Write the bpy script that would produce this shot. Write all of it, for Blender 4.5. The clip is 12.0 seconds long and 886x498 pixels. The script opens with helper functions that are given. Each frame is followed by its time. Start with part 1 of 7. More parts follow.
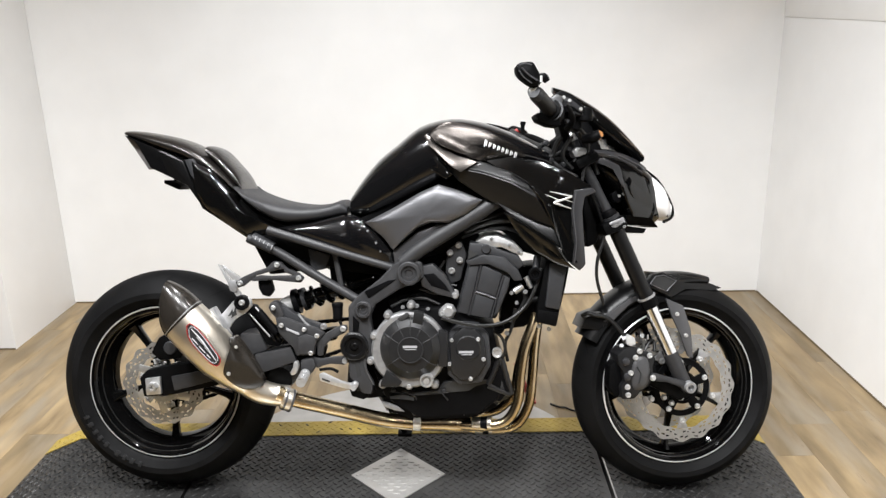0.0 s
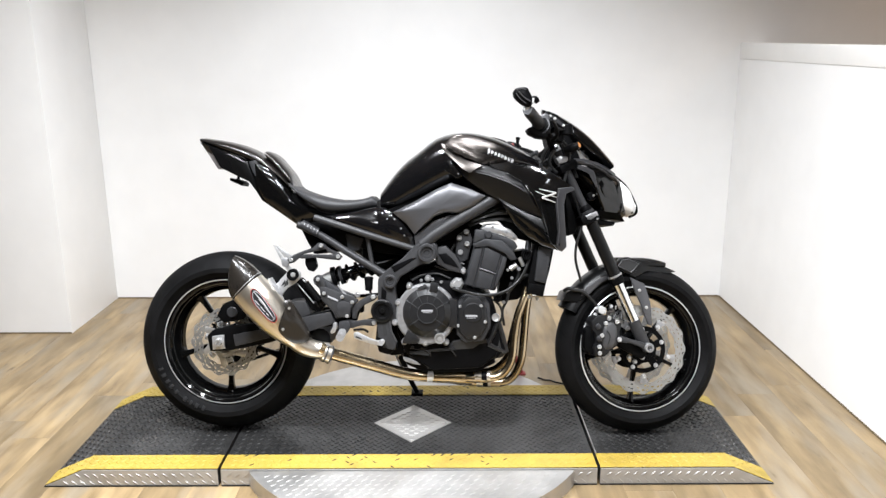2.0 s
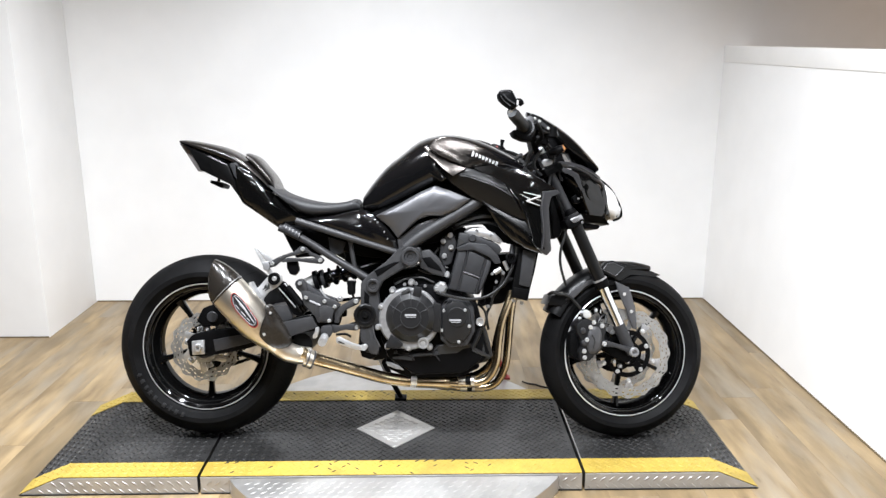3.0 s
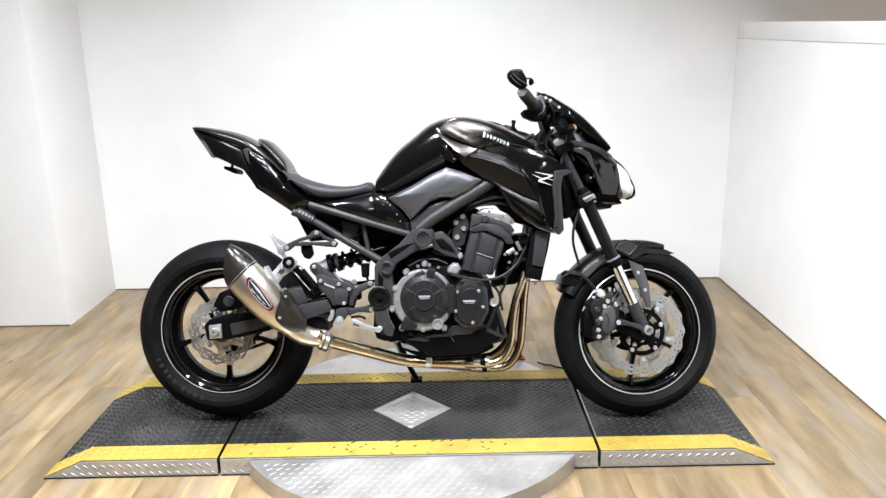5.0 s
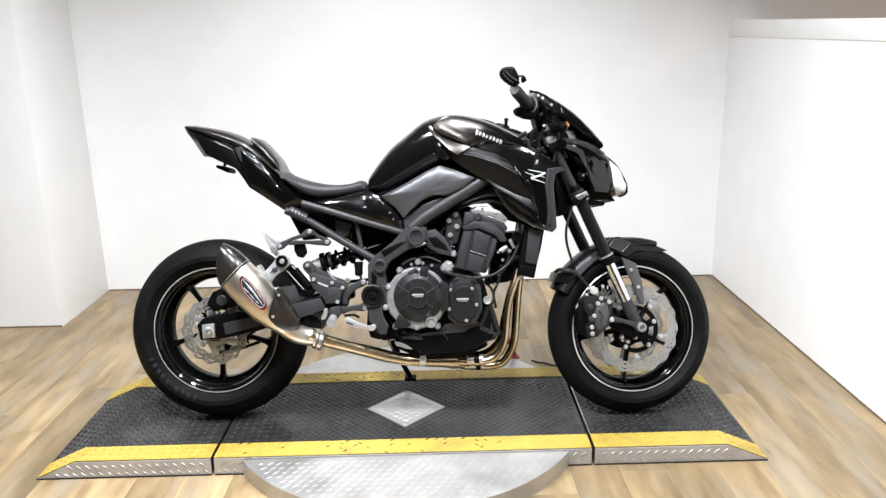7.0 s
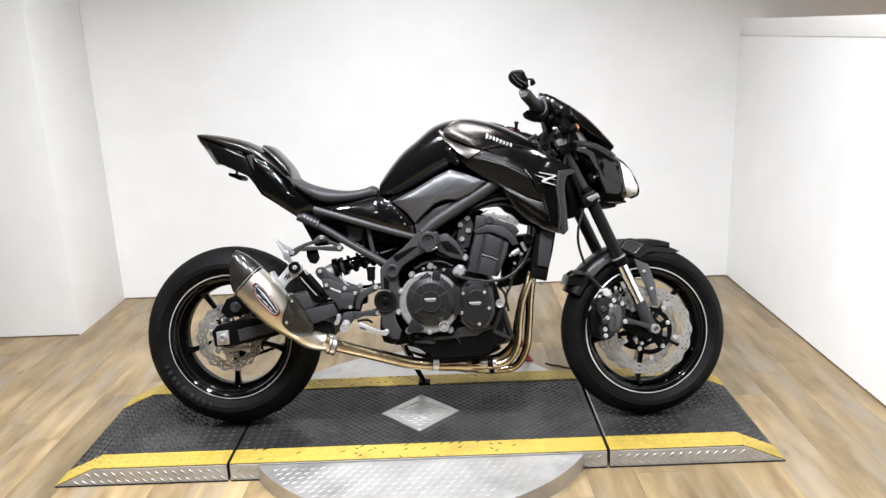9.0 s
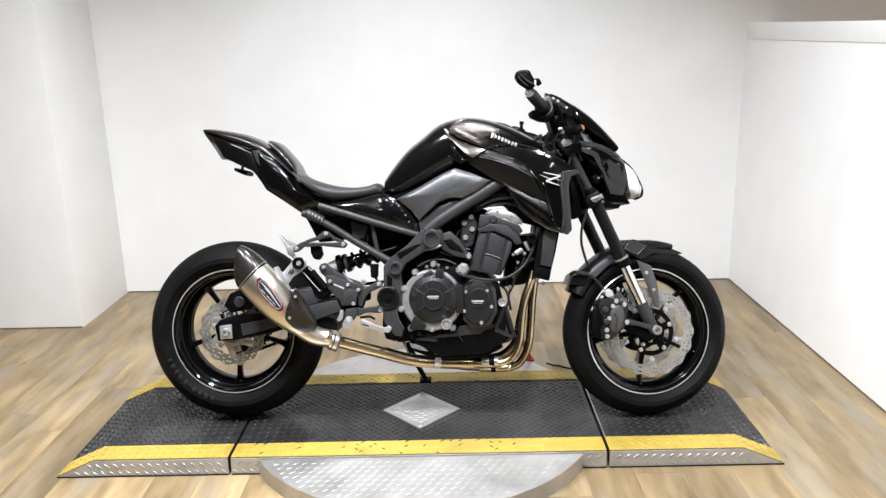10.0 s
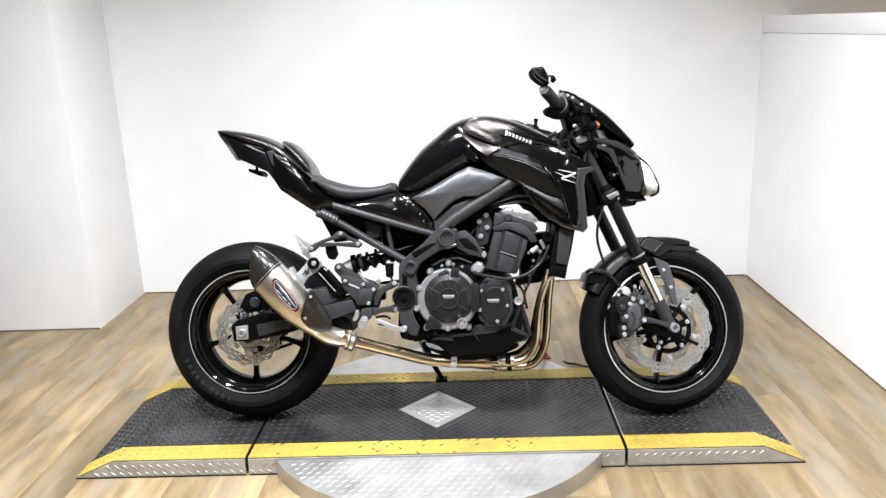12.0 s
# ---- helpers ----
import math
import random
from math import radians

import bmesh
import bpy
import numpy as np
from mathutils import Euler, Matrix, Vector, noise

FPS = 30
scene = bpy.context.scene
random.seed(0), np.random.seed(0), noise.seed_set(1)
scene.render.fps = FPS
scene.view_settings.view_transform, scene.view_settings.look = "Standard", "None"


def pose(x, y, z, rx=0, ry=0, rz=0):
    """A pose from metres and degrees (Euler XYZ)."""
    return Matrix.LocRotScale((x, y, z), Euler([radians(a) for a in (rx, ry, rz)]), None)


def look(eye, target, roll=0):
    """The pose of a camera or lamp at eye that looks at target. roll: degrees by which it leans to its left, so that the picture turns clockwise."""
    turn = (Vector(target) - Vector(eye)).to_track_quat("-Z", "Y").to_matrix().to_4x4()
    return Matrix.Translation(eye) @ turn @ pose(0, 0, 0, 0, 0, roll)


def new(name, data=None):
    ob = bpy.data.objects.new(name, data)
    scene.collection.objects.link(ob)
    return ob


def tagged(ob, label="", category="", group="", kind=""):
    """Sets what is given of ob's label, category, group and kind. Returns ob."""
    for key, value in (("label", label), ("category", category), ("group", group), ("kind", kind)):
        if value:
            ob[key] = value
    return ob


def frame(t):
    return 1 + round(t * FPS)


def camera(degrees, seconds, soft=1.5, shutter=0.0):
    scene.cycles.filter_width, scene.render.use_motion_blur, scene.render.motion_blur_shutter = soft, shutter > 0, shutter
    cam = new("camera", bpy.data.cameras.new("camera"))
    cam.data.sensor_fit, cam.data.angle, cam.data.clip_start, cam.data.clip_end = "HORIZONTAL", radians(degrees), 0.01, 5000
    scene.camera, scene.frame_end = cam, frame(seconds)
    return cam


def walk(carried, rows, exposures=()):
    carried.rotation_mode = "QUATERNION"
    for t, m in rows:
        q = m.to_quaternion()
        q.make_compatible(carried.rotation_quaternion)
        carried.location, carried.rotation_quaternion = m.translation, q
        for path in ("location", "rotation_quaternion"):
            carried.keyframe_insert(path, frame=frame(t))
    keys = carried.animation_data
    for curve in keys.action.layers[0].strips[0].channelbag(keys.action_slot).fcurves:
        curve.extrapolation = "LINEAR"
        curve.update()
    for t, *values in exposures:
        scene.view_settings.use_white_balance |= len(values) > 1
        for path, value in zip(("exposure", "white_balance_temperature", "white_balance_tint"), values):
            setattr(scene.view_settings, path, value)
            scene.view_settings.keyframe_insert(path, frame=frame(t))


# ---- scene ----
cam = camera(59.7, 12.0, soft=1.4)
PATH = [
    (0, (0.096, -1.998, 1.345), (0.068, -0.086, 0.758), -1.3),
    (0.5, (0.116, -2.238, 1.336), (0.063, -0.325, 0.757), -1.4),
    (1, (0.056, -2.475, 1.327), (0.098, -0.55, 0.783), -0.4),
    (1.5, (0.031, -2.558, 1.343), (0.05, -0.62, 0.847), 0.2),
    (2, (0.029, -2.543, 1.341), (0.031, -0.606, 0.842), -0.2),
    (2.5, (0.038, -2.526, 1.343), (0.079, -0.591, 0.841), -0.5),
    (3, (0.032, -2.515, 1.342), (0.074, -0.578, 0.846), 0.1),
    (3.5, (0.025, -2.523, 1.33), (0.031, -0.589, 0.821), 0.1),
    (3.7, (0.027, -2.523, 1.33), (0.035, -0.589, 0.812), -0.2),
    (5.3, (0.044, -2.528, 1.328), (0.05, -0.598, 0.798), -1.4),
    (5.5, (0.045, -2.528, 1.328), (0.065, -0.598, 0.805), -1.4),
    (6, (0.047, -2.529, 1.324), (0.06, -0.603, 0.787), -1.2),
    (6.5, (0.045, -2.527, 1.321), (0.063, -0.599, 0.789), -1.0),
    (7, (0.045, -2.529, 1.322), (0.06, -0.6, 0.792), -1.3),
    (7.2, (0.045, -2.529, 1.322), (0.044, -0.6, 0.8), -1.3),
    (8.8, (0.051, -2.533, 1.322), (0.041, -0.601, 0.7785), -1.8),
    (9, (0.051, -2.533, 1.322), (0.031, -0.601, 0.804), -2.4),
    (9.5, (0.046, -2.541, 1.322), (0.015, -0.607, 0.812), -2.0),
    (10, (0.047, -2.543, 1.32), (0.021, -0.611, 0.801), -1.5),
    (10.5, (0.045, -2.542, 1.322), (-0.012, -0.612, 0.803), -2.2),
    (11, (0.049, -2.54, 1.32), (0.003, -0.609, 0.802), -2.2),
    (11.5, (0.046, -2.532, 1.323), (0.001, -0.608, 0.781), -2.4),
    (12, (0.043, -2.533, 1.321), (-0.019, -0.604, 0.798), -2.3),
]
EXPOSURES = [(0.0, -0.05, 6800, 13), (1.0, 0.00, 6750, 13), (1.5, 0.05, 6650, 13), (2.5, 0.10, 6500, 13), (3.5, 0.13, 6450, 13), (5.5, 0.13, 6450, 13), (7.0, 0.11, 6500, 13), (9.0, 0.00, 6550, 13), (10.5, 0.02, 6500, 13), (11.0, 0.08, 6450, 13), (12.0, 0.13, 6450, 13)]
walk(cam, [(t, look(eye, target, roll)) for t, eye, target, roll in PATH], EXPOSURES)

# ---- light: unseen small square LED panels under the ceiling, assumed from glints, and a faint grey world outside the closed room ----
world = bpy.data.worlds.new("world")
scene.world = world
world.use_nodes = True
world.node_tree.nodes["Background"].inputs[0].default_value = (0.9, 0.88, 0.85, 1)
world.node_tree.nodes["Background"].inputs[1].default_value = 0.05


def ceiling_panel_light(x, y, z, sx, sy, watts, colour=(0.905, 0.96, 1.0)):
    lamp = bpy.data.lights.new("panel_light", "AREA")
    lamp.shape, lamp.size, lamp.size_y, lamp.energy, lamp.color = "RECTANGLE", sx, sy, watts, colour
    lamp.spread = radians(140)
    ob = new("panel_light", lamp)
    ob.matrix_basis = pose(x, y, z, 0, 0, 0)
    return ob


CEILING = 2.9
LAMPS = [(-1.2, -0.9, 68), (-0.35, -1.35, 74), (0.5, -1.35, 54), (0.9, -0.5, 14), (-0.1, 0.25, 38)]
# added fill behind the camera: soft reflections on the bike, brighter walls
FILL_LAMPS = [(-0.9, -3.1, 14), (0.8, -3.1, 14)]
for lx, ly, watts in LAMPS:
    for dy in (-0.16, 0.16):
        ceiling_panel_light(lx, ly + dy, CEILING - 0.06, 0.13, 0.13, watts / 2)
for lx, ly, watts in FILL_LAMPS:
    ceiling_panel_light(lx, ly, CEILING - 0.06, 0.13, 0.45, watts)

# made-up warm fill beyond the partition, to brighten and tan the wall there
WARM_FILL = (3.2, 0.5)
ceiling_panel_light(*WARM_FILL, CEILING - 0.06, 0.9, 0.9, 20, (1.0, 0.80, 0.62))

# an unseen spot, added to throw the bright patch on the half-height partition
spot = bpy.data.lights.new("patch_spot", "SPOT")
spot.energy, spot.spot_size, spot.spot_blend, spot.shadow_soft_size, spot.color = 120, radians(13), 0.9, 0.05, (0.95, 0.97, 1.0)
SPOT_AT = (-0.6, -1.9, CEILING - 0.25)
new("patch_spot", spot).matrix_basis = look(SPOT_AT, (1.58, -0.02, 0.64))

# ---- materials ----
from mathutils.bvhtree import BVHTree


def material(name, colour, rough=0.5, metal=0.0, grain=0.0, scale=40.0, stretch=(1, 1, 1), bump=0.0, bump_scale=None,
             rough_var=0.0, second=None, coat=0.0, ior=None, by_object=0.0, stain=0.0, stain_scale=3.0, spec=0.5):
    """A principled surface: a base colour that varies at two scales, roughness that varies, fine relief."""
    m = bpy.data.materials.new(name)
    m.use_nodes = True
    nt = m.node_tree
    b = nt.nodes["Principled BSDF"]
    b.inputs["Base Color"].default_value = (*colour, 1)
    b.inputs["Roughness"].default_value = rough
    b.inputs["Metallic"].default_value = metal
    b.inputs["Specular IOR Level"].default_value = spec
    b.inputs["Coat Weight"].default_value = coat
    b.inputs["Coat Roughness"].default_value = 0.04
    if ior:
        b.inputs["IOR"].default_value = ior
    co = nt.nodes.new("ShaderNodeTexCoord")
    mp = nt.nodes.new("ShaderNodeMapping")
    mp.inputs["Scale"].default_value = stretch
    nt.links.new(co.outputs["Object"], mp.inputs["Vector"])
    if by_object:
        shift_info = nt.nodes.new("ShaderNodeObjectInfo")
        shift = nt.nodes.new("ShaderNodeMath")
        shift.operation = "MULTIPLY"
        shift.inputs[1].default_value = 83.0
        nt.links.new(shift_info.outputs["Random"], shift.inputs[0])
        nt.links.new(shift.outputs[0], mp.inputs["Location"])

    def noise_tex(sc, detail=4.0):
        n = nt.nodes.new("ShaderNodeTexNoise")
        n.inputs["Scale"].default_value, n.inputs["Detail"].default_value = sc, detail
        nt.links.new(mp.outputs["Vector"], n.inputs["Vector"])
        return n.outputs["Fac"]

    def mixed(fac, a, bb):
        mx = nt.nodes.new("ShaderNodeMix")
        mx.data_type = "RGBA"
        nt.links.new(fac, mx.inputs["Factor"])
        for sock, v in ((mx.inputs["A"], a), (mx.inputs["B"], bb)):
            if isinstance(v, tuple):
                sock.default_value = (*v, 1)
            else:
                nt.links.new(v, sock)
        return mx.outputs["Result"]

    def ranged(fac, lo, hi, a=0.3, bb=0.7):
        r = nt.nodes.new("ShaderNodeMapRange")
        r.inputs[1].default_value, r.inputs[2].default_value = a, bb
        r.inputs[3].default_value, r.inputs[4].default_value = lo, hi
        nt.links.new(fac, r.inputs[0])
        return r.outputs[0]

    col = None
    if grain or second:
        other = second or tuple(min(1, c * (1 + grain)) for c in colour)
        base = colour if second else tuple(c * (1 - grain) for c in colour)
        col = mixed(ranged(noise_tex(scale), 0, 1), base, other)
    if stain:
        dark = tuple(c * (1 - stain) for c in colour)
        col = mixed(ranged(noise_tex(stain_scale, 6.0), 0, 1, 0.52, 0.75), col if col else colour, dark)
    if by_object:
        info = nt.nodes.new("ShaderNodeObjectInfo")
        hs = nt.nodes.new("ShaderNodeHueSaturation")
        nt.links.new(ranged(info.outputs["Random"], 1 - by_object, 1 + by_object, 0, 1), hs.inputs["Value"])
        if col:
            nt.links.new(col, hs.inputs["Color"])
        else:
            hs.inputs["Color"].default_value = (*colour, 1)
        col = hs.outputs["Color"]
    if col:
        nt.links.new(col, b.inputs["Base Color"])
    if rough_var:
        nt.links.new(ranged(noise_tex(scale * 0.37 + 2), max(0.02, rough - rough_var), min(1, rough + rough_var)), b.inputs["Roughness"])
    if bump:
        bp = nt.nodes.new("ShaderNodeBump")
        bp.inputs["Strength"].default_value, bp.inputs["Distance"].default_value = bump, 0.002
        nt.links.new(noise_tex(bump_scale or scale * 3), bp.inputs["Height"])
        nt.links.new(bp.outputs["Normal"], b.inputs["Normal"])
    return m


def oak_material():
    """Pale greyed oak vinyl: long streaks, cloudy grey patches, small dark knots, and a tone of its own for each plank."""
    m = material("oak_vinyl_plank", (0.296, 0.212, 0.112), 0.42, second=(0.132, 0.090, 0.044), scale=3.2, stretch=(6.0, 1.15, 6.0), bump=0.12, bump_scale=30, rough_var=0.08, by_object=0.26, stain=0.5, stain_scale=1.1)
    nt = m.node_tree
    b = nt.nodes["Principled BSDF"]
    tone = b.inputs["Base Color"].links[0].from_socket
    where = nt.nodes["Mapping"].outputs["Vector"]
    for scale, lo, hi, colour, most in ((1.7, 0.50, 0.70, (0.235, 0.200, 0.150), 0.75), (7.5, 0.66, 0.78, (0.085, 0.058, 0.034), 0.7)):
        n = nt.nodes.new("ShaderNodeTexNoise")
        n.inputs["Scale"].default_value, n.inputs["Detail"].default_value = scale, 5.0
        nt.links.new(where, n.inputs["Vector"])
        r = nt.nodes.new("ShaderNodeMapRange")
        r.inputs[1].default_value, r.inputs[2].default_value, r.inputs[4].default_value = lo, hi, most
        nt.links.new(n.outputs["Fac"], r.inputs[0])
        mx = nt.nodes.new("ShaderNodeMix")
        mx.data_type = "RGBA"
        nt.links.new(r.outputs[0], mx.inputs["Factor"])
        nt.links.new(tone, mx.inputs["A"])
        mx.inputs["B"].default_value = (*colour, 1)
        tone = mx.outputs["Result"]
    nt.links.new(tone, b.inputs["Base Color"])
    return m


WALL = material("white_wall_paint", (0.805, 0.80, 0.79), 0.55, grain=0.02, scale=6, bump=0.12, bump_scale=220, rough_var=0.1, stain=0.05, stain_scale=1.3)
TRIM = material("white_cap_paint", (0.81, 0.80, 0.78), 0.4, grain=0.02, scale=9, bump=0.05)
# unseen ceiling: dark for reflections, brown to bounce warmth onto the upper walls
CEIL = material("dark_warm_bounce_ceiling", (0.20, 0.14, 0.095), 0.8, grain=0.1, scale=30, bump=0.2)
LAMP_FRAME = material("lamp_white_metal", (0.75, 0.75, 0.73), 0.4, grain=0.02, scale=20)
OAK = oak_material()
SUBFLOOR = material("dark_floor_joint", (0.13, 0.095, 0.055), 0.8, grain=0.1, scale=20)
DECK = material("black_tread_rubber", (0.016, 0.0157, 0.0155), 0.38, grain=0.3, scale=25, bump=0.25, bump_scale=160, rough_var=0.12, stain=-1.2, stain_scale=5, spec=0.32)
YELLOW = material("yellow_safety_paint", (0.345, 0.243, 0.040), 0.5, grain=0.06, scale=14, bump=0.2, bump_scale=120, rough_var=0.1, stain=0.3, stain_scale=9)
# unseen walls, near-black brown to keep reflections on the bike dark
FAR_WALL = material("unseen_dark_wall", (0.035, 0.029, 0.024), 0.7, grain=0.06, scale=4, bump=0.1)
TREAD = material("aluminium_tread_plate", (0.50, 0.49, 0.475), 0.44, 0.85, grain=0.08, scale=18, bump=0.12, bump_scale=90, rough_var=0.1, stain=0.25, stain_scale=5)
SKIRT = material("aluminium_skirt_plate", (0.42, 0.41, 0.395), 0.40, 0.5, grain=0.1, scale=18, bump=0.12, bump_scale=90, rough_var=0.1, stain=0.3, stain_scale=6)
# near-black, mostly for sheets that paint the dark of recesses, slots and openings
DARK_FILL = material("near_black_fill", (0.01, 0.01, 0.01), 0.8)

PAINT = material("gloss_black_paint", (0.002, 0.002, 0.002), 0.12, coat=0.35, bump=0.015, bump_scale=14, grain=0.3, scale=900, spec=0.3)
FLAKE = material("metallic_black_paint", (0.002, 0.002, 0.0022), 0.15, 0.2, coat=0.55, second=(0.0055, 0.0054, 0.006), scale=1400, bump=0.015, bump_scale=14, spec=0.26)
SATIN = material("satin_graphite_paint", (0.082, 0.082, 0.087), 0.38, 0.6, grain=0.08, scale=500, bump=0.04, bump_scale=300)
# greyed metallic copy of the black paint, where it should show room reflections
REFLECT_GREY = material("reflection_grey_paint", (0.036, 0.032, 0.029), 0.27, 0.9, grain=0.1, scale=900, bump=0.015, bump_scale=14)
# black paint lightened and browned for the glow on top of the tail
LIT_TAILPAINT = material("lit_black_tail_paint", (0.016, 0.0145, 0.0135), 0.27, 0.55, second=(0.023, 0.020, 0.018), scale=1200, coat=0.3, bump=0.015, bump_scale=14)
SHROUD = material("satin_black_plastic", (0.0032, 0.0032, 0.0034), 0.34, grain=0.1, scale=60, bump=0.05, bump_scale=400, spec=0.24)
PLASTIC = material("matt_black_plastic", (0.0024, 0.0024, 0.0026), 0.46, grain=0.15, scale=60, bump=0.1, bump_scale=500, spec=0.05)
FRAME = material("textured_grey_frame", (0.026, 0.026, 0.0275), 0.46, 0.1, grain=0.12, scale=70, bump=0.15, bump_scale=600, rough_var=0.06, spec=0.3)
SEAT = material("black_vinyl_seat", (0.0135, 0.0135, 0.0148), 0.52, grain=0.12, scale=30, bump=0.25, bump_scale=420, spec=0.36)
RUBBER = material("tyre_rubber", (0.0032, 0.0032, 0.0034), 0.6, grain=0.2, scale=18, bump=0.12, bump_scale=150, rough_var=0.1, stain=-0.8, stain_scale=9, spec=0.09)
SIDEWALL = material("tyre_sidewall_rubber", (0.011, 0.011, 0.0115), 0.5, grain=0.2, scale=30, bump=0.1, bump_scale=150, spec=0.2)
RIM = material("gloss_black_rim", (0.002, 0.002, 0.002), 0.06, grain=0.2, scale=50, bump=0.06, bump_scale=30, spec=0.18)
BEAD = material("polished_black_rim_edge", (0.02, 0.02, 0.02), 0.12, 0.4, grain=0.3, scale=40, bump=0.2, bump_scale=60, coat=0.6)
TAPE = material("silver_rim_tape", (0.60, 0.60, 0.60), 0.3, 0.6, grain=0.08, scale=60)
STEEL = material("brushed_disc_steel", (0.55, 0.545, 0.535), 0.38, 0.85, grain=0.12, scale=30, stretch=(1, 4, 1), rough_var=0.1, bump=0.06)
CHROME = material("chrome", (0.78, 0.79, 0.80), 0.16, 1.0, grain=0.05, scale=30)
ALLOY = material("cast_aluminium", (0.56, 0.56, 0.56), 0.36, 0.8, grain=0.12, scale=80, bump=0.15, bump_scale=500)
GOLD = material("heat_tinted_steel_pipe", (0.40, 0.30, 0.175), 0.26, 1.0, second=(0.62, 0.52, 0.36), scale=7, rough_var=0.08, bump=0.02)
TITAN = material("brushed_titanium_sleeve", (0.54, 0.485, 0.40), 0.34, 0.95, second=(0.66, 0.62, 0.55), scale=14, rough_var=0.08, bump=0.04)
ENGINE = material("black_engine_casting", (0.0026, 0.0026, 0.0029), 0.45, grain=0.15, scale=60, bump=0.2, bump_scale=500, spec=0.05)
GREY = material("grey_engine_casting", (0.025, 0.0255, 0.0275), 0.44, 0.1, grain=0.12, scale=60, bump=0.2, bump_scale=500, spec=0.3)
COVER = material("moulded_black_cover", (0.0095, 0.0095, 0.010), 0.36, grain=0.1, scale=60, bump=0.08, bump_scale=400, spec=0.34)
DARKSATIN = material("dark_satin_trim", (0.022, 0.022, 0.024), 0.36, 0.2, grain=0.1, scale=300, bump=0.04, bump_scale=300)
BARE = material("bare_light_metal", (0.42, 0.42, 0.41), 0.42, 0.3, grain=0.1, scale=80, bump=0.12, bump_scale=400)
CALIPER = material("black_caliper_paint", (0.009, 0.009, 0.0095), 0.36, 0.1, grain=0.15, scale=60, bump=0.15, bump_scale=400, spec=0.3)
GREY_FACE = material("grey_caliper_paint", (0.042, 0.042, 0.044), 0.42, 0.1, grain=0.12, scale=60, bump=0.15, bump_scale=500)
DULL = material("dull_cast_metal", (0.34, 0.34, 0.345), 0.42, 0.75, grain=0.16, scale=70, bump=0.2, bump_scale=400, stain=0.3, stain_scale=25)
WHITE = material("white_print", (0.75, 0.75, 0.75), 0.5)
PRINT = material("faded_grey_print", (0.27, 0.27, 0.28), 0.5, grain=0.1, scale=60)
RED = material("red_paint", (0.26, 0.02, 0.018), 0.4, grain=0.1, scale=30)
AMBER = material("amber_lens", (0.30, 0.135, 0.05), 0.2, coat=0.5)
SMOKED = material("smoked_tail_lens", (0.16, 0.15, 0.15), 0.12, coat=0.6)
# opaque white in place of the glare on a clear lens
LENS = material("white_glare_lens", (0.82, 0.82, 0.82), 0.08, coat=1.0)
CABLE = material("cable_rubber", (0.006, 0.006, 0.006), 0.42, grain=0.1, scale=60, spec=0.35)


def carbon_material():
    m = material("carbon_fibre", (0.02, 0.02, 0.02), 0.24, coat=0.12, spec=0.3)
    nt = m.node_tree
    b = nt.nodes["Principled BSDF"]
    co = nt.nodes.new("ShaderNodeTexCoord")
    ck = nt.nodes.new("ShaderNodeTexChecker")
    ck.inputs["Scale"].default_value = 480
    ck.inputs["Color1"].default_value = (0.003, 0.003, 0.003, 1)
    ck.inputs["Color2"].default_value = (0.024, 0.020, 0.016, 1)
    nt.links.new(co.outputs["Object"], ck.inputs["Vector"])
    nt.links.new(ck.outputs["Color"], b.inputs["Base Color"])
    return m


CARBON = carbon_material()


# ---- mesh helpers ----
def part(name, bm, mat, parent, label="", m=None, angle=35):
    """One bmesh as one mesh object under a thing or under a part."""
    bmesh.ops.recalc_face_normals(bm, faces=bm.faces)
    me = bpy.data.meshes.new(name)
    bm.to_mesh(me)
    bm.free()
    me.materials.append(mat)
    me.shade_smooth()
    me.set_sharp_from_angle(angle=radians(angle))
    ob = new(name, me)
    ob.parent = parent
    if m is not None:
        ob.matrix_basis = m
    if label:
        ob["label"] = label
    return ob


def placed(name, m, label, category, **tags):
    ob = tagged(new(name), label, category, **tags)
    ob.matrix_basis = m
    return ob


def bevel_all(bm, width, segments=2, angle=25):
    if width <= 0:
        return bm
    bm.normal_update()
    edges = [e for e in bm.edges if len(e.link_faces) == 2 and e.calc_face_angle(0) > radians(angle)]
    bmesh.ops.bevel(bm, geom=edges, offset=width, segments=segments, profile=0.6, affect="EDGES", clamp_overlap=True)
    return bm


def box(x0, x1, y0, y1, z0, z1, bevel=0.0, bm=None):
    bm = bm or bmesh.new()
    m = Matrix.LocRotScale(((x0 + x1) / 2, (y0 + y1) / 2, (z0 + z1) / 2), None, (x1 - x0, y1 - y0, z1 - z0))
    bmesh.ops.create_cube(bm, size=1, matrix=m)
    return bevel_all(bm, bevel)


def slab(points, y0, y1, bevel=0.003, segments=2, bm=None):
    """An outline of (x, z), or of (x, y, z) with its own near depth, made solid from y0 back to y1."""
    bm = bm or bmesh.new()
    near = [bm.verts.new((p[0], p[1] if len(p) == 3 else y0, p[-1])) for p in points]
    far = [bm.verts.new((p[0], y1, p[-1])) for p in points]
    n = len(points)
    faces = [bm.faces.new(near), bm.faces.new(far[::-1])]
    for i in range(n):
        faces.append(bm.faces.new((near[i], far[i], far[(i + 1) % n], near[(i + 1) % n])))
    bmesh.ops.recalc_face_normals(bm, faces=faces)
    return bevel_all(bm, bevel, segments)


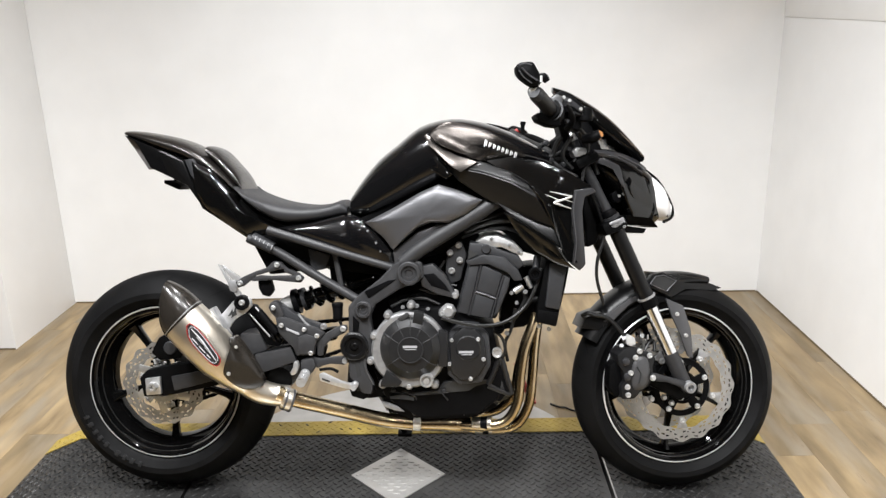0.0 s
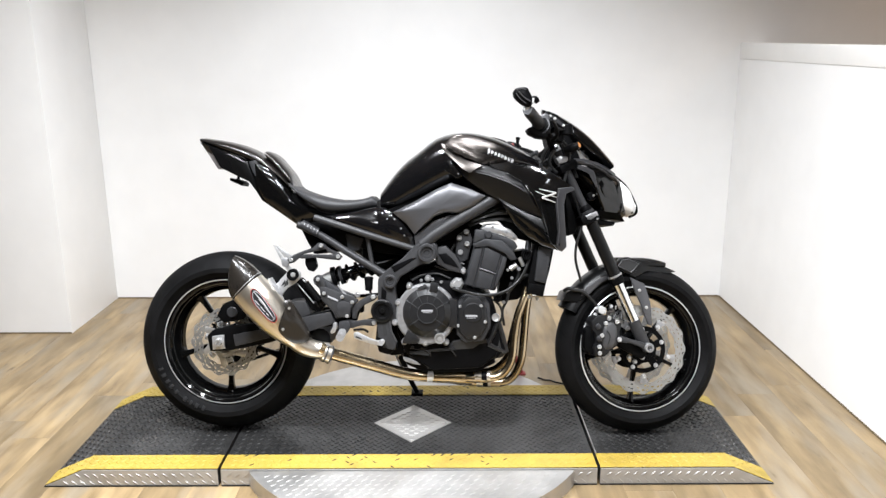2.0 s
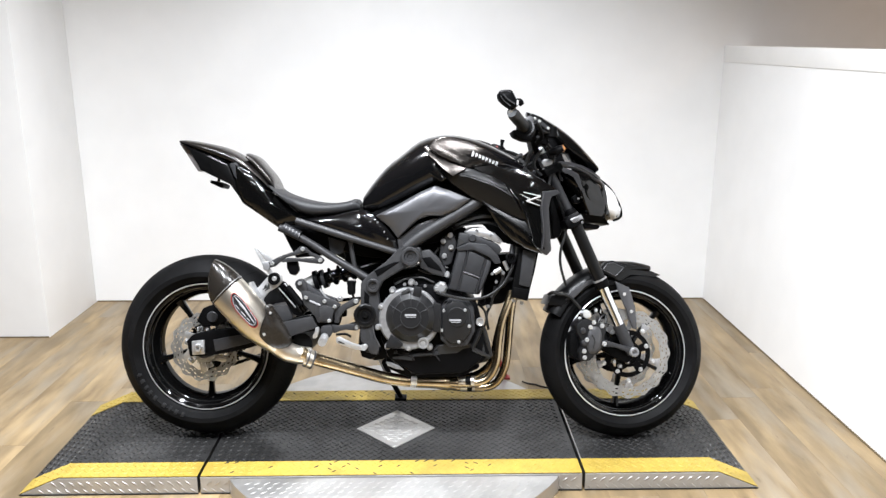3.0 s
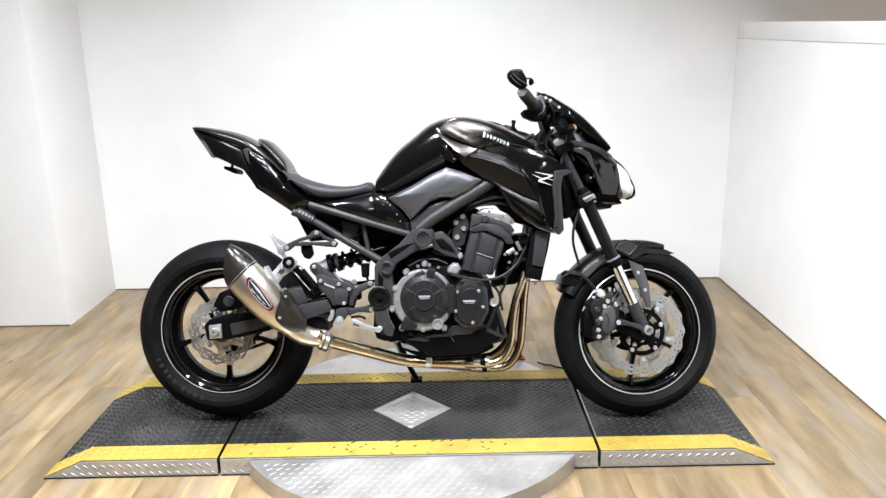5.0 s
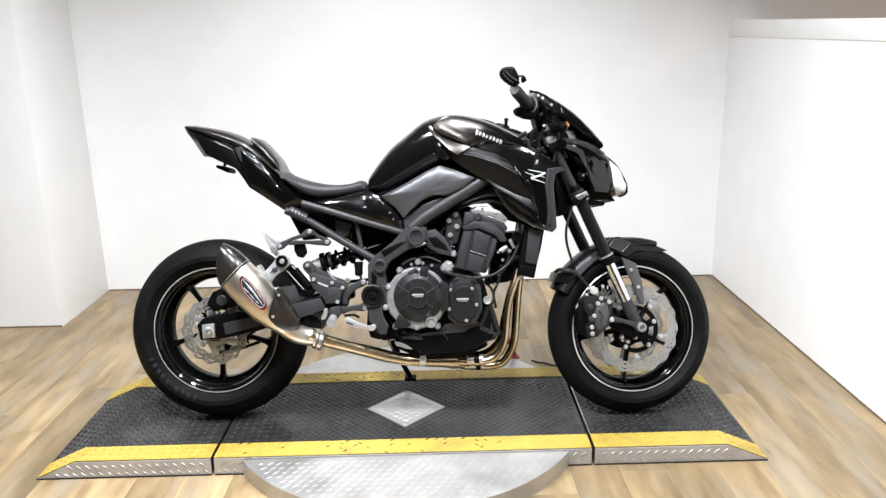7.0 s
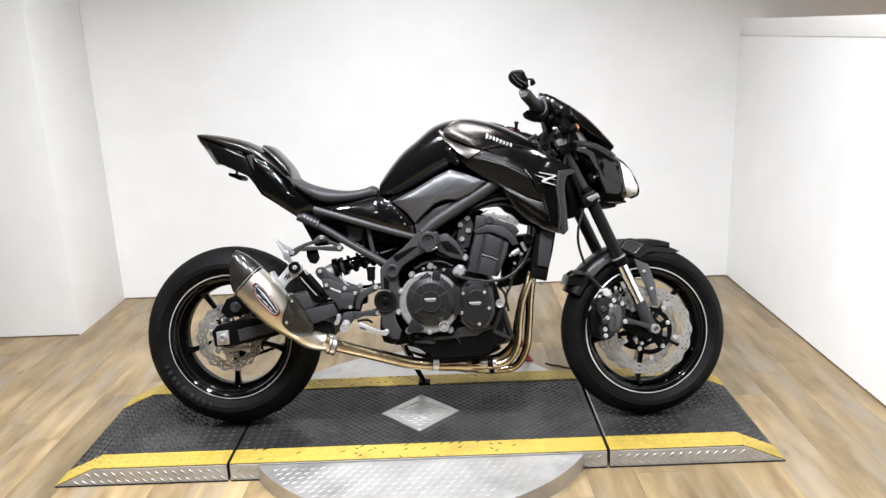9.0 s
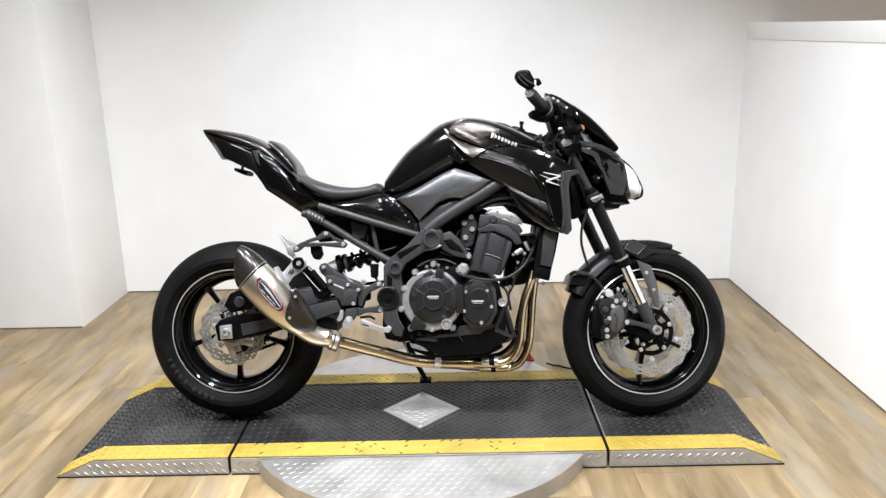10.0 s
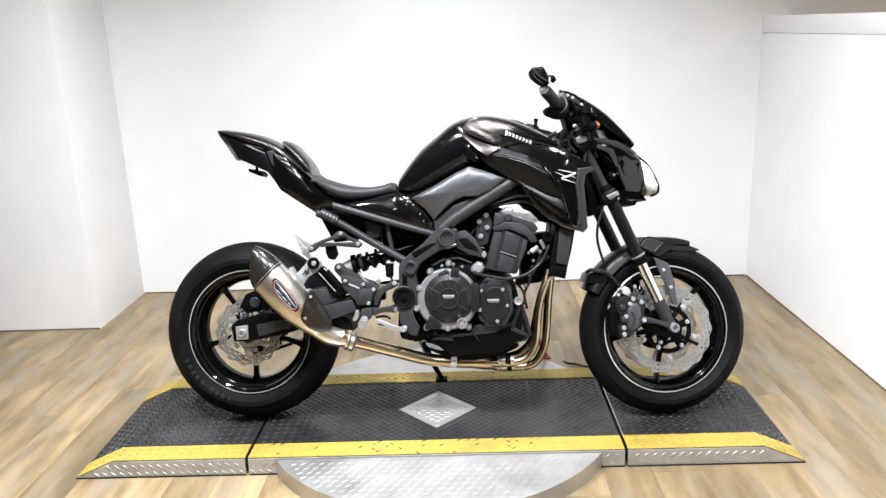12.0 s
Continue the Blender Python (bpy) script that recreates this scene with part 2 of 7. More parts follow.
def smooth_line(points, steps=6, closed=False):
    """Catmull-Rom through the points."""
    pts = [Vector(p) for p in points]
    n = len(pts)
    out = []
    for i in range(n if closed else n - 1):
        if closed:
            a, b, c, d = (pts[(i + k) % n] for k in (-1, 0, 1, 2))
        else:
            b, c = pts[i], pts[i + 1]
            a = pts[i - 1] if i else b * 2 - c
            d = pts[i + 2] if i + 2 < n else c * 2 - b
        for s in range(steps):
            t = s / steps
            out.append(0.5 * ((2 * b) + (c - a) * t + (2 * a - 5 * b + 4 * c - d) * t * t + (3 * b - a - 3 * c + d) * t ** 3))
    if not closed:
        out.append(pts[-1])
    return out


def tube(points, radius, steps=5, seg=12, bm=None, smooth=True, flat=1.0):
    """A round bar along a smooth line; radius may be one number or one for each point."""
    bm = bm or bmesh.new()
    n = len(points)
    radii = [radius] * n if isinstance(radius, (int, float)) else list(radius)
    line = smooth_line(points, steps) if smooth and n > 2 else [Vector(p) for p in points]
    k = len(line)
    rad = [float(v) for v in np.interp(np.linspace(0, n - 1, k), range(n), radii)]
    side = None
    rings = []
    for i, p in enumerate(line):
        way = (line[min(i + 1, k - 1)] - line[max(i - 1, 0)]).normalized()
        if side is None:
            side = way.orthogonal().normalized()
        side = (side - way * side.dot(way)).normalized()
        up = way.cross(side)
        rings.append([bm.verts.new(p + rad[i] * (math.cos(2 * math.pi * j / seg) * side + flat * math.sin(2 * math.pi * j / seg) * up)) for j in range(seg)])
    for r0, r1 in zip(rings, rings[1:]):
        for j in range(seg):
            bm.faces.new((r0[j], r0[(j + 1) % seg], r1[(j + 1) % seg], r1[j]))
    bm.faces.new(rings[0][::-1])
    bm.faces.new(rings[-1])
    return bm


def lathe(profile, m=None, seg=48, bm=None, closed=False):
    """A profile of (radius, height) turned round local z, then put at m."""
    bm = bm or bmesh.new()
    rings = []
    made = []
    for r, h in profile:
        if r < 1e-6:
            v = bm.verts.new((0, 0, h))
            made.append(v)
            rings.append([v] * seg)
        else:
            ring = [bm.verts.new((r * math.cos(2 * math.pi * j / seg), r * math.sin(2 * math.pi * j / seg), h)) for j in range(seg)]
            made += ring
            rings.append(ring)
    pairs = list(zip(rings, rings[1:])) + ([(rings[-1], rings[0])] if closed else [])
    for r0, r1 in pairs:
        for j in range(seg):
            vs = []
            for v in (r0[j], r0[(j + 1) % seg], r1[(j + 1) % seg], r1[j]):
                if v not in vs:
                    vs.append(v)
            if len(vs) > 2:
                bm.faces.new(vs)
    if m is not None:
        bmesh.ops.transform(bm, matrix=m, verts=made)
    return bm


def loft(rings, bm=None, caps=True):
    bm = bm or bmesh.new()
    made = [[bm.verts.new(p) for p in ring] for ring in rings]
    n = len(made[0])
    for r0, r1 in zip(made, made[1:]):
        for j in range(n):
            bm.faces.new((r0[j], r0[(j + 1) % n], r1[(j + 1) % n], r1[j]))
    if caps:
        bm.faces.new(made[0][::-1])
        bm.faces.new(made[-1])
    return bm


def dome(outline, y_edge, rise, rings=5, inward=0.03, steps=3, sharp=False):
    """A panel whose near face swells out by rise. The outline is (x, z) at y_edge, or (x, y, z); sharp keeps its corners."""
    pts = [Vector((p[0], p[1] if len(p) == 3 else y_edge, p[-1])) for p in outline]
    if sharp:
        n = len(pts)
        line = [pts[i].lerp(pts[(i + 1) % n], k / 4) for i in range(n) for k in range(4)]
    else:
        line = smooth_line(pts, steps, closed=True)
    mid = sum(line, Vector()) / len(line)
    out = [[(p.x, p.y + inward, p.z) for p in line]]
    for k in range(rings + 1):
        s = (k / (rings + 0.6)) ** 1.3
        up = Vector((0, -rise * math.sqrt(1 - (1 - s) ** 2), 0))
        out.append([p.lerp(mid, s) + up for p in line])
    return loft(out)


def facets(*lines, inward=0.05):
    """Flat facets between rows of (x, y, z) points, closed at the back."""
    rings = []
    for column in zip(*lines):
        ring = [Vector(p) for p in column]
        ring += [ring[-1] + Vector((0, inward, 0)), ring[0] + Vector((0, inward, 0))]
        rings.append(ring)
    return loft(rings)


def round_y(x, y, z):
    """The pose that turns local z to -y (towards the right side of the motorcycle)."""
    return pose(x, y, z, 90, 0, 0)


def lugs(length, width, height):
    """Vertices and faces of one raised tread lug, long along x."""
    a, b, c = length / 2, width / 2, height
    v = [(-a, 0, 0), (0, -b, 0), (a, 0, 0), (0, b, 0), (-a * 0.6, 0, c), (0, -b * 0.45, c), (a * 0.6, 0, c), (0, b * 0.45, c)]
    f = [(4, 5, 6, 7), (0, 1, 5, 4), (1, 2, 6, 5), (2, 3, 7, 6), (3, 0, 4, 7)]
    return v, f


def tread(name, spots, size, mat, parent, kind="stuff"):
    """Raised lugs at the given poses, joined into one part."""
    v, f = lugs(*size)
    verts, faces = [], []
    for m in spots:
        k = len(verts)
        verts += [tuple(m @ Vector(p)) for p in v]
        faces += [tuple(i + k for i in q) for q in f]
    me = bpy.data.meshes.new(name)
    me.from_pydata(verts, [], faces)
    me.materials.append(mat)
    ob = new(name, me)
    ob.parent = parent
    ob["kind"] = kind
    return ob


# ---- the room ----
BACK, RIGHT, LEFT, RETURN, CAP = 1.584, 1.58, -1.79, 1.031, 1.362
FRONT, FAR_LEFT, FAR_RIGHT = -8.0, -3.6, 4.2


def structure(name, bm, mat, label, category):
    return tagged(part(name, bm, mat, None), label, category, kind="structure")


structure("wall_back", box(LEFT - 0.14, FAR_RIGHT, BACK, BACK + 0.12, -0.05, CEILING), WALL, "white painted back wall behind the motorcycle", "wall")
bm = slab([(FAR_LEFT, RETURN), (LEFT, RETURN), (LEFT, BACK - 0.002), (LEFT - 0.12, BACK - 0.002), (LEFT - 0.12, RETURN + 0.12), (FAR_LEFT, RETURN + 0.12)], -0.05, CEILING, 0.0)
bmesh.ops.transform(bm, matrix=Matrix(((1, 0, 0, 0), (0, 0, 1, 0), (0, 1, 0, 0), (0, 0, 0, 1))), verts=bm.verts)
bevel_all(bm, 0.004)
structure("wall_left", bm, WALL, "white painted wall corner beside the alcove", "wall")
structure("wall_far_left", box(FAR_LEFT - 0.12, FAR_LEFT - 0.002, FRONT, RETURN + 0.12, -0.05, CEILING), FAR_WALL, "unseen near-black wall closing the room", "wall")
structure("wall_front", box(FAR_LEFT - 0.12, FAR_RIGHT + 0.12, FRONT - 0.12, FRONT - 0.002, -0.05, CEILING), FAR_WALL, "unseen near-black wall closing the room", "wall")
structure("wall_far_right", box(FAR_RIGHT + 0.002, FAR_RIGHT + 0.12, FRONT, BACK + 0.12, -0.05, CEILING), FAR_WALL, "unseen near-black wall closing the room", "wall")
# the half-height partition and its capping board, which sags a little towards the front
def sloped(x0, x1, lo, hi, drop_lo, drop_hi):
    y0, y1 = FRONT + 0.6, BACK - 0.0004
    bm = box(x0, x1, y0, y1, 0, 1)
    for v in bm.verts:
        far = (y1 - v.co.y)
        v.co.z = (hi - drop_hi * far) if v.co.z > 0.5 else (lo - drop_lo * far)
    return bm


structure("partition_wall", sloped(RIGHT, RIGHT + 0.11, -0.05, CAP - 0.0702, 0, 0.012), WALL, "white half-height partition wall", "wall")
structure("partition_cap", bevel_all(sloped(RIGHT - 0.0035, RIGHT + 0.125, CAP - 0.070, CAP + 0.012, 0.012, 0.017), 0.003), TRIM, "white board capping the half-height partition", "trim")
structure("ceiling", box(FAR_LEFT - 0.12, FAR_RIGHT + 0.12, FRONT - 0.12, BACK + 0.12, CEILING + 0.002, CEILING + 0.1), CEIL, "unseen brown ceiling, tinted to warm the upper walls", "ceiling")


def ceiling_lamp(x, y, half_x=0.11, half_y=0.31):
    root = placed("ceiling_lamp", pose(x, y, CEILING), "unseen white LED panel lamp under the ceiling", "ceiling lamp", group="ceiling lamps")
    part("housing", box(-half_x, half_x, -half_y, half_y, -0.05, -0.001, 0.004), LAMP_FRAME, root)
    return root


# housings for the unseen panels, the added fill ones too
for lx, ly, watts in LAMPS + FILL_LAMPS:
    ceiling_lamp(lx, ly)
ceiling_lamp(*WARM_FILL, 0.47, 0.47)
track = placed("patch_spot_lamp", look(SPOT_AT, (1.58, -0.02, 0.64)), "unseen spotlight added for the bright patch on the partition", "spotlight")
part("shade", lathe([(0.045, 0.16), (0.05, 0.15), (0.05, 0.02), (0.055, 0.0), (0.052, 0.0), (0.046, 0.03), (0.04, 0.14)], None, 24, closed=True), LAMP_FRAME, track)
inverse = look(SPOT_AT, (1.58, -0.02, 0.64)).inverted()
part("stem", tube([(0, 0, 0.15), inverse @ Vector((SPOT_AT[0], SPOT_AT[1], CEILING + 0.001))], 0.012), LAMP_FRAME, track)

floor = structure("floor", box(FAR_LEFT - 0.12, FAR_RIGHT + 0.12, FRONT - 0.12, BACK + 0.12, -0.15, -0.005), SUBFLOOR, "light oak plank floor", "floor")

for x0, x1, y0, y1 in ((RIGHT - 0.004, RIGHT - 0.0005, FRONT + 0.6, BACK - 0.006), (LEFT + 0.004, RIGHT - 0.006, BACK - 0.004, BACK - 0.0005), (FAR_LEFT, LEFT - 0.002, RETURN - 0.004, RETURN - 0.0005)):
    structure("floor_joint", box(x0, x1, y0, y1, -0.004, 0.006), SUBFLOOR, "dark brown joint where wall meets floor", "trim")


def plank_mesh(width, length):
    bm = box(-width / 2 + 0.0002, width / 2 - 0.0002, -length / 2 + 0.0002, length / 2 - 0.0002, -0.006, 0.0, 0.0003)
    me = bpy.data.meshes.new("plank")
    bm.to_mesh(me)
    bm.free()
    me.materials.append(OAK)
    return me


def lay_floor():
    width, length = 0.152, 1.22
    full = plank_mesh(width, length)
    rng = random.Random(4)
    x = FAR_LEFT + 0.02
    while x < RIGHT + 0.1:
        y = FRONT + 0.3 - rng.random() * length
        while y - length / 2 < BACK:
            y0, y1 = max(y - length / 2, FRONT), min(y + length / 2, BACK + 0.05)
            if y1 - y0 > 0.02:
                me = full if y1 - y0 > length - 0.001 else plank_mesh(width, y1 - y0)
                ob = new("plank", me)
                ob.parent = floor
                ob.location = (x, (y0 + y1) / 2, 0)
            y += length
        x += width


# ---- the turntable platform that the motorcycle stands on ----
TOP = 0.058
PX0, PX1, PY0, PY1 = -1.238, 1.080, -0.348, 0.270
FLAT0, FLAT1, JOINT0, JOINT1 = -1.112, 0.950, -0.680, 0.523
BAND = 0.085
platform = placed("turntable_platform", pose(0, 0, 0), "low black tread platform with yellow borders on the oak floor", "platform")


def deck_section(x0, x1, ramp0, ramp1):
    """The solid of one section; ramp0 and ramp1: where an end runs down to the floor."""
    out = [(x0, 0.003 if ramp0 else TOP), (x1, 0.003 if ramp1 else TOP)]
    if ramp0:
        out.insert(1, (FLAT0, TOP))
    if ramp1:
        out.insert(len(out) - 1, (FLAT1, TOP))
    return out


def platform_section(x0, x1, ramp0=False, ramp1=False):
    line = deck_section(x0, x1, ramp0, ramp1)
    bm = slab([(line[0][0], 0.0)] + line + [(line[-1][0], 0.0)] if not (ramp0 and ramp1) else line, PY0, PY1, 0.0)
    body = part("deck_section", bm, DECK, platform, "black tread deck section")

    def strip(y0, y1, lift, name, mat):
        bm = slab([(x, z + 0.0006) for x, z in line] + [(x, z + lift) for x, z in reversed(line)], y0, y1, 0.0)
        return part(name, bm, mat, body)

    strip(PY0 + 0.0005, PY0 + BAND, 0.003, "yellow_border", YELLOW)
    strip(PY1 - BAND, PY1, 0.003, "yellow_border", YELLOW)
    # bright tread-plate skirt along the front
    pts = [(line[0][0], 0.0)] + line + [(line[-1][0], 0.0)]
    part("skirt", slab([(x, max(0.001, z - 0.001)) for x, z in pts], PY0 - 0.004, PY0 - 0.0005, 0.0), SKIRT, body, "aluminium tread-plate skirt")
    # thin near-black strip along the foot of the skirt
    part("floor_gasket", box(x0, x1, PY0 - 0.006, PY0 - 0.0045, 0.0005, 0.005), DARK_FILL, body)

    def height(x):
        return float(np.interp(x, [p[0] for p in line], [p[1] for p in line]))

    spots = []
    n = int((x1 - x0) / 0.027)
    for i in range(n):
        for r in range(2):
            x = x0 + (i + 0.5 + 0.5 * r) * (x1 - x0) / n
            z = 0.014 + 0.026 * r
            if x < x1 - 0.01 and z < height(x) - 0.010:
                spots.append(pose(x, PY0 - 0.004, z, 90, 0, 0) @ pose(0, 0, 0, 0, 0, 40 if (r and not ramp0) else -40))
    tread("skirt_lug", spots, (0.023, 0.0038, 0.0022), TREAD, body)
    spots = []
    y = PY0 + 0.006
    row = 0
    while y < PY1 - 0.004:
        x = x0 + 0.012 + (0.0145 if row % 2 else 0)
        while x < x1 - 0.008:
            on_band = y < PY0 + BAND + 0.004 or y > PY1 - BAND - 0.004
            if not on_band and not in_diamond(x, y):
                tilt = 0
                if x < FLAT0 and ramp0:
                    tilt = -math.degrees(math.atan2(TOP, FLAT0 - PX0))
                if x > FLAT1 and ramp1:
                    tilt = math.degrees(math.atan2(TOP, PX1 - FLAT1))
                spots.append(pose(x, y, height(x) - 0.0002, 0, tilt, 0) @ pose(0, 0, 0, 0, 0, 42 if (row % 2) else -42))
            x += 0.029
        y += 0.0145
        row += 1
    tread("deck_lug", spots, (0.024, 0.008, 0.0028), DECK, body)
    # lugs under the border paint, some of them worn through to black
    rng = random.Random(int(x1 * 100))
    painted, worn = [], []
    for y0, y1 in ((PY0 + 0.006, PY0 + BAND - 0.004), (PY1 - BAND + 0.004, PY1 - 0.006)):
        y, row = y0, 0
        while y < y1:
            x = x0 + 0.02 + (0.0145 if row % 2 else 0)
            while x < x1 - 0.02:
                tilt = -math.degrees(math.atan2(TOP, FLAT0 - PX0)) if x < FLAT0 and ramp0 else math.degrees(math.atan2(TOP, PX1 - FLAT1)) if x > FLAT1 and ramp1 else 0
                m = pose(x, y, height(x) + 0.0028, 0, tilt, 0) @ pose(0, 0, 0, 0, 0, 42 if row % 2 else -42)
                (worn if rng.random() < 0.2 * math.exp(-((x - DX) / 0.24) ** 2) + 0.015 else painted).append(m)
                x += 0.029
            y += 0.0145
            row += 1
    tread("border_lug", painted, (0.024, 0.007, 0.0016), YELLOW, body)
    tread("worn_lug", worn, (0.022, 0.006, 0.0018), DECK, body)
    return body


DX, DY, DR, DS = -0.078, -0.043, 0.137, 0.140


def in_diamond(x, y):
    return abs(x - DX) / (DR + 0.012) + abs(y - DY) / (DS + 0.012) < 1


platform_section(PX0, JOINT0 - 0.005, ramp0=True)
platform_section(JOINT0 + 0.005, JOINT1 - 0.005)
platform_section(JOINT1 + 0.005, PX1, ramp1=True)

part("joint_edge", box(JOINT1 + 0.0052, JOINT1 + 0.0095, PY0 + 0.09, PY1 - 0.09, TOP - 0.004, TOP + 0.0012, 0.0006), TREAD, platform, "bright metal edge along the deck joint")

# bright diamond inlay
bm = bmesh.new()
for z in (TOP - 0.004, TOP + 0.003):
    bm.verts.new((DX - DR, DY, z)), bm.verts.new((DX, DY + DS, z)), bm.verts.new((DX + DR, DY, z)), bm.verts.new((DX, DY - DS, z))
bm.verts.ensure_lookup_table()
bm.faces.new([bm.verts[i] for i in (4, 5, 6, 7)])
for i in range(4):
    bm.faces.new([bm.verts[k] for k in (i, (i + 1) % 4, 4 + (i + 1) % 4, 4 + i)])
inlay = part("diamond_inlay", bm, TREAD, platform, "bright aluminium tread-plate diamond inlay")
spots = []
for j in range(-9, 10):
    for i in range(-5, 6):
        x, y = DX + i * 0.034 + (0.017 if j % 2 else 0), DY + j * 0.0155
        if abs(x - DX) / (DR - 0.018) + abs(y - DY) / (DS - 0.016) < 1:
            spots.append(pose(x, y, TOP + 0.003, 0, 0, 6 if j % 2 else -6))
tread("inlay_lug", spots, (0.022, 0.0050, 0.0020), TREAD, inlay)
for sx in (-1, 1):
    part("rivet", lathe([(0, 0.002), (0.004, 0.0018), (0.005, 0)], pose(DX + sx * (DR - 0.018), DY, TOP + 0.003), 10), STEEL, inlay)

# the round turntable plate whose front and back lobes show beside the deck
TX, TY, TR = -0.070, -0.052, 0.597


def lobe(front):
    y_cut = PY0 - 0.008 if front else PY1 + 0.002
    a = math.acos(abs(y_cut - TY) / TR)
    mid = -math.pi / 2 if front else math.pi / 2
    rim = [(TX + TR * math.cos(mid - a + 2 * a * i / 48), TY + TR * math.sin(mid - a + 2 * a * i / 48)) for i in range(49)]
    bm = bmesh.new()
    lo = [bm.verts.new((x, y, 0.0)) for x, y in rim]
    hi = [bm.verts.new((x, y, TOP - 0.004)) for x, y in rim]
    bm.faces.new(hi)
    for i in range(48):
        bm.faces.new((lo[i], lo[i + 1], hi[i + 1], hi[i]))
    bm.faces.new((lo[-1], lo[0], hi[0], hi[-1]))
    plate = part("turntable_lobe", bm, TREAD, platform, "round aluminium tread-plate edge of the turntable")
    spots = []
    for i in range(-22, 23):
        for j in range(-22, 23):
            x, y = TX + i * 0.029 + (0.0145 if j % 2 else 0), TY + j * 0.0255
            inside = math.hypot(x - TX, y - TY) < TR - 0.015
            if inside and (y < y_cut - 0.01 if front else y > y_cut + 0.01):
                spots.append(pose(x, y, TOP - 0.004, 0, 0, 35 if j % 2 else 35))
    if front:
        tread("lobe_lug", spots, (0.024, 0.0046, 0.0015), TREAD, plate)
    return plate


lobe(True)
lobe(False)


# ---- the motorcycle: x ahead, y to its left, z up from the tyres' contact; it leans on its side stand ----
bike = placed("motorcycle", pose(0.003, -0.077, TOP + 0.002, -12, 0, -1.5) @ Matrix.Diagonal((0.989, 1, 1, 1)), "gloss black naked sport motorcycle on its side stand, on the platform", "motorcycle")
STEER_AT = Vector((0.80, 0, 0))
STEER_AXIS = Vector((-math.sin(radians(24.5)), 0, math.cos(radians(24.5))))
STEER = Matrix.Translation(STEER_AT) @ Matrix.Rotation(radians(8), 4, STEER_AXIS) @ Matrix.Translation(-STEER_AT)

BOLTS = {}


def bolt(parent, x, y, z, r=0.006, mat=None, name="bolt", m=None):
    """A socket-head bolt facing the right side, on one shared mesh for each size and finish."""
    mat = mat or STEEL
    r *= 0.85
    key = (round(r, 4), mat.name)
    if key not in BOLTS:
        bm = lathe([(0, 0.55 * r), (0.45 * r, 0.55 * r), (0.5 * r, 0.9 * r), (0.85 * r, 0.9 * r), (r, 0.7 * r), (r, 0), (1.25 * r, 0), (1.25 * r, -0.3 * r)], pose(0, 0, 0, 90), 12)
        bmesh.ops.recalc_face_normals(bm, faces=bm.faces)
        me = bpy.data.meshes.new("bolt")
        bm.to_mesh(me)
        bm.free()
        me.materials.append(mat)
        BOLTS[key] = me
    ob = new(name, BOLTS[key])
    ob.parent = parent
    ob.location = (x, y, z)
    return ob


# -- wheels
def tyre_profile(radius, half, rim, drop):
    pts = []
    for k in range(-10, 11):
        u = k / 10
        pts.append((radius - drop * abs(u) ** 2.1, u * half))
    sag = radius - drop
    outer = [(rim + 0.004, -half * 0.66), (rim + 0.016, -half * 0.83), ((rim + sag) / 2 + 0.006, -half * 0.99)]
    return outer + pts + [(r, -h) for r, h in reversed(outer)] + [(rim - 0.008, half * 0.6), (rim - 0.008, -half * 0.6)]


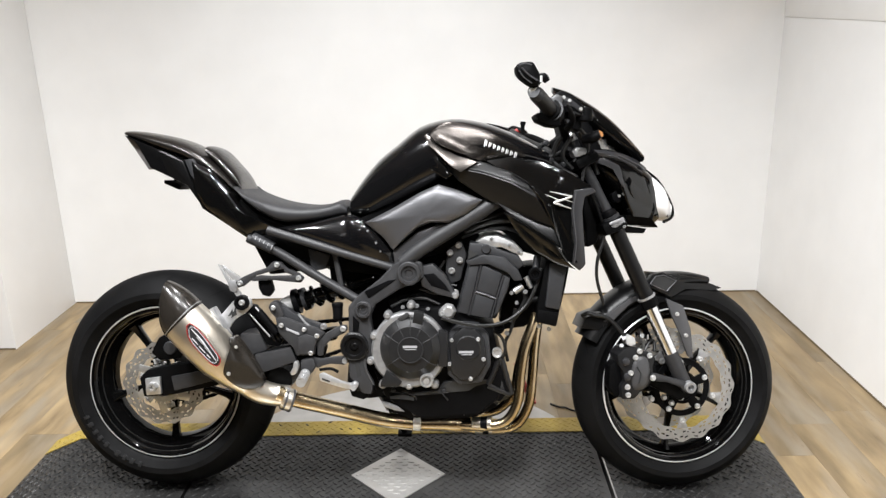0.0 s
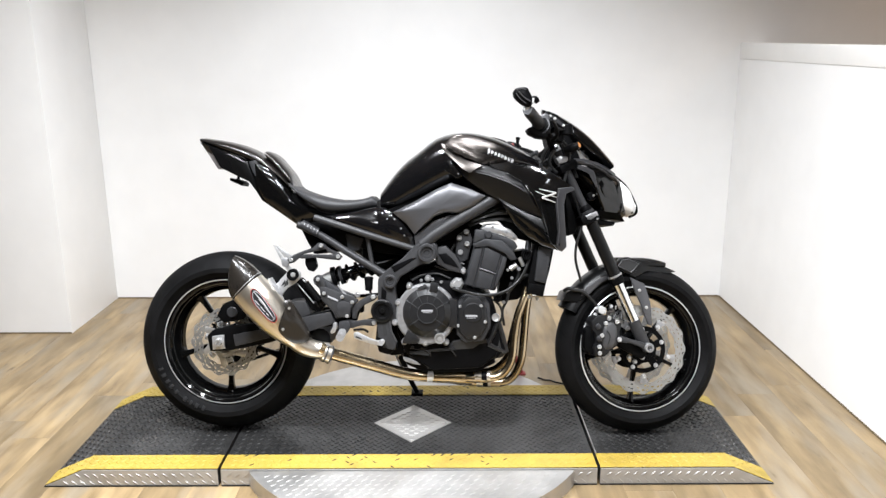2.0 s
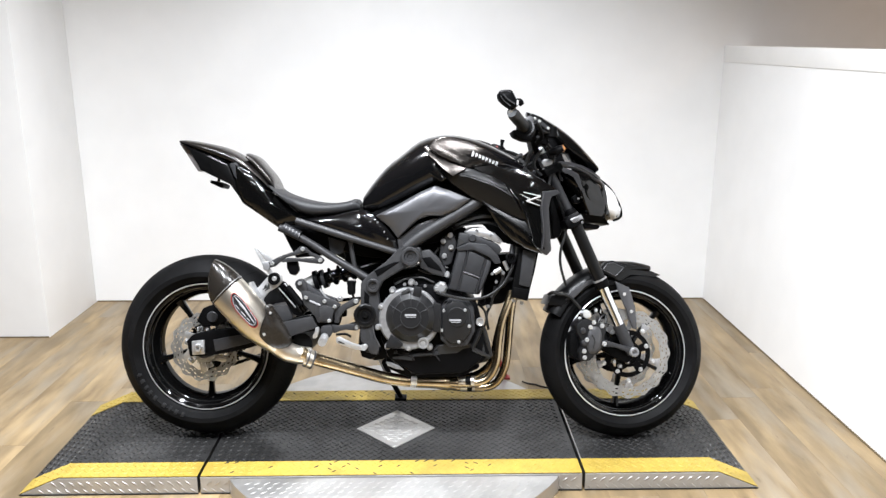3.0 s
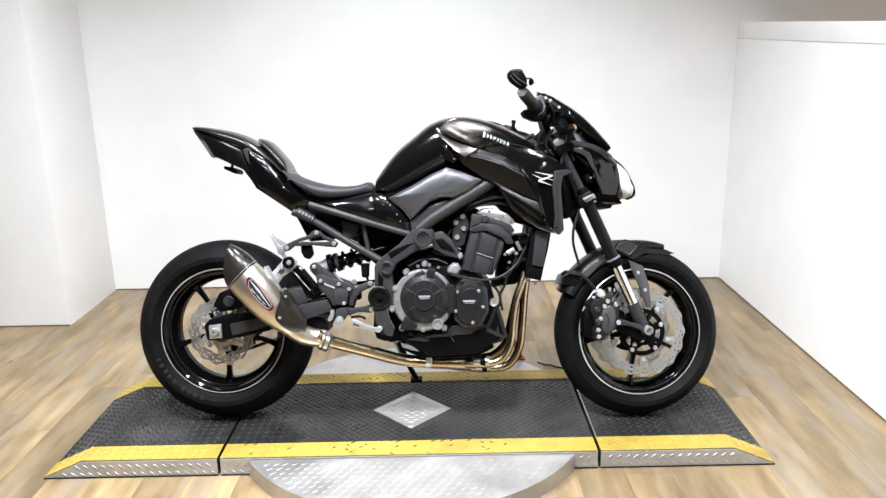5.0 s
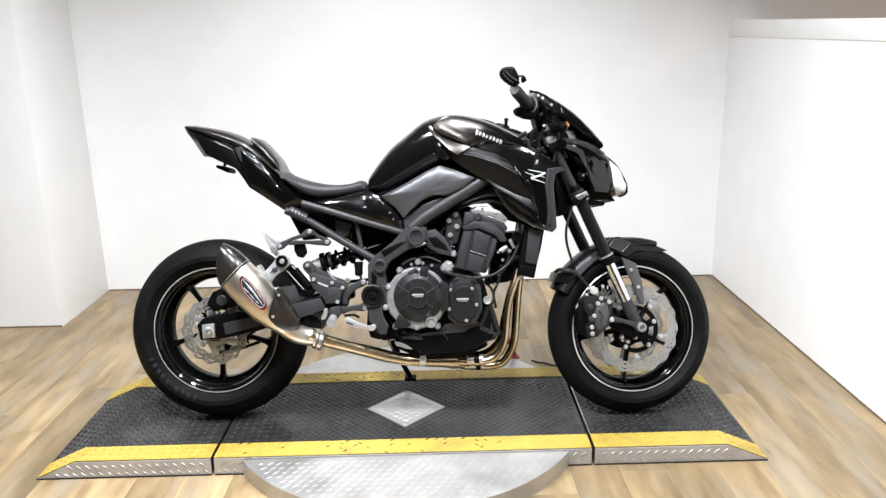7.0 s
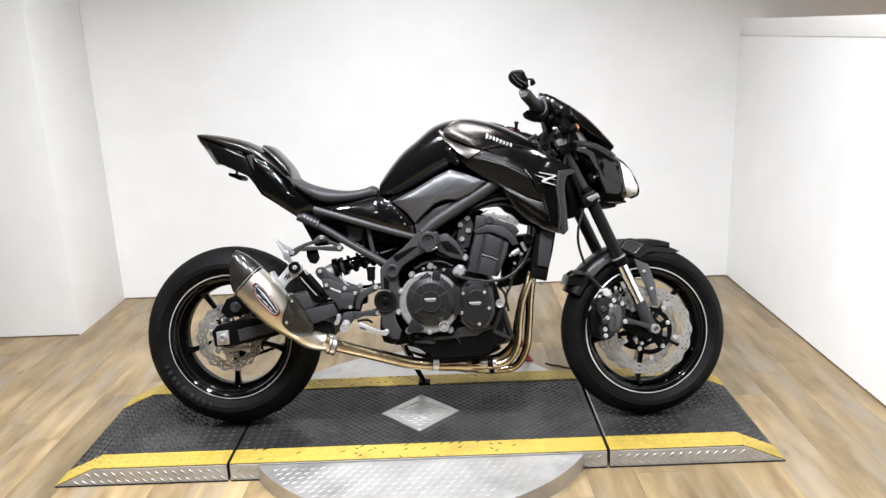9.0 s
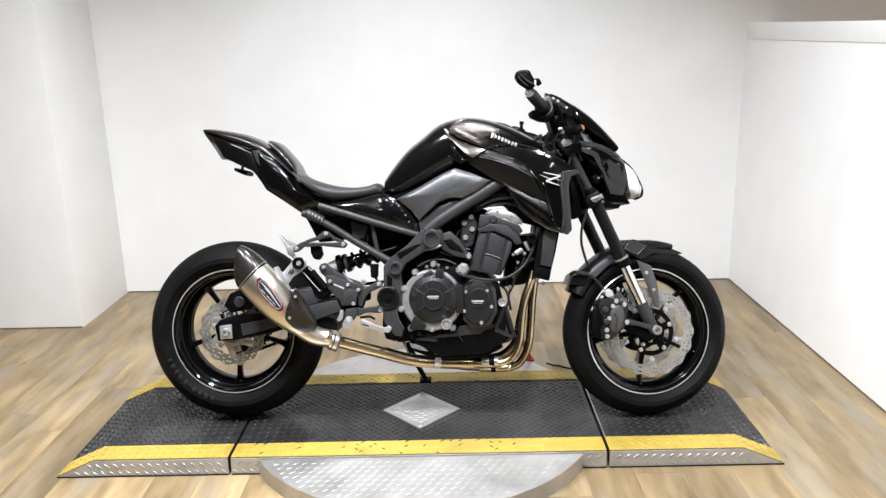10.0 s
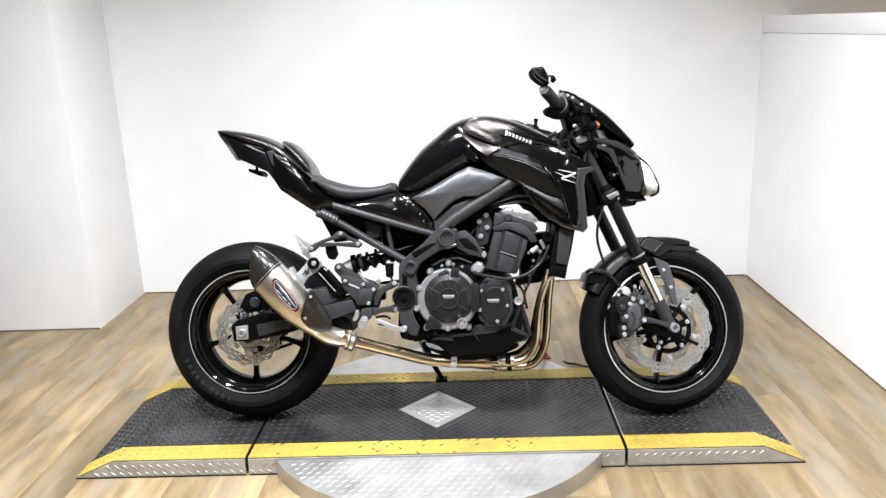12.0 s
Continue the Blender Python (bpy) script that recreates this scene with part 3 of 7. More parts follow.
def wheel(name, x, z, radius, half, drop, rim, wall, spoke_turn, m, label):
    r_in = rim - wall
    prof = [(rim + 0.006, -half * 0.66), (rim + 0.008, -half * 0.70), (rim - 0.002, -half * 0.72), (rim - 0.010, -half * 0.66), (rim - 0.022, -half * 0.5),
            (r_in - 0.004, -half * 0.34), (r_in - 0.004, 0.0), (r_in, half * 0.12), (rim - wall * 0.62, half * 0.34), (rim - wall * 0.5, half * 0.42), (rim - 0.013, half * 0.60), (rim - 0.006, half * 0.66), (rim - 0.004, half * 0.735), (rim - 0.001, half * 0.75), (rim + 0.006, half * 0.66)]
    body = part(name, lathe(prof, round_y(x, 0, z), 96, closed=True), RIM, bike, label, m)
    part("tyre", lathe(tyre_profile(radius, half, rim, drop), round_y(x, 0, z), 128, closed=True), RUBBER, body, "worn black road tyre")
    for dr in (0.020, 0.030):
        part("sidewall_rib", lathe([(rim + dr, half * 0.865 + 0.2 * (dr - 0.02)), (rim + dr + 0.001, half * 0.885 + 0.2 * (dr - 0.02)), (rim + dr + 0.0025, half * 0.885 + 0.2 * (dr - 0.02)), (rim + dr + 0.0035, half * 0.865 + 0.2 * (dr - 0.02))], round_y(x, 0, z), 96, closed=True), SIDEWALL, body)
    for r, y in ((rim - 0.0115, half * 0.615), (rim - wall * 0.56, half * 0.40)):
        bead = [(r + 0.0019 * math.cos(math.pi * k / 4), y + 0.0019 * math.sin(math.pi * k / 4)) for k in range(8)]
        part("rim_bead", lathe(bead, round_y(x, 0, z), 96, closed=True), BEAD, body)
    part("rim_tape", lathe([(rim - 0.0012, half * 0.752), (rim + 0.0005, half * 0.757), (rim + 0.0028, half * 0.735), (rim + 0.0028, half * 0.705), (rim - 0.001, half * 0.71)], round_y(x, 0, z), 96, closed=True), TAPE, body, "silver reflective rim tape")
    # dark slivers laid on the near shoulder as the shade of tread sipes, and worn moulded marks on the sidewall
    for k in range(26):
        a0 = 2 * math.pi * k / 26
        rows = []
        for i in range(7):
            u = 0.18 + 0.62 * i / 6
            r = radius - drop * u ** 2.1 + 0.0004
            a = a0 + (0.16 if k % 2 else 0.09) * (i / 6) ** 1.4
            w = 0.0017 * (1 - 0.75 * abs(i / 3 - 1) ** 2) / r
            rows.append([(x + r * math.cos(a + d), -u * half, z + r * math.sin(a + d)) for d in (-w, w)])
        bm = bmesh.new()
        vs = [[bm.verts.new(p) for p in row] for row in rows]
        for r0, r1 in zip(vs, vs[1:]):
            bm.faces.new((r0[0], r0[1], r1[1], r1[0]))
        part("tread_sipe", bm, PLASTIC, body)
    for k in range(9 if name == "rear_wheel" else 0):
        a = radians(203 + 5.6 * k + (4 if k > 4 else 0))
        r = (rim + radius - drop) / 2 + 0.004
        mark = part("sidewall_mark", box(-0.006 if k % 3 else -0.0042, 0.006 if k % 2 else 0.0038, -0.0012, 0.0012, -0.0075, 0.0075, 0.0006), SIDEWALL, body)
        mark.matrix_basis = Matrix.Translation((x + r * math.cos(a), -half * 0.985, z + r * math.sin(a))) @ Matrix.Rotation(math.pi / 2 - a, 4, "Y") @ pose(0, 0, 0, 14, 0, 0)
    part("hub", lathe([(0.0, half * 0.55), (0.030, half * 0.55), (0.036, half * 0.4), (0.030, 0.01), (0.034, -half * 0.4), (0.034, -half * 0.55), (0, -half * 0.55)], round_y(x, 0, z), 32), RIM, body)
    for k in range(5):
        a = radians(spoke_turn + 72 * k)
        d = Vector((math.cos(a), 0, math.sin(a)))
        s = Vector((-math.sin(a), 0, math.cos(a)))
        c = Vector((x, 0, z))
        slim = 0.82 if name == "rear_wheel" else 0.64
        rings = []
        for r, w, th, dy in ((0.026, 0.020, 0.020, -0.008), (0.075, 0.0135, 0.016, -0.004), (0.12, 0.010, 0.013, 0), (0.150, 0.0115, 0.014, 0), (r_in - 0.012, 0.0130, 0.016, 0), (r_in + 0.004, 0.020, 0.022, 0)):
            p = c + d * r
            ring = []
            for q in range(12):
                b = 2 * math.pi * q / 12
                cu, sv = math.cos(b), math.sin(b)
                ring.append(p + s * w * slim * math.copysign(abs(cu) ** 0.6, cu) + Vector((0, dy + th * math.copysign(abs(sv) ** 0.6, sv), 0)))
            rings.append(ring)
        part("spoke", loft(rings), RIM, body)
    return body


def brake_disc(parent, x, y, z, r_out, r_in, waves, amp, arms, m=None, thick=0.0045):
    """A drilled wave disc: an annulus of cells with the drillings left out."""
    n, rows = waves * 12, 9
    bm = bmesh.new()
    grid = []
    for i in range(n):
        a = 2 * math.pi * i / n
        ro = r_out + amp * math.cos(waves * a)
        ri = r_in + 0.5 * amp * math.cos(waves * a + 1.2)
        grid.append([bm.verts.new((x + (ri + (ro - ri) * k / rows) * math.cos(a), y, z + (ri + (ro - ri) * k / rows) * math.sin(a))) for k in range(rows + 1)])
    for i in range(n):
        for k in range(rows):
            c = i % 12
            if (k == 2 and c in (1, 2)) or (k == 4 and c in (7, 8)) or (k == 6 and c in (2, 3)) or (k == 7 and c in (8, 9)) or (k == 1 and c in (5, 6)) or (k == 5 and c in (0, 11)) or (k == 3 and c in (4,)):
                continue
            g, h = grid[i], grid[(i + 1) % n]
            bm.faces.new((g[k], h[k], h[k + 1], g[k + 1]))
    bmesh.ops.solidify(bm, geom=bm.faces[:], thickness=thick)
    disc = part("brake_disc", bm, STEEL, parent, "drilled steel wave brake disc")
    return disc


RX, RZ, FX, FZ = -0.726, 0.309, 0.705, 0.286
rear = wheel("rear_wheel", RX, RZ, 0.308, 0.090, 0.054, 0.212, 0.034, -90, None, "gloss black five-spoke rear wheel")
brake_disc(rear, RX, -0.072, RZ, 0.114, 0.078, 14, 0.004, 5)
part("disc_carrier", lathe([(0.03, 0.003), (0.052, 0.003), (0.054, 0), (0.052, -0.003), (0.03, -0.003)], round_y(RX, -0.070, RZ), 40, closed=True), STEEL, rear)
for k in range(6):
    a = radians(60 * k + 12)
    p = [(RX + r * math.cos(a + t), RZ + r * math.sin(a + t)) for r, t in ((0.046, -0.28), (0.046, 0.28), (0.084, 0.42), (0.084, 0.16))]
    part("disc_arm", slab(p, -0.073, -0.068, 0.001), STEEL, rear)
bm = lathe([(0.036, 0.002), (0.050, 0.002), (0.050, -0.002), (0.036, -0.002)], round_y(RX, -0.080, RZ), 40, closed=True)
part("speed_sensor_ring", bm, BARE, rear)
sprocket = part("rear_sprocket", lathe([(0.060, 0.003), (0.094, 0.003), (0.096, 0), (0.094, -0.003), (0.060, -0.003)], round_y(RX, 0.078, RZ), 60, closed=True), ENGINE, rear, "black rear sprocket")
for k in range(43):
    ob = part("tooth", box(-0.0035, 0.0035, -0.003, 0.003, 0.094, 0.103, 0.001), ENGINE, sprocket) if k == 0 else new("tooth", ob.data)
    ob.parent = sprocket
    ob.matrix_basis = Matrix.Translation((RX, 0.078, RZ)) @ Matrix.Rotation(2 * math.pi * k / 43, 4, "Y")
front = wheel("front_wheel", FX, FZ, 0.289, 0.060, 0.038, 0.212, 0.030, -98, STEER, "gloss black five-spoke front wheel")
for side in (-1, 1):
    y = side * 0.066
    disc = brake_disc(front, FX, y, FZ, 0.148, 0.114, 16, 0.0035, 5)
    part("carrier_ring", lathe([(0.064, 0.003), (0.078, 0.003), (0.080, 0), (0.078, -0.003), (0.064, -0.003)], round_y(FX, y, FZ), 40, closed=True), ENGINE, front, "black disc carrier")
    part("carrier_hub", lathe([(0.024, 0.006), (0.042, 0.006), (0.044, 0), (0.042, -0.006), (0.024, -0.006)], round_y(FX, y, FZ), 32, closed=True), ENGINE, front)
    for k in range(5):
        a = radians(55 + 72 * k)
        p = [(FX + r * math.cos(a + t), FZ + r * math.sin(a + t)) for r, t in ((0.085, -0.09), (0.083, 0.0), (0.085, 0.09), (0.098, 0.10), (0.115, 0.14), (0.115, -0.14), (0.098, -0.10))]
        part("disc_tab", slab(p, y - 0.0025, y + 0.0025, 0.001), DULL, front)
        b = a - radians(34)
        p = [(FX + r * math.cos(b + t), FZ + r * math.sin(b + t)) for r, t in ((0.036, -0.3), (0.036, 0.3), (0.060, 0.22), (0.076, 0.16), (0.081, 0.0), (0.076, -0.16), (0.060, -0.22))]
        part("carrier_arm", slab(p, y - 0.004, y + 0.004, 0.0015), ENGINE, front)
        if side < 0:
            bolt(front, FX + 0.091 * math.cos(a), y - 0.004, FZ + 0.091 * math.sin(a), 0.0078, ALLOY, "disc_button")
            bolt(front, FX + 0.069 * math.cos(b), y - 0.005, FZ + 0.069 * math.sin(b), 0.0075, ALLOY)

# -- fork
def fork_leg(side):
    y = 0.104 * side
    up = [(0.494, 0.7575), (0.5989, 0.5265)]
    low = [(0.5857, 0.5529), (0.6629, 0.3807)]
    foot = [(0.6591, 0.3865), (0.6799, 0.3409), (0.7009, 0.2989)]
    leg = part("fork_leg", tube([(up[0][0], y, up[0][1]), (up[1][0], y, up[1][1])], 0.0205, seg=24), SHROUD, bike, "satin black upper fork tube", STEER)
    part("fork_collar", tube([(up[1][0] - 0.004, y, up[1][1] + 0.010), (up[1][0] + 0.008, y, up[1][1] - 0.016)], [0.0240, 0.0235], seg=24), PLASTIC, leg)
    part("collar_ring", tube([(up[1][0] - 0.0055, y, up[1][1] + 0.0125), (up[1][0] - 0.003, y, up[1][1] + 0.0075)], 0.0246, seg=24, smooth=False), DULL, leg, "bright collar ring")
    part("slider", tube([(low[0][0], y, low[0][1]), (low[1][0], y, low[1][1])], 0.0180, seg=24), CHROME, leg, "polished chrome fork slider")
    part("axle_clamp", tube([(foot[0][0], y, foot[0][1]), (foot[1][0], y, foot[1][1]), (foot[2][0], y, foot[2][1])], [0.0205, 0.0205, 0.018], seg=20), FRAME, leg)
    part("axle_nut", lathe([(0, 0.004), (0.007, 0.004), (0.008, 0.012), (0.014, 0.012), (0.016, 0.009), (0.016, -0.01), (0, -0.01)], round_y(foot[2][0], y + side * 0.026 if side < 0 else y + 0.03, foot[2][1]), 24), DULL, leg)
    part("fork_cap", lathe([(0, 0.014), (0.014, 0.014), (0.016, 0.010), (0.019, 0.008), (0.021, 0), (0.021, -0.01)], Matrix.Translation((up[0][0], y, up[0][1])) @ pose(0, 0, 0, 0, -24.5, 0), 20), ENGINE, leg)
    return leg


fork_leg(-1)
fork_leg(1)
for name, z0, z1 in (("upper_triple_clamp", 0, 0.028), ("lower_triple_clamp", 0, 0.034)):
    at = [(0.443, 0.899), (0.515, 0.729)]
    cx, cz = at[0] if name.startswith("upper") else at[1]
    bm = box(-0.036, 0.030, -0.134, 0.134, -z1 / 2, z1 / 2, 0.010)
    bmesh.ops.transform(bm, matrix=Matrix.Translation((cx - 0.01, 0, cz)) @ pose(0, 0, 0, 0, -24.5, 0), verts=bm.verts)
    part(name, bm, PLASTIC, bike, m=STEER)

# -- engine block and its covers
engine = part("engine", slab([(-0.098, 0.474), (0.001, 0.528), (0.095, 0.53), (0.196, 0.467), (0.225, 0.354), (0.21, 0.279), (0.153, 0.238), (-0.007, 0.23), (-0.096, 0.285), (-0.126, 0.361)], -0.145, 0.17, 0.012), ENGINE, bike, "black four-cylinder engine")
part("clutch_plate", lathe([(0, 0.012), (0.095, 0.012), (0.100, 0.006), (0.100, -0.03)], round_y(*(-0.0262, -0.165, 0.4201)), 64), DULL, engine, "bare metal clutch housing rim")
part("clutch_cover", lathe([(0, 0.026), (0.031, 0.026), (0.0335, 0.022), (0.058, 0.020), (0.060, 0.0165), (0.074, 0.009), (0.084, -0.006), (0.086, -0.02)], round_y(*(-0.0204, -0.18, 0.4268)), 64), COVER, engine, "black moulded clutch guard")
part("timing_case", slab([(0.112, 0.492), (0.157, 0.488), (0.184, 0.456), (0.189, 0.381), (0.164, 0.333), (0.105, 0.327), (0.074, 0.354), (0.071, 0.443), (0.086, 0.473)], -0.172, -0.14, 0.006), GREY, engine)
part("pulse_cover", slab([(0.116, 0.482), (0.149, 0.478), (0.172, 0.45), (0.178, 0.389), (0.155, 0.35), (0.109, 0.34), (0.083, 0.363), (0.08, 0.437), (0.093, 0.464)], -0.185, -0.14, 0.010), COVER, engine, "black moulded timing guard")
part("sump", slab([(-0.112, 0.279), (0.183, 0.281), (0.211, 0.25), (0.144, 0.217), (-0.028, 0.212), (-0.094, 0.24)], -0.11, 0.11, 0.012), ENGINE, engine)

# -- fuel tank
def body_ring(x, z_top, z_bot, half, p_up=2.2, p_low=3.2, mid=0.36, n=36):
    zc = z_bot + mid * (z_top - z_bot)
    ring = []
    for j in range(n):
        a = 2 * math.pi * j / n
        c, s = math.cos(a), math.sin(a)
        p = p_up if s > 0 else p_low
        h = (z_top - zc) if s > 0 else (zc - z_bot)
        ring.append((x, half * math.copysign(abs(c) ** (2 / p), c), zc + h * math.copysign(abs(s) ** (2 / p), s)))
    return ring


def body_along(top, bottom, widths, n=26, **kw):
    """A body whose upper and lower side lines are (x, z) and whose half widths are (x, half)."""
    x0, x1 = max(top[0][0], bottom[0][0]), min(top[-1][0], bottom[-1][0])
    tp = smooth_line([(x, 0, z) for x, z in top], 8)
    bt = smooth_line([(x, 0, z) for x, z in bottom], 8)
    rings = []
    for i in range(n + 1):
        s = i / n
        x = x0 + (x1 - x0) * (s - 0.06 * math.sin(2 * math.pi * s))
        zt = float(np.interp(x, [p.x for p in tp], [p.z for p in tp]))
        zb = float(np.interp(x, [p.x for p in bt], [p.z for p in bt]))
        w = float(np.interp(x, [q[0] for q in widths], [q[1] for q in widths]))
        rings.append(body_ring(x, max(zt, zb + 0.004), zb, w, **kw))
    return loft(rings)


tank_top = [(-0.202, 0.775), (-0.189, 0.814), (-0.158, 0.861), (-0.109, 0.918), (-0.056, 0.959), (-0.002, 1.001), (0.047, 1.018), (0.102, 1.024), (0.164, 1.015), (0.232, 0.993), (0.29, 0.964), (0.334, 0.939), (0.376, 0.915)]
tank_low = [(-0.185, 0.765), (-0.135, 0.76), (-0.087, 0.781), (-0.04, 0.803), (0.008, 0.826), (0.055, 0.848), (0.103, 0.871), (0.169, 0.894), (0.234, 0.895), (0.364, 0.884)]
tx0, tx1 = tank_top[0][0], tank_top[-1][0]
tank_w = [(tx0, 0.085), (tx0 + 0.06, 0.115), (tx0 + 0.16, 0.145), (tx0 + 0.28, 0.165), (tx0 + 0.40, 0.160), (tx1, 0.11)]
tank = part("fuel_tank", body_along(tank_top, tank_low, tank_w, p_up=2.6, mid=0.42), FLAKE, bike, "gloss black metallic fuel tank")

# -- seat
seat_top = [(-0.518, 0.861), (-0.471, 0.836), (-0.412, 0.815), (-0.353, 0.801), (-0.293, 0.795), (-0.244, 0.8), (-0.214, 0.809), (-0.196, 0.793)]
seat_low = [(-0.493, 0.846), (-0.458, 0.807), (-0.411, 0.771), (-0.364, 0.751), (-0.297, 0.753), (-0.24, 0.761), (-0.192, 0.771), (-0.179, 0.776)]
part("seat", body_along(seat_top, seat_low, [(-0.60, 0.10), (-0.45, 0.135), (-0.30, 0.125), (-0.18, 0.085)], p_up=3.0, p_low=4.0, mid=0.5), SEAT, bike, "black vinyl rider seat")

# -- tail unit
tail_top = [(-0.832, 1.005), (-0.787, 1.006), (-0.707, 0.993), (-0.648, 0.977), (-0.604, 0.956), (-0.569, 0.932), (-0.53, 0.891), (-0.502, 0.855)]
tail_low = [(-0.813, 0.993), (-0.77, 0.977), (-0.712, 0.955), (-0.644, 0.93), (-0.595, 0.905), (-0.557, 0.881), (-0.519, 0.855), (-0.49, 0.829)]
part("seat_cowl", body_along(tail_top, tail_low, [(-0.86, 0.035), (-0.74, 0.075), (-0.62, 0.095), (-0.5, 0.10)], p_up=2.0, mid=0.4), LIT_TAILPAINT, bike, "gloss black pillion seat cowl")
part("tail_panel", slab([(-0.622, 0.927), (-0.556, 0.896), (-0.509, 0.843), (-0.469, 0.789), (-0.416, 0.749), (-0.378, 0.738), (-0.427, 0.719), (-0.462, 0.706), (-0.532, 0.754), (-0.589, 0.792), (-0.61, 0.842)], -0.10, 0.10, 0.008), PAINT, bike, "gloss black tail side panels")
part("rear_undertail", slab([(-0.809, 0.992), (-0.777, 0.976), (-0.736, 0.903), (-0.672, 0.874), (-0.634, 0.858), (-0.597, 0.797), (-0.614, 0.867), (-0.631, 0.925), (-0.709, 0.951)], -0.07, 0.07, 0.006), PLASTIC, bike)

# -- mounting helpers
def boss(name, at, r, depth, mat, parent, ring=True, m=None, label=""):
    """A round boss with a recessed centre and a raised lip, facing the right side."""
    x, y, z = at
    prof = [(0, 0.3 * depth), (0.30 * r, 0.3 * depth), (0.34 * r, 0.55 * depth), (0.62 * r, 0.55 * depth), (0.68 * r, depth), (0.90 * r, depth), (r, 0.8 * depth), (r, -depth)]
    return part(name, lathe(prof, round_y(x, y, z), 32), mat, parent, label, m)


# -- swingarm, axle and rear brake
arm = part("swingarm", slab([(-0.768, 0.339), (-0.748, 0.36), (-0.693, 0.372), (-0.576, 0.386), (-0.46, 0.402), (-0.305, 0.439), (-0.252, 0.423), (-0.261, 0.391), (-0.326, 0.377), (-0.432, 0.358), (-0.559, 0.316), (-0.686, 0.291), (-0.758, 0.287)], -0.135, -0.100, 0.006), PLASTIC, bike, "dark grey cast swingarm")
part("swingarm_web", slab([(-0.678, 0.344), (-0.566, 0.365), (-0.554, 0.334), (-0.671, 0.305)], -0.1385, -0.130, 0.002), FRAME, arm)
part("arm_block", slab([(-0.445, 0.404), (-0.345, 0.424), (-0.33, 0.386), (-0.428, 0.354)], -0.149, -0.13, 0.005), FRAME, arm)
part("far_arm", slab([(-0.768, 0.339), (-0.693, 0.372), (-0.46, 0.402), (-0.267, 0.429), (-0.268, 0.391), (-0.432, 0.358), (-0.686, 0.291), (-0.758, 0.287)], 0.100, 0.135, 0.006), PLASTIC, arm)
part("cross_tube", tube([(RX + 0.34, -0.12, RZ + 0.02), (RX + 0.34, 0.12, RZ + 0.02)], 0.035), PLASTIC, arm)
part("chain_adjuster", slab([(-0.747, 0.34), (-0.706, 0.345), (-0.704, 0.298), (-0.745, 0.295)], -0.147, -0.137, 0.002), ALLOY, arm, "bright aluminium chain adjuster plate")
at = (-0.723, -0.15, 0.32)
part("axle_nut", lathe([(0, 0.004), (0.006, 0.004), (0.007, 0.014), (0.012, 0.014), (0.014, 0.010), (0.014, -0.006)], round_y(*at), 6), STEEL, arm)
part("axle", tube([(RX, -0.145, RZ), (RX, 0.145, RZ)], 0.011), STEEL, arm)
for z0, z1 in ((RZ + 0.101, 0.462), (RZ - 0.101, 0.385)):
    a, b = Vector((RX + 0.01, 0.078, z0)), Vector((-0.19, 0.078, z1))
    chain = part("chain_run", tube([a, b], 0.0055, seg=8, smooth=False), ENGINE, rear, "dark drive chain")
    for k in range(24):
        ob = part("chain_link", box(-0.007, 0.007, -0.008, 0.008, -0.0055, 0.0055, 0.002), ENGINE, chain) if k == 0 else new("chain_link", ob.data)
        ob.parent = chain
        ob.matrix_basis = Matrix.Translation(a.lerp(b, (k + 0.5) / 24)) @ Matrix.Rotation(-math.atan2(b.z - a.z, b.x - a.x), 4, "Y")
caliper = part("rear_caliper", slab([(-0.72, 0.445), (-0.68, 0.46), (-0.646, 0.44), (-0.636, 0.405), (-0.67, 0.386), (-0.719, 0.381), (-0.742, 0.403)], -0.112, -0.060, 0.006), PLASTIC, bike, "black rear brake caliper")
part("caliper_piston", lathe([(0, 0.004), (0.016, 0.004), (0.019, 0)], round_y(*(-0.688, -0.112, 0.416)), 20), GREY, caliper)
part("hugger", slab([(-0.488, 0.458), (-0.432, 0.457), (-0.414, 0.414), (-0.461, 0.394), (-0.487, 0.412)], -0.130, -0.03, 0.006), FRAME, bike, "grey plastic tyre hugger")
bolt(caliper, *(-0.705, -0.112, 0.375), 0.005)

# -- silencer and exhaust
def tapered(stations, n=32, power=2.3):
    """Superellipse rings along a line of (centre, half height across the line in the side view, half width in y)."""
    rings = []
    k = len(stations)
    for i, (c, h, w) in enumerate(stations):
        way = (Vector(stations[min(i + 1, k - 1)][0]) - Vector(stations[max(i - 1, 0)][0])).normalized()
        up = way.cross(Vector((0, 1, 0))).normalized()
        ring = []
        for j in range(n):
            a = 2 * math.pi * j / n
            cu, su = math.cos(a), math.sin(a)
            ring.append(Vector(c) + up * h * math.copysign(abs(su) ** (2 / power), su) + Vector((0, w, 0)) * math.copysign(abs(cu) ** (2 / power), cu))
        rings.append(ring)
    return rings


mz = [(-0.6655, -0.205, 0.5678), (-0.6072, -0.205, 0.5091), (-0.5774, -0.205, 0.4776), (-0.5482, -0.203, 0.4425), (-0.5163, -0.198, 0.4048), (-0.4786, -0.188, 0.362), (-0.4467, -0.174, 0.3265)]
sleeve = part("silencer", loft(tapered([(mz[1], 0.060, 0.052), (mz[2], 0.061, 0.056), (mz[3], 0.0605, 0.056), (mz[4], 0.057, 0.053), (mz[5], 0.044, 0.044), (mz[6], 0.031, 0.034)])), TITAN, bike, "brushed titanium exhaust silencer with carbon end cap")
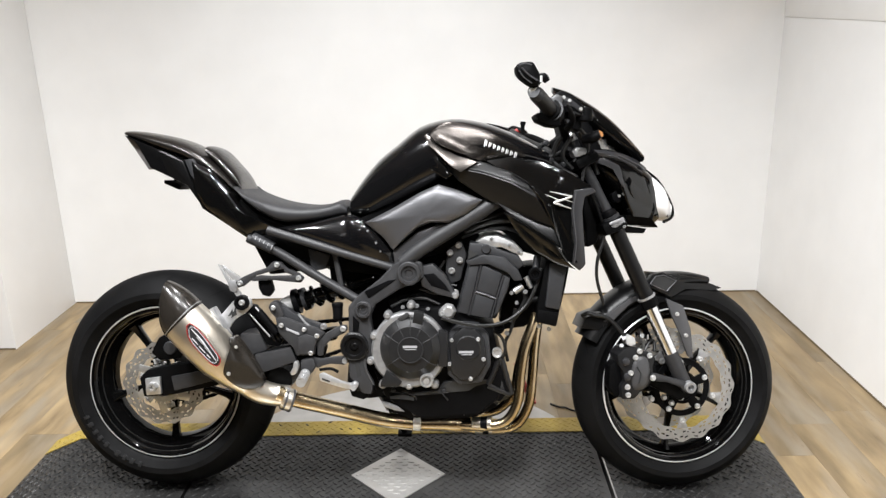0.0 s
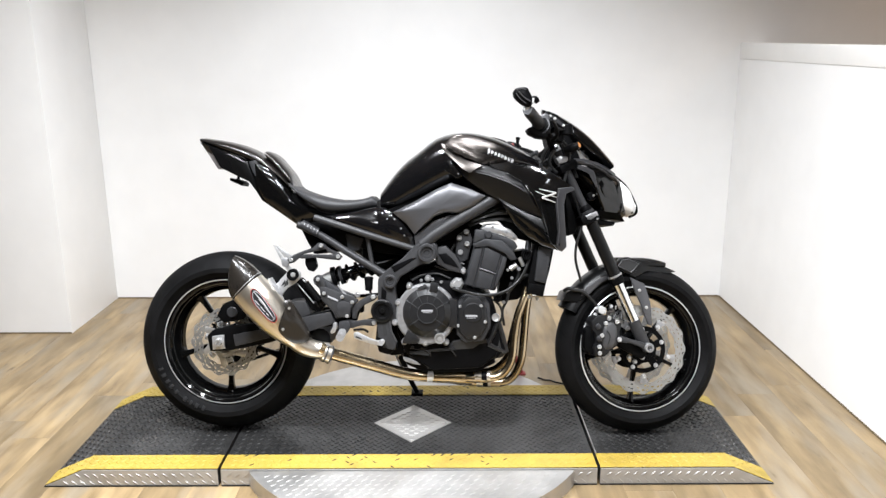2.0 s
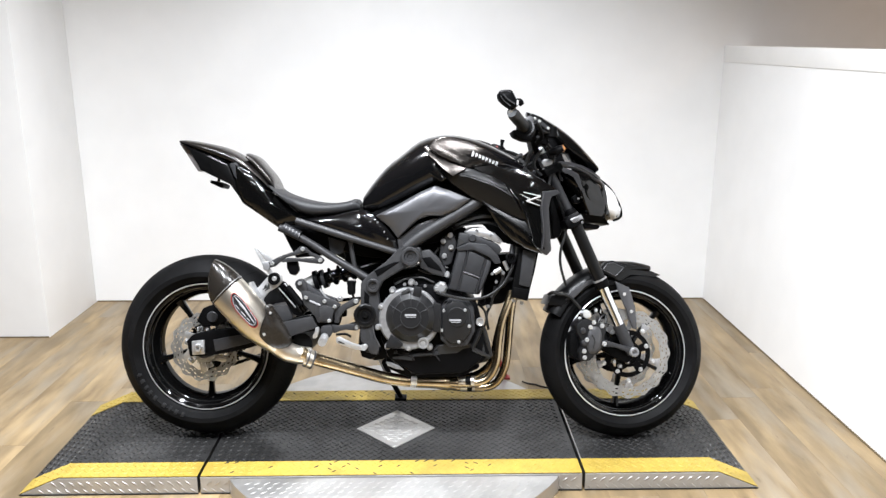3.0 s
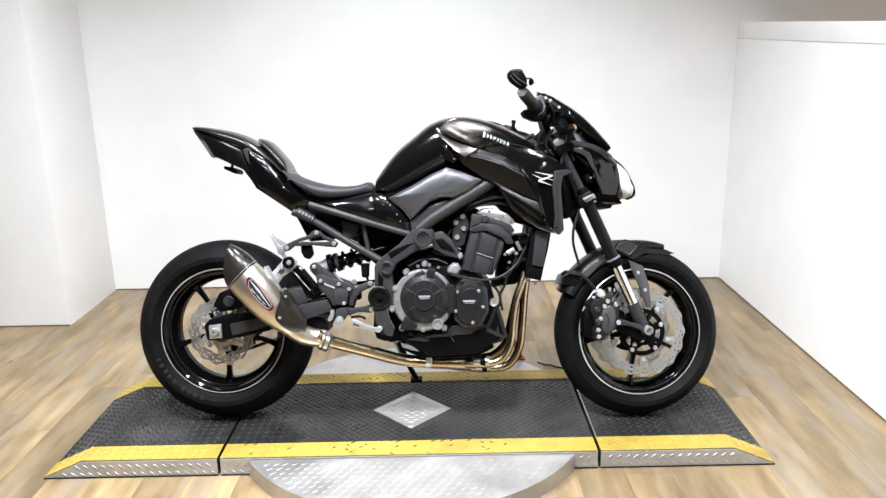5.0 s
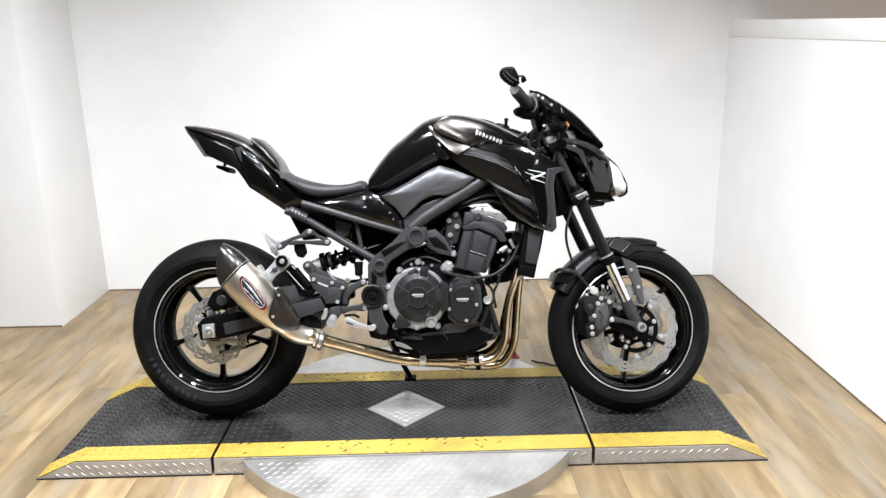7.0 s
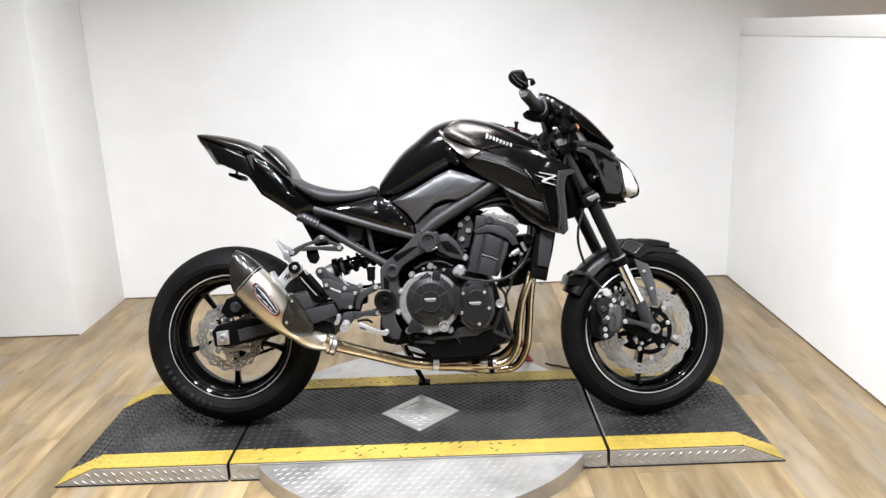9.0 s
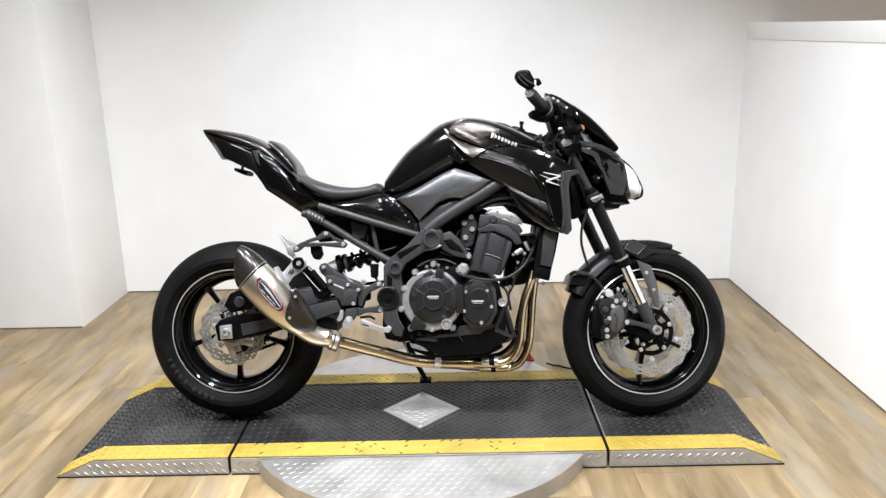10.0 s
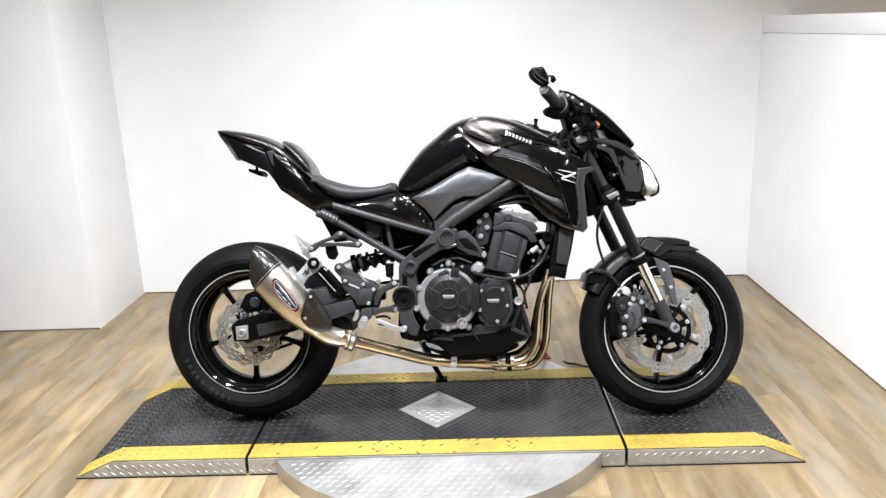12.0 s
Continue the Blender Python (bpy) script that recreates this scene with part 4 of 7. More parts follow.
# carbon end cap, cut on the slant: upper lip reaches further back than the lower one
cap_rings = []
for s, grow in ((0.0, 1.02), (0.15, 1.02), (0.35, 0.985), (0.55, 0.92), (0.75, 0.82), (0.9, 0.71), (1.0, 0.62)):
    ring = tapered([(mz[1], 0.060 * grow, 0.052 * grow), (mz[2], 0.060 * grow, 0.052 * grow)])[0]
    back = (Vector(mz[0]) - Vector(mz[2])).normalized()
    upv = back.cross(Vector((0, 1, 0))).normalized()
    if upv.z < 0:
        upv = -upv
    out = []
    for p in ring:
        high = (p - Vector(mz[1])).dot(upv) / (0.060 * grow)
        out.append(p + back * s * (0.079 + 0.024 * high) + upv * 0.006 * s)
    cap_rings.append(out)
inner = []
for p in cap_rings[-1]:
    c = sum(cap_rings[-1], Vector()) / len(cap_rings[-1])
    inner.append(c + (p - c) * 0.86)
deep = [p - back * 0.05 for p in inner]
cap_part = part("end_cap", loft(cap_rings + [inner, deep]), CARBON, sleeve, "glossy carbon fibre end cap")
part("cap_seam", tube([p.lerp(q, 0.5) * 1.0 for p, q in zip(cap_rings[0] + cap_rings[0][:1], cap_rings[1] + cap_rings[1][:1])], 0.0012, seg=6, smooth=False), DULL, cap_part, "thin bright seam")
part("heat_shield", dome([(-0.4835, -0.236, 0.4657), (-0.4708, -0.232, 0.4691), (-0.4547, -0.228, 0.4483), (-0.4381, -0.224, 0.4208), (-0.422, -0.217, 0.39), (-0.4068, -0.204, 0.3459), (-0.4221, -0.205, 0.3299), (-0.45, -0.212, 0.328), (-0.4765, -0.228, 0.3444), (-0.498, -0.242, 0.3737), (-0.4938, -0.248, 0.3992), (-0.4844, -0.248, 0.4257), (-0.4783, -0.243, 0.4464)], -0.238, 0.010, inward=0.03), CARBON, sleeve, "carbon fibre heat shield")
bolt(sleeve, *(-0.481, -0.256, 0.3802), 0.0048)
bolt(sleeve, *(-0.4632, -0.244, 0.4463), 0.0042)
badge_line = [(-0.5813, 0.5039), (-0.5698, 0.5097), (-0.5476, 0.4909), (-0.5181, 0.4502), (-0.4989, 0.4202), (-0.5054, 0.4037), (-0.5207, 0.4072), (-0.5441, 0.4307), (-0.5661, 0.4561), (-0.5794, 0.4801)]
badge = part("badge", dome(badge_line, -0.2605, 0.003, inward=0.004), DARKSATIN, sleeve, "dark badge with grey pattern and a thin red edge")
part("badge_border", tube([(x, -0.263, z) for x, z in badge_line + badge_line[:1]], 0.0012, seg=6), RED, badge, "thin red badge border")
badge_mid = (-0.5395, 0.4568)
inner_line = [(badge_mid[0] + (x - badge_mid[0]) * 0.86, badge_mid[1] + (z - badge_mid[1]) * 0.86) for x, z in badge_line]
part("inner_border", tube([(x, -0.2645, z) for x, z in inner_line + inner_line[:1]], 0.0011, seg=6), PRINT, badge, "thin grey inner border")
part("badge_flash", tube([(-0.5690, -0.267, 0.4985), (-0.5420, -0.267, 0.4660), (-0.5085, -0.267, 0.4170)], [0.0010, 0.0030, 0.0012], seg=6), PRINT, badge)
part("elbow", tube([(-0.4554, -0.178, 0.3327), (-0.4255, -0.168, 0.3115), (-0.3909, -0.158, 0.299), (-0.3518, -0.155, 0.2952)], [0.0325, 0.032, 0.0295, 0.0275], seg=24), TITAN, sleeve, "heat-tinted elbow pipe")
for q in ([(-0.5679, -0.2665, 0.474), (-0.5537, -0.2665, 0.458)], [(-0.5557, -0.2665, 0.4778), (-0.541, -0.2665, 0.4591)], [(-0.5498, -0.2665, 0.4533), (-0.5356, -0.2665, 0.4366)], [(-0.5364, -0.2665, 0.4538), (-0.5236, -0.2665, 0.4365)], [(-0.5317, -0.2665, 0.4326), (-0.5226, -0.2665, 0.4232)]):
    part("badge_bar", tube(q, [0.0019, 0.0014], seg=6), PRINT, badge)
part("pipe_clamp", tube([(-0.368, -0.162, 0.292), (-0.343, -0.156, 0.281)], 0.0300, seg=24, smooth=False), TITAN, sleeve, "steel pipe clamp")
pipe = part("exhaust_pipe", tube([(-0.38, -0.168, 0.307), (-0.335, -0.155, 0.285), (-0.272, -0.135, 0.263), (-0.199, -0.115, 0.239), (-0.115, -0.095, 0.212), (-0.029, -0.085, 0.199), (0.057, -0.08, 0.195)], [0.022, 0.021, 0.0205, 0.0205, 0.0205, 0.0205, 0.022], seg=20), GOLD, bike, "heat-tinted stainless exhaust pipe")
part("pipe_clamp", tube([(-0.0235, -0.087, 0.2053), (-0.0055, -0.087, 0.2038)], 0.0262, seg=22, smooth=False), ALLOY, pipe, "bright pipe clamp")
for q in ([(-0.0197, -0.105, 0.2292), (-0.019, -0.105, 0.1885)], [(-0.007, -0.105, 0.2278), (-0.0076, -0.105, 0.1884)]):
    part("clamp_bolt", tube(q, 0.0042, seg=8), ALLOY, pipe)
part("collector", tube([(0.044, -0.08, 0.195), (0.086, -0.08, 0.196), (0.129, -0.078, 0.191)], [0.021, 0.028, 0.024], seg=20), GOLD, pipe)
heads = [[(0.109, -0.095, 0.195), (0.172, -0.11, 0.197), (0.229, -0.115, 0.212), (0.26, -0.115, 0.263), (0.269, -0.115, 0.34), (0.28, -0.115, 0.406), (0.3, -0.11, 0.462), (0.311, -0.1, 0.502)],
         [(0.117, -0.06, 0.176), (0.183, -0.06, 0.171), (0.256, -0.06, 0.182), (0.294, -0.06, 0.24), (0.305, -0.06, 0.321), (0.311, -0.06, 0.399), (0.318, -0.06, 0.457), (0.325, -0.055, 0.498)],
         [(0.102, -0.03, 0.194), (0.166, 0.02, 0.191), (0.216, 0.02, 0.206), (0.257, 0.02, 0.25), (0.272, 0.02, 0.32), (0.289, 0.02, 0.389), (0.31, 0.02, 0.449), (0.323, 0.02, 0.492)],
         [(0.102, 0, 0.188), (0.167, 0.08, 0.179), (0.219, 0.09, 0.193), (0.26, 0.09, 0.238), (0.276, 0.09, 0.309), (0.294, 0.09, 0.381), (0.315, 0.09, 0.442), (0.328, 0.09, 0.486)]]
for line in heads:
    part("header_pipe", tube(line, 0.0138, seg=18), GOLD, pipe, "golden heat-tinted header pipe")
for line in ([(0.14, -0.1, 0.201), (0.191, -0.113, 0.205)], [(0.144, -0.062, 0.178), (0.192, -0.062, 0.177)]):
    part("joint_sleeve", tube(line, 0.0175, seg=18), TITAN, pipe)
    a, b = Vector(line[0]), Vector(line[1])
    part("joint_band", tube([a.lerp(b, 0.45), a.lerp(b, 0.8)], 0.0181, seg=18, smooth=False), ENGINE, pipe)

# -- frame
frame_part = part("frame", slab([(-0.062, 0.646), (-0.026, 0.664), (0.011, 0.648), (0.015, 0.607), (-0.052, 0.577), (-0.113, 0.54), (-0.129, 0.506), (-0.123, 0.461), (-0.105, 0.435), (-0.117, 0.392), (-0.163, 0.383), (-0.188, 0.403), (-0.186, 0.534), (-0.161, 0.561), (-0.104, 0.603)], -0.165, -0.120, 0.007, 3), FRAME, bike, "textured dark grey frame and engine brackets")
# black sheets standing proud of the brackets paint the shade of their recesses
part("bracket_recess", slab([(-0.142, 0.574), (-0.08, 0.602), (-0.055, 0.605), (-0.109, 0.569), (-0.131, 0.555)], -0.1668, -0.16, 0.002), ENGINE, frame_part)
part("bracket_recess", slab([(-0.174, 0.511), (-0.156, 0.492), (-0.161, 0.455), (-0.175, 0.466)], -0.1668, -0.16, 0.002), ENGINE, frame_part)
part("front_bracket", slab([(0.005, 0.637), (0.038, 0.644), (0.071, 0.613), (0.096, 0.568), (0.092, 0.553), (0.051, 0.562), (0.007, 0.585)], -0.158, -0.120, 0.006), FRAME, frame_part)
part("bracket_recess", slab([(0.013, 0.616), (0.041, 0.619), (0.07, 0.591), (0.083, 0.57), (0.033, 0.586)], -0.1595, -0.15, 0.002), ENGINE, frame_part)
boss("hanger_boss", (-0.023, -0.168, 0.621), 0.031, 0.016, FRAME, frame_part)
boss("mount_boss", (-0.145, -0.166, 0.527), 0.022, 0.013, FRAME, frame_part)
boss("pivot_boss", (-0.171, -0.165, 0.431), 0.037, 0.014, SHROUD, frame_part)
bolt(frame_part, *(-0.17, -0.174, 0.432), 0.010, SHROUD, "pivot_nut")
part("lower_leg", slab([(-0.19, 0.392), (-0.16, 0.386), (-0.139, 0.344), (-0.121, 0.306), (-0.152, 0.282), (-0.185, 0.292), (-0.195, 0.335)], -0.155, -0.120, 0.006), ENGINE, frame_part)
# shade inside the leg, drawn as a dark sheet over it
part("leg_recess", slab([(-0.168, 0.36), (-0.154, 0.335), (-0.147, 0.306), (-0.17, 0.307)], -0.1575, -0.15, 0.002), DARK_FILL, frame_part)
part("main_spar", tube([(-0.04, -0.158, 0.646), (0.006, -0.158, 0.682), (0.1, -0.155, 0.74), (0.198, -0.14, 0.799), (0.251, -0.12, 0.839)], [0.019, 0.0205, 0.021, 0.021, 0.020], seg=18), FRAME, frame_part)
part("main_spar", tube([(x, -y, z) for x, y, z in [(-0.04, -0.158, 0.646), (0.1, -0.155, 0.74), (0.198, -0.14, 0.799), (0.251, -0.12, 0.839)]], 0.020, seg=18), FRAME, frame_part)
part("subframe_tube", tube([(-0.403, -0.128, 0.735), (-0.296, -0.136, 0.702), (-0.183, -0.14, 0.667), (-0.064, -0.14, 0.631)], 0.0115, seg=14), FRAME, frame_part)
# dark block added to fill the gap below the fairing
part("wiring_tray", slab([(-0.445, 0.723), (-0.302, 0.712), (-0.067, 0.641), (-0.056, 0.602), (-0.19, 0.617), (-0.305, 0.647), (-0.41, 0.676)], -0.095, 0.095, 0.006), PLASTIC, bike, "black filler block behind the side fairing")
part("subframe_tube", tube([(-0.463, -0.105, 0.712), (-0.378, -0.11, 0.672), (-0.274, -0.115, 0.608), (-0.166, -0.125, 0.546)], 0.0125, seg=14), FRAME, frame_part)
part("subframe_brace", tube([(-0.226, -0.118, 0.672), (-0.208, -0.118, 0.569)], 0.0075, seg=12), FRAME, frame_part)
for k in (0, 1):
    part("subframe_tube", tube([(x, -y, z) for x, y, z in ([(-0.404, -0.115, 0.741), (-0.185, -0.12, 0.682), (-0.063, -0.125, 0.638)] if k else [(-0.463, -0.105, 0.712), (-0.274, -0.115, 0.608), (-0.166, -0.125, 0.546)])], 0.0125, seg=14), FRAME, frame_part)
part("knit_guard", tube([(-0.449, -0.108, 0.712), (-0.393, -0.113, 0.684)], 0.0165, seg=14), GREY, frame_part, "grey printed label wrap on the subframe")
for k in range(5):
    q = [(-0.437, -0.124, 0.712), (-0.393, -0.128, 0.688)]
    p = Vector(q[0]).lerp(Vector(q[1]), k / 4)
    part("label_bar", box(-0.0014, 0.0014, -0.001, 0.001, -0.006, 0.006), PRINT, frame_part, m=Matrix.Translation(p) @ pose(0, 0, 0, 0, 25, 0))
part("battery_cover", slab([(-0.46, 0.7), (-0.382, 0.714), (-0.251, 0.672), (-0.237, 0.641), (-0.26, 0.626), (-0.377, 0.613), (-0.414, 0.61)], -0.085, 0.085, 0.008), PLASTIC, bike, "matt black plastic battery cover")
part("side_plate", slab([(-0.303, 0.681), (-0.242, 0.664), (-0.255, 0.626), (-0.294, 0.619)], -0.097, -0.08, 0.003), GREY, bike)

# -- body panels
part("tail_fairing", dome([(-0.202, -0.118, 0.77), (-0.17, -0.13, 0.765), (-0.136, -0.138, 0.752), (-0.103, -0.142, 0.714), (-0.067, -0.14, 0.668), (-0.061, -0.132, 0.63), (-0.106, -0.132, 0.643), (-0.174, -0.135, 0.667), (-0.278, -0.13, 0.707), (-0.378, -0.118, 0.74), (-0.297, -0.124, 0.749)], 0, 0.02, inward=0.06, sharp=True), FLAKE, bike, "metallic black side fairing under the seat")
part("knee_panel", dome([(-0.138, -0.15, 0.752), (-0.066, -0.158, 0.787), (0.01, -0.166, 0.829), (0.055, -0.168, 0.848), (0.102, -0.17, 0.834), (0.171, -0.166, 0.806), (0.13, -0.168, 0.771), (0.085, -0.168, 0.75), (0.036, -0.168, 0.751), (0, -0.166, 0.737), (-0.065, -0.154, 0.68), (-0.091, -0.152, 0.714)], 0, 0.022, inward=0.06, sharp=True), SATIN, bike, "satin graphite knee panel below the tank")
part("inner_cover", dome([(-0.066, -0.148, 0.676), (-0.001, -0.156, 0.726), (0.048, -0.158, 0.743), (0.096, -0.155, 0.746), (0.043, -0.15, 0.703), (-0.014, -0.148, 0.656), (-0.06, -0.146, 0.635)], 0, 0.006, inward=0.06, sharp=True), SATIN, bike)
bolt(bike, *(0.053, -0.162, 0.73), 0.004, name="panel_screw")
part("tank_scallop", slab([(0.017, -0.12, 0.973), (0.035, -0.148, 0.951), (0.06, -0.165, 0.912), (0.096, -0.172, 0.874), (0.077, -0.17, 0.86), (0.033, -0.158, 0.888), (0.002, -0.145, 0.923), (-0.041, -0.135, 0.929), (-0.03, -0.132, 0.94), (0.004, -0.128, 0.946)], -0.1, -0.06, 0.006, 3), PAINT, bike, "gloss black scallop on the tank side")
shroud = part("tank_shroud", bevel_all(facets(
    [(0.022, -0.124, 0.981), (0.061, -0.143, 0.954), (0.104, -0.16, 0.922), (0.163, -0.168, 0.905), (0.24, -0.176, 0.888), (0.299, -0.188, 0.852)],
    [(0.031, -0.14, 0.967), (0.071, -0.164, 0.919), (0.118, -0.184, 0.885), (0.176, -0.192, 0.872), (0.244, -0.2, 0.848), (0.307, -0.204, 0.812)],
    [(0.034, -0.138, 0.956), (0.072, -0.158, 0.901), (0.108, -0.168, 0.857), (0.171, -0.17, 0.815), (0.261, -0.178, 0.769), (0.354, -0.192, 0.735)]), 0.003), SHROUD, bike, "satin black faceted tank shroud", angle=18)
part("shroud_lip", bevel_all(facets(
    [(0.024, -0.142, 0.9798), (0.0452, -0.156, 0.9641), (0.0699, -0.168, 0.9415), (0.1053, -0.18, 0.9209), (0.1598, -0.187, 0.9044)],
    [(0.0192, -0.148, 0.9726), (0.0332, -0.164, 0.9489), (0.0579, -0.178, 0.9251), (0.0872, -0.19, 0.8957), (0.115, -0.198, 0.8775)], inward=0.012), 0.002), REFLECT_GREY, shroud, "shroud lip, greyed for the reflection along it", angle=30)
part("shroud_band", bevel_all(facets(
    [(0.137, -0.176, 0.902), (0.173, -0.178, 0.9), (0.238, -0.186, 0.88), (0.284, -0.194, 0.853)],
    [(0.129, -0.186, 0.888), (0.176, -0.193, 0.878), (0.24, -0.2, 0.855), (0.292, -0.204, 0.83)], inward=0.01), 0.0015), SHROUD, shroud, angle=18)
# paler wire laid along the ridge as its highlight
part("shroud_edge", tube([(0.027, -0.134, 0.977), (0.053, -0.15, 0.954), (0.09, -0.166, 0.918), (0.137, -0.178, 0.894), (0.166, -0.18, 0.897)], 0.0028, seg=8), DARKSATIN, shroud)
wing = part("radiator_shroud", dome([(0.181, -0.172, 0.906), (0.241, -0.172, 0.915), (0.318, -0.18, 0.903), (0.379, -0.188, 0.879), (0.446, -0.19, 0.839), (0.412, -0.2, 0.83), (0.396, -0.208, 0.777), (0.398, -0.208, 0.701), (0.409, -0.204, 0.647), (0.38, -0.204, 0.651), (0.356, -0.206, 0.72), (0.322, -0.204, 0.801), (0.283, -0.198, 0.849), (0.231, -0.186, 0.88)], 0, 0.006, inward=0.06, sharp=True), PAINT, bike, "gloss black radiator shroud with a silver mark")
part("shroud_blade", dome([(0.223, -0.182, 0.777), (0.26, -0.194, 0.759), (0.302, -0.206, 0.733), (0.351, -0.212, 0.702), (0.387, -0.208, 0.647), (0.405, -0.2, 0.63), (0.351, -0.2, 0.648), (0.302, -0.194, 0.675), (0.263, -0.188, 0.716)], 0, 0.008, inward=0.06, sharp=True), PAINT, wing, "gloss black lower blade")
part("shroud_trim", slab([(0.401, -0.206, 0.83), (0.449, -0.196, 0.835), (0.458, -0.194, 0.824), (0.428, -0.2, 0.812), (0.421, -0.206, 0.776), (0.431, -0.2, 0.642), (0.416, -0.198, 0.626), (0.394, -0.204, 0.643), (0.401, -0.212, 0.701), (0.392, -0.212, 0.777)], -0.1, -0.14, 0.004, 3), DARKSATIN, wing, "satin grey shroud trim")
# edge highlight of the trim, drawn as a lighter wire
part("trim_edge", tube([(0.404, -0.214, 0.824), (0.3975, -0.2155, 0.777), (0.4045, -0.2155, 0.701), (0.401, -0.209, 0.648)], 0.0013, seg=6), SATIN, wing)
part("shroud_mid", slab([(0.202, -0.176, 0.805), (0.3, -0.188, 0.751), (0.353, -0.2, 0.731), (0.37, -0.204, 0.687), (0.343, -0.206, 0.704), (0.281, -0.196, 0.744), (0.232, -0.182, 0.775)], -0.1, -0.12, 0.004, 2), SHROUD, wing)
mark = [(0.339, -0.213, 0.827), (0.394, -0.215, 0.814), (0.349, -0.215, 0.799), (0.392, -0.215, 0.784)]
part("silver_mark", tube(mark[0:2], [0.0012, 0.0026], seg=6), TAPE, wing, "silver zigzag mark")
part("mark_stroke", tube(mark[1:3], [0.0028, 0.0034], seg=6), TAPE, wing)
part("mark_stroke", tube(mark[2:4], [0.0034, 0.0010], seg=6), TAPE, wing)
spur = [(0.328, -0.213, 0.82), (0.36, -0.215, 0.806), (0.371, -0.215, 0.808), (0.396, -0.215, 0.8)]
part("mark_stroke", tube(spur[0:2], [0.0006, 0.0018], seg=6), TAPE, wing)
part("mark_stroke", tube(spur[2:4], [0.0020, 0.0006], seg=6), TAPE, wing)
# maker's lettering on the tank, as plain slanted bars
skin = tank.data
tank_tree = BVHTree.FromPolygons([v.co for v in skin.vertices], [tuple(p.vertices) for p in skin.polygons])
scoop = [Vector((x, 0, z)) for x, z in [(0.0381, 0.9644), (0.0513, 0.9842), (0.0885, 0.9981), (0.1531, 0.9926), (0.2137, 0.969), (0.2724, 0.9336), (0.2796, 0.9099), (0.2149, 0.9072), (0.1521, 0.9145), (0.1005, 0.9289), (0.0619, 0.9459)]]
scoop_line = smooth_line(scoop, 4, closed=True)
centre = sum(scoop_line, Vector()) / len(scoop_line)
rings = []
for s, lift in ((1.0, -0.002), (0.985, 0.6), (0.96, 0.95), (0.93, 1.0), (0.86, 0.86), (0.76, 0.58), (0.64, 0.34), (0.5, 0.17), (0.3, 0.08), (0.04, 0.06)):
    ring = []
    for p in scoop_line:
        q = centre.lerp(p, s)
        at, normal, _, _ = tank_tree.ray_cast(Vector((q.x, -0.6, q.z)), Vector((0, 1, 0)))
        if at is None:
            at, normal, _, _ = tank_tree.find_nearest(Vector((q.x, -0.10, q.z)))
        # the crest stands proud at the back and below, and fades out forwards
        crest = 0.003 + 0.015 * max(0.0, min(1.0, 0.55 - 8 * (p.x - centre.x) - 3 * (p.z - centre.z)))
        ring.append(at + (normal if normal.y < 0 else -normal) * (lift * crest if lift > 0 else lift))
    rings.append(ring)
# greyer than the tank so that the reflected crescent reads
scoop_skin = part("tank_scoop", loft(rings), REFLECT_GREY, tank, "scooped side of the tank, greyed for its reflected crescent")
scoop_tree = BVHTree.FromPolygons([v.co for v in scoop_skin.data.vertices], [tuple(p.vertices) for p in scoop_skin.data.polygons])
first, last = (0.1809, 0.9513), (0.2580, 0.9205)
for k in range(8):
    x, z = first[0] + (last[0] - first[0]) * k / 7, first[1] + (last[1] - first[1]) * k / 7
    at, normal, _, _ = tank_tree.ray_cast(Vector((x, -0.6, z)), Vector((0, 1, 0)))
    over, over_normal, _, _ = scoop_tree.ray_cast(Vector((x, -0.6, z)), Vector((0, 1, 0)))
    if over is not None and (at is None or over.y < at.y):
        at, normal = over, over_normal
    if at is None:
        continue
    if normal.y > 0:
        normal = -normal
    h = 0.0095 if k == 0 else (0.0074 if k == 7 else 0.0062)
    turn = normal.to_track_quat("-Y", "Z").to_matrix().to_4x4()
    for dx, w, cut in ((-0.0028, 0.0011, 1.0), (0.0014, 0.0010, 0.7)):
        part("letter_bar", box(dx - w, dx + w, -0.0010, 0.001, -h * cut, h * cut, 0.0004), WHITE, tank, m=Matrix.Translation(at) @ turn @ pose(0, 0, 0, 0, 12, 0))
part("tank_cap", lathe([(0, 0.008), (0.030, 0.008), (0.036, 0.004), (0.037, -0.01)], Matrix.Translation(((0.213, 0, 0.997))) @ pose(0, 0, 0, 0, 14, 0), 32), PLASTIC, tank)

# -- tail details
part("tail_side", dome([(-0.61, 0.918), (-0.555, 0.892), (-0.512, 0.843), (-0.472, 0.789), (-0.419, 0.749), (-0.389, 0.737), (-0.432, 0.723), (-0.463, 0.712), (-0.531, 0.76), (-0.58, 0.796), (-0.602, 0.842)], -0.1015, 0.016, inward=0.02, sharp=True), PAINT, bike, "gloss black tail side panel")
part("cowl_hump", body_along([(-0.586, 0.964), (-0.553, 0.951), (-0.522, 0.919), (-0.494, 0.884), (-0.484, 0.852)], [(-0.579, 0.938), (-0.547, 0.903), (-0.517, 0.867), (-0.489, 0.84), (-0.477, 0.835)], [(-0.7, 0.06), (-0.6, 0.085), (-0.5, 0.08)], n=14, p_up=2.4), LIT_TAILPAINT, bike, "satin black pillion pad")
part("grab_strip", slab([(-0.631, -0.098, 0.923), (-0.606, -0.102, 0.926), (-0.58, -0.104, 0.879), (-0.594, -0.102, 0.853), (-0.616, -0.1, 0.884)], -0.08, -0.06, 0.003), GREY, bike)
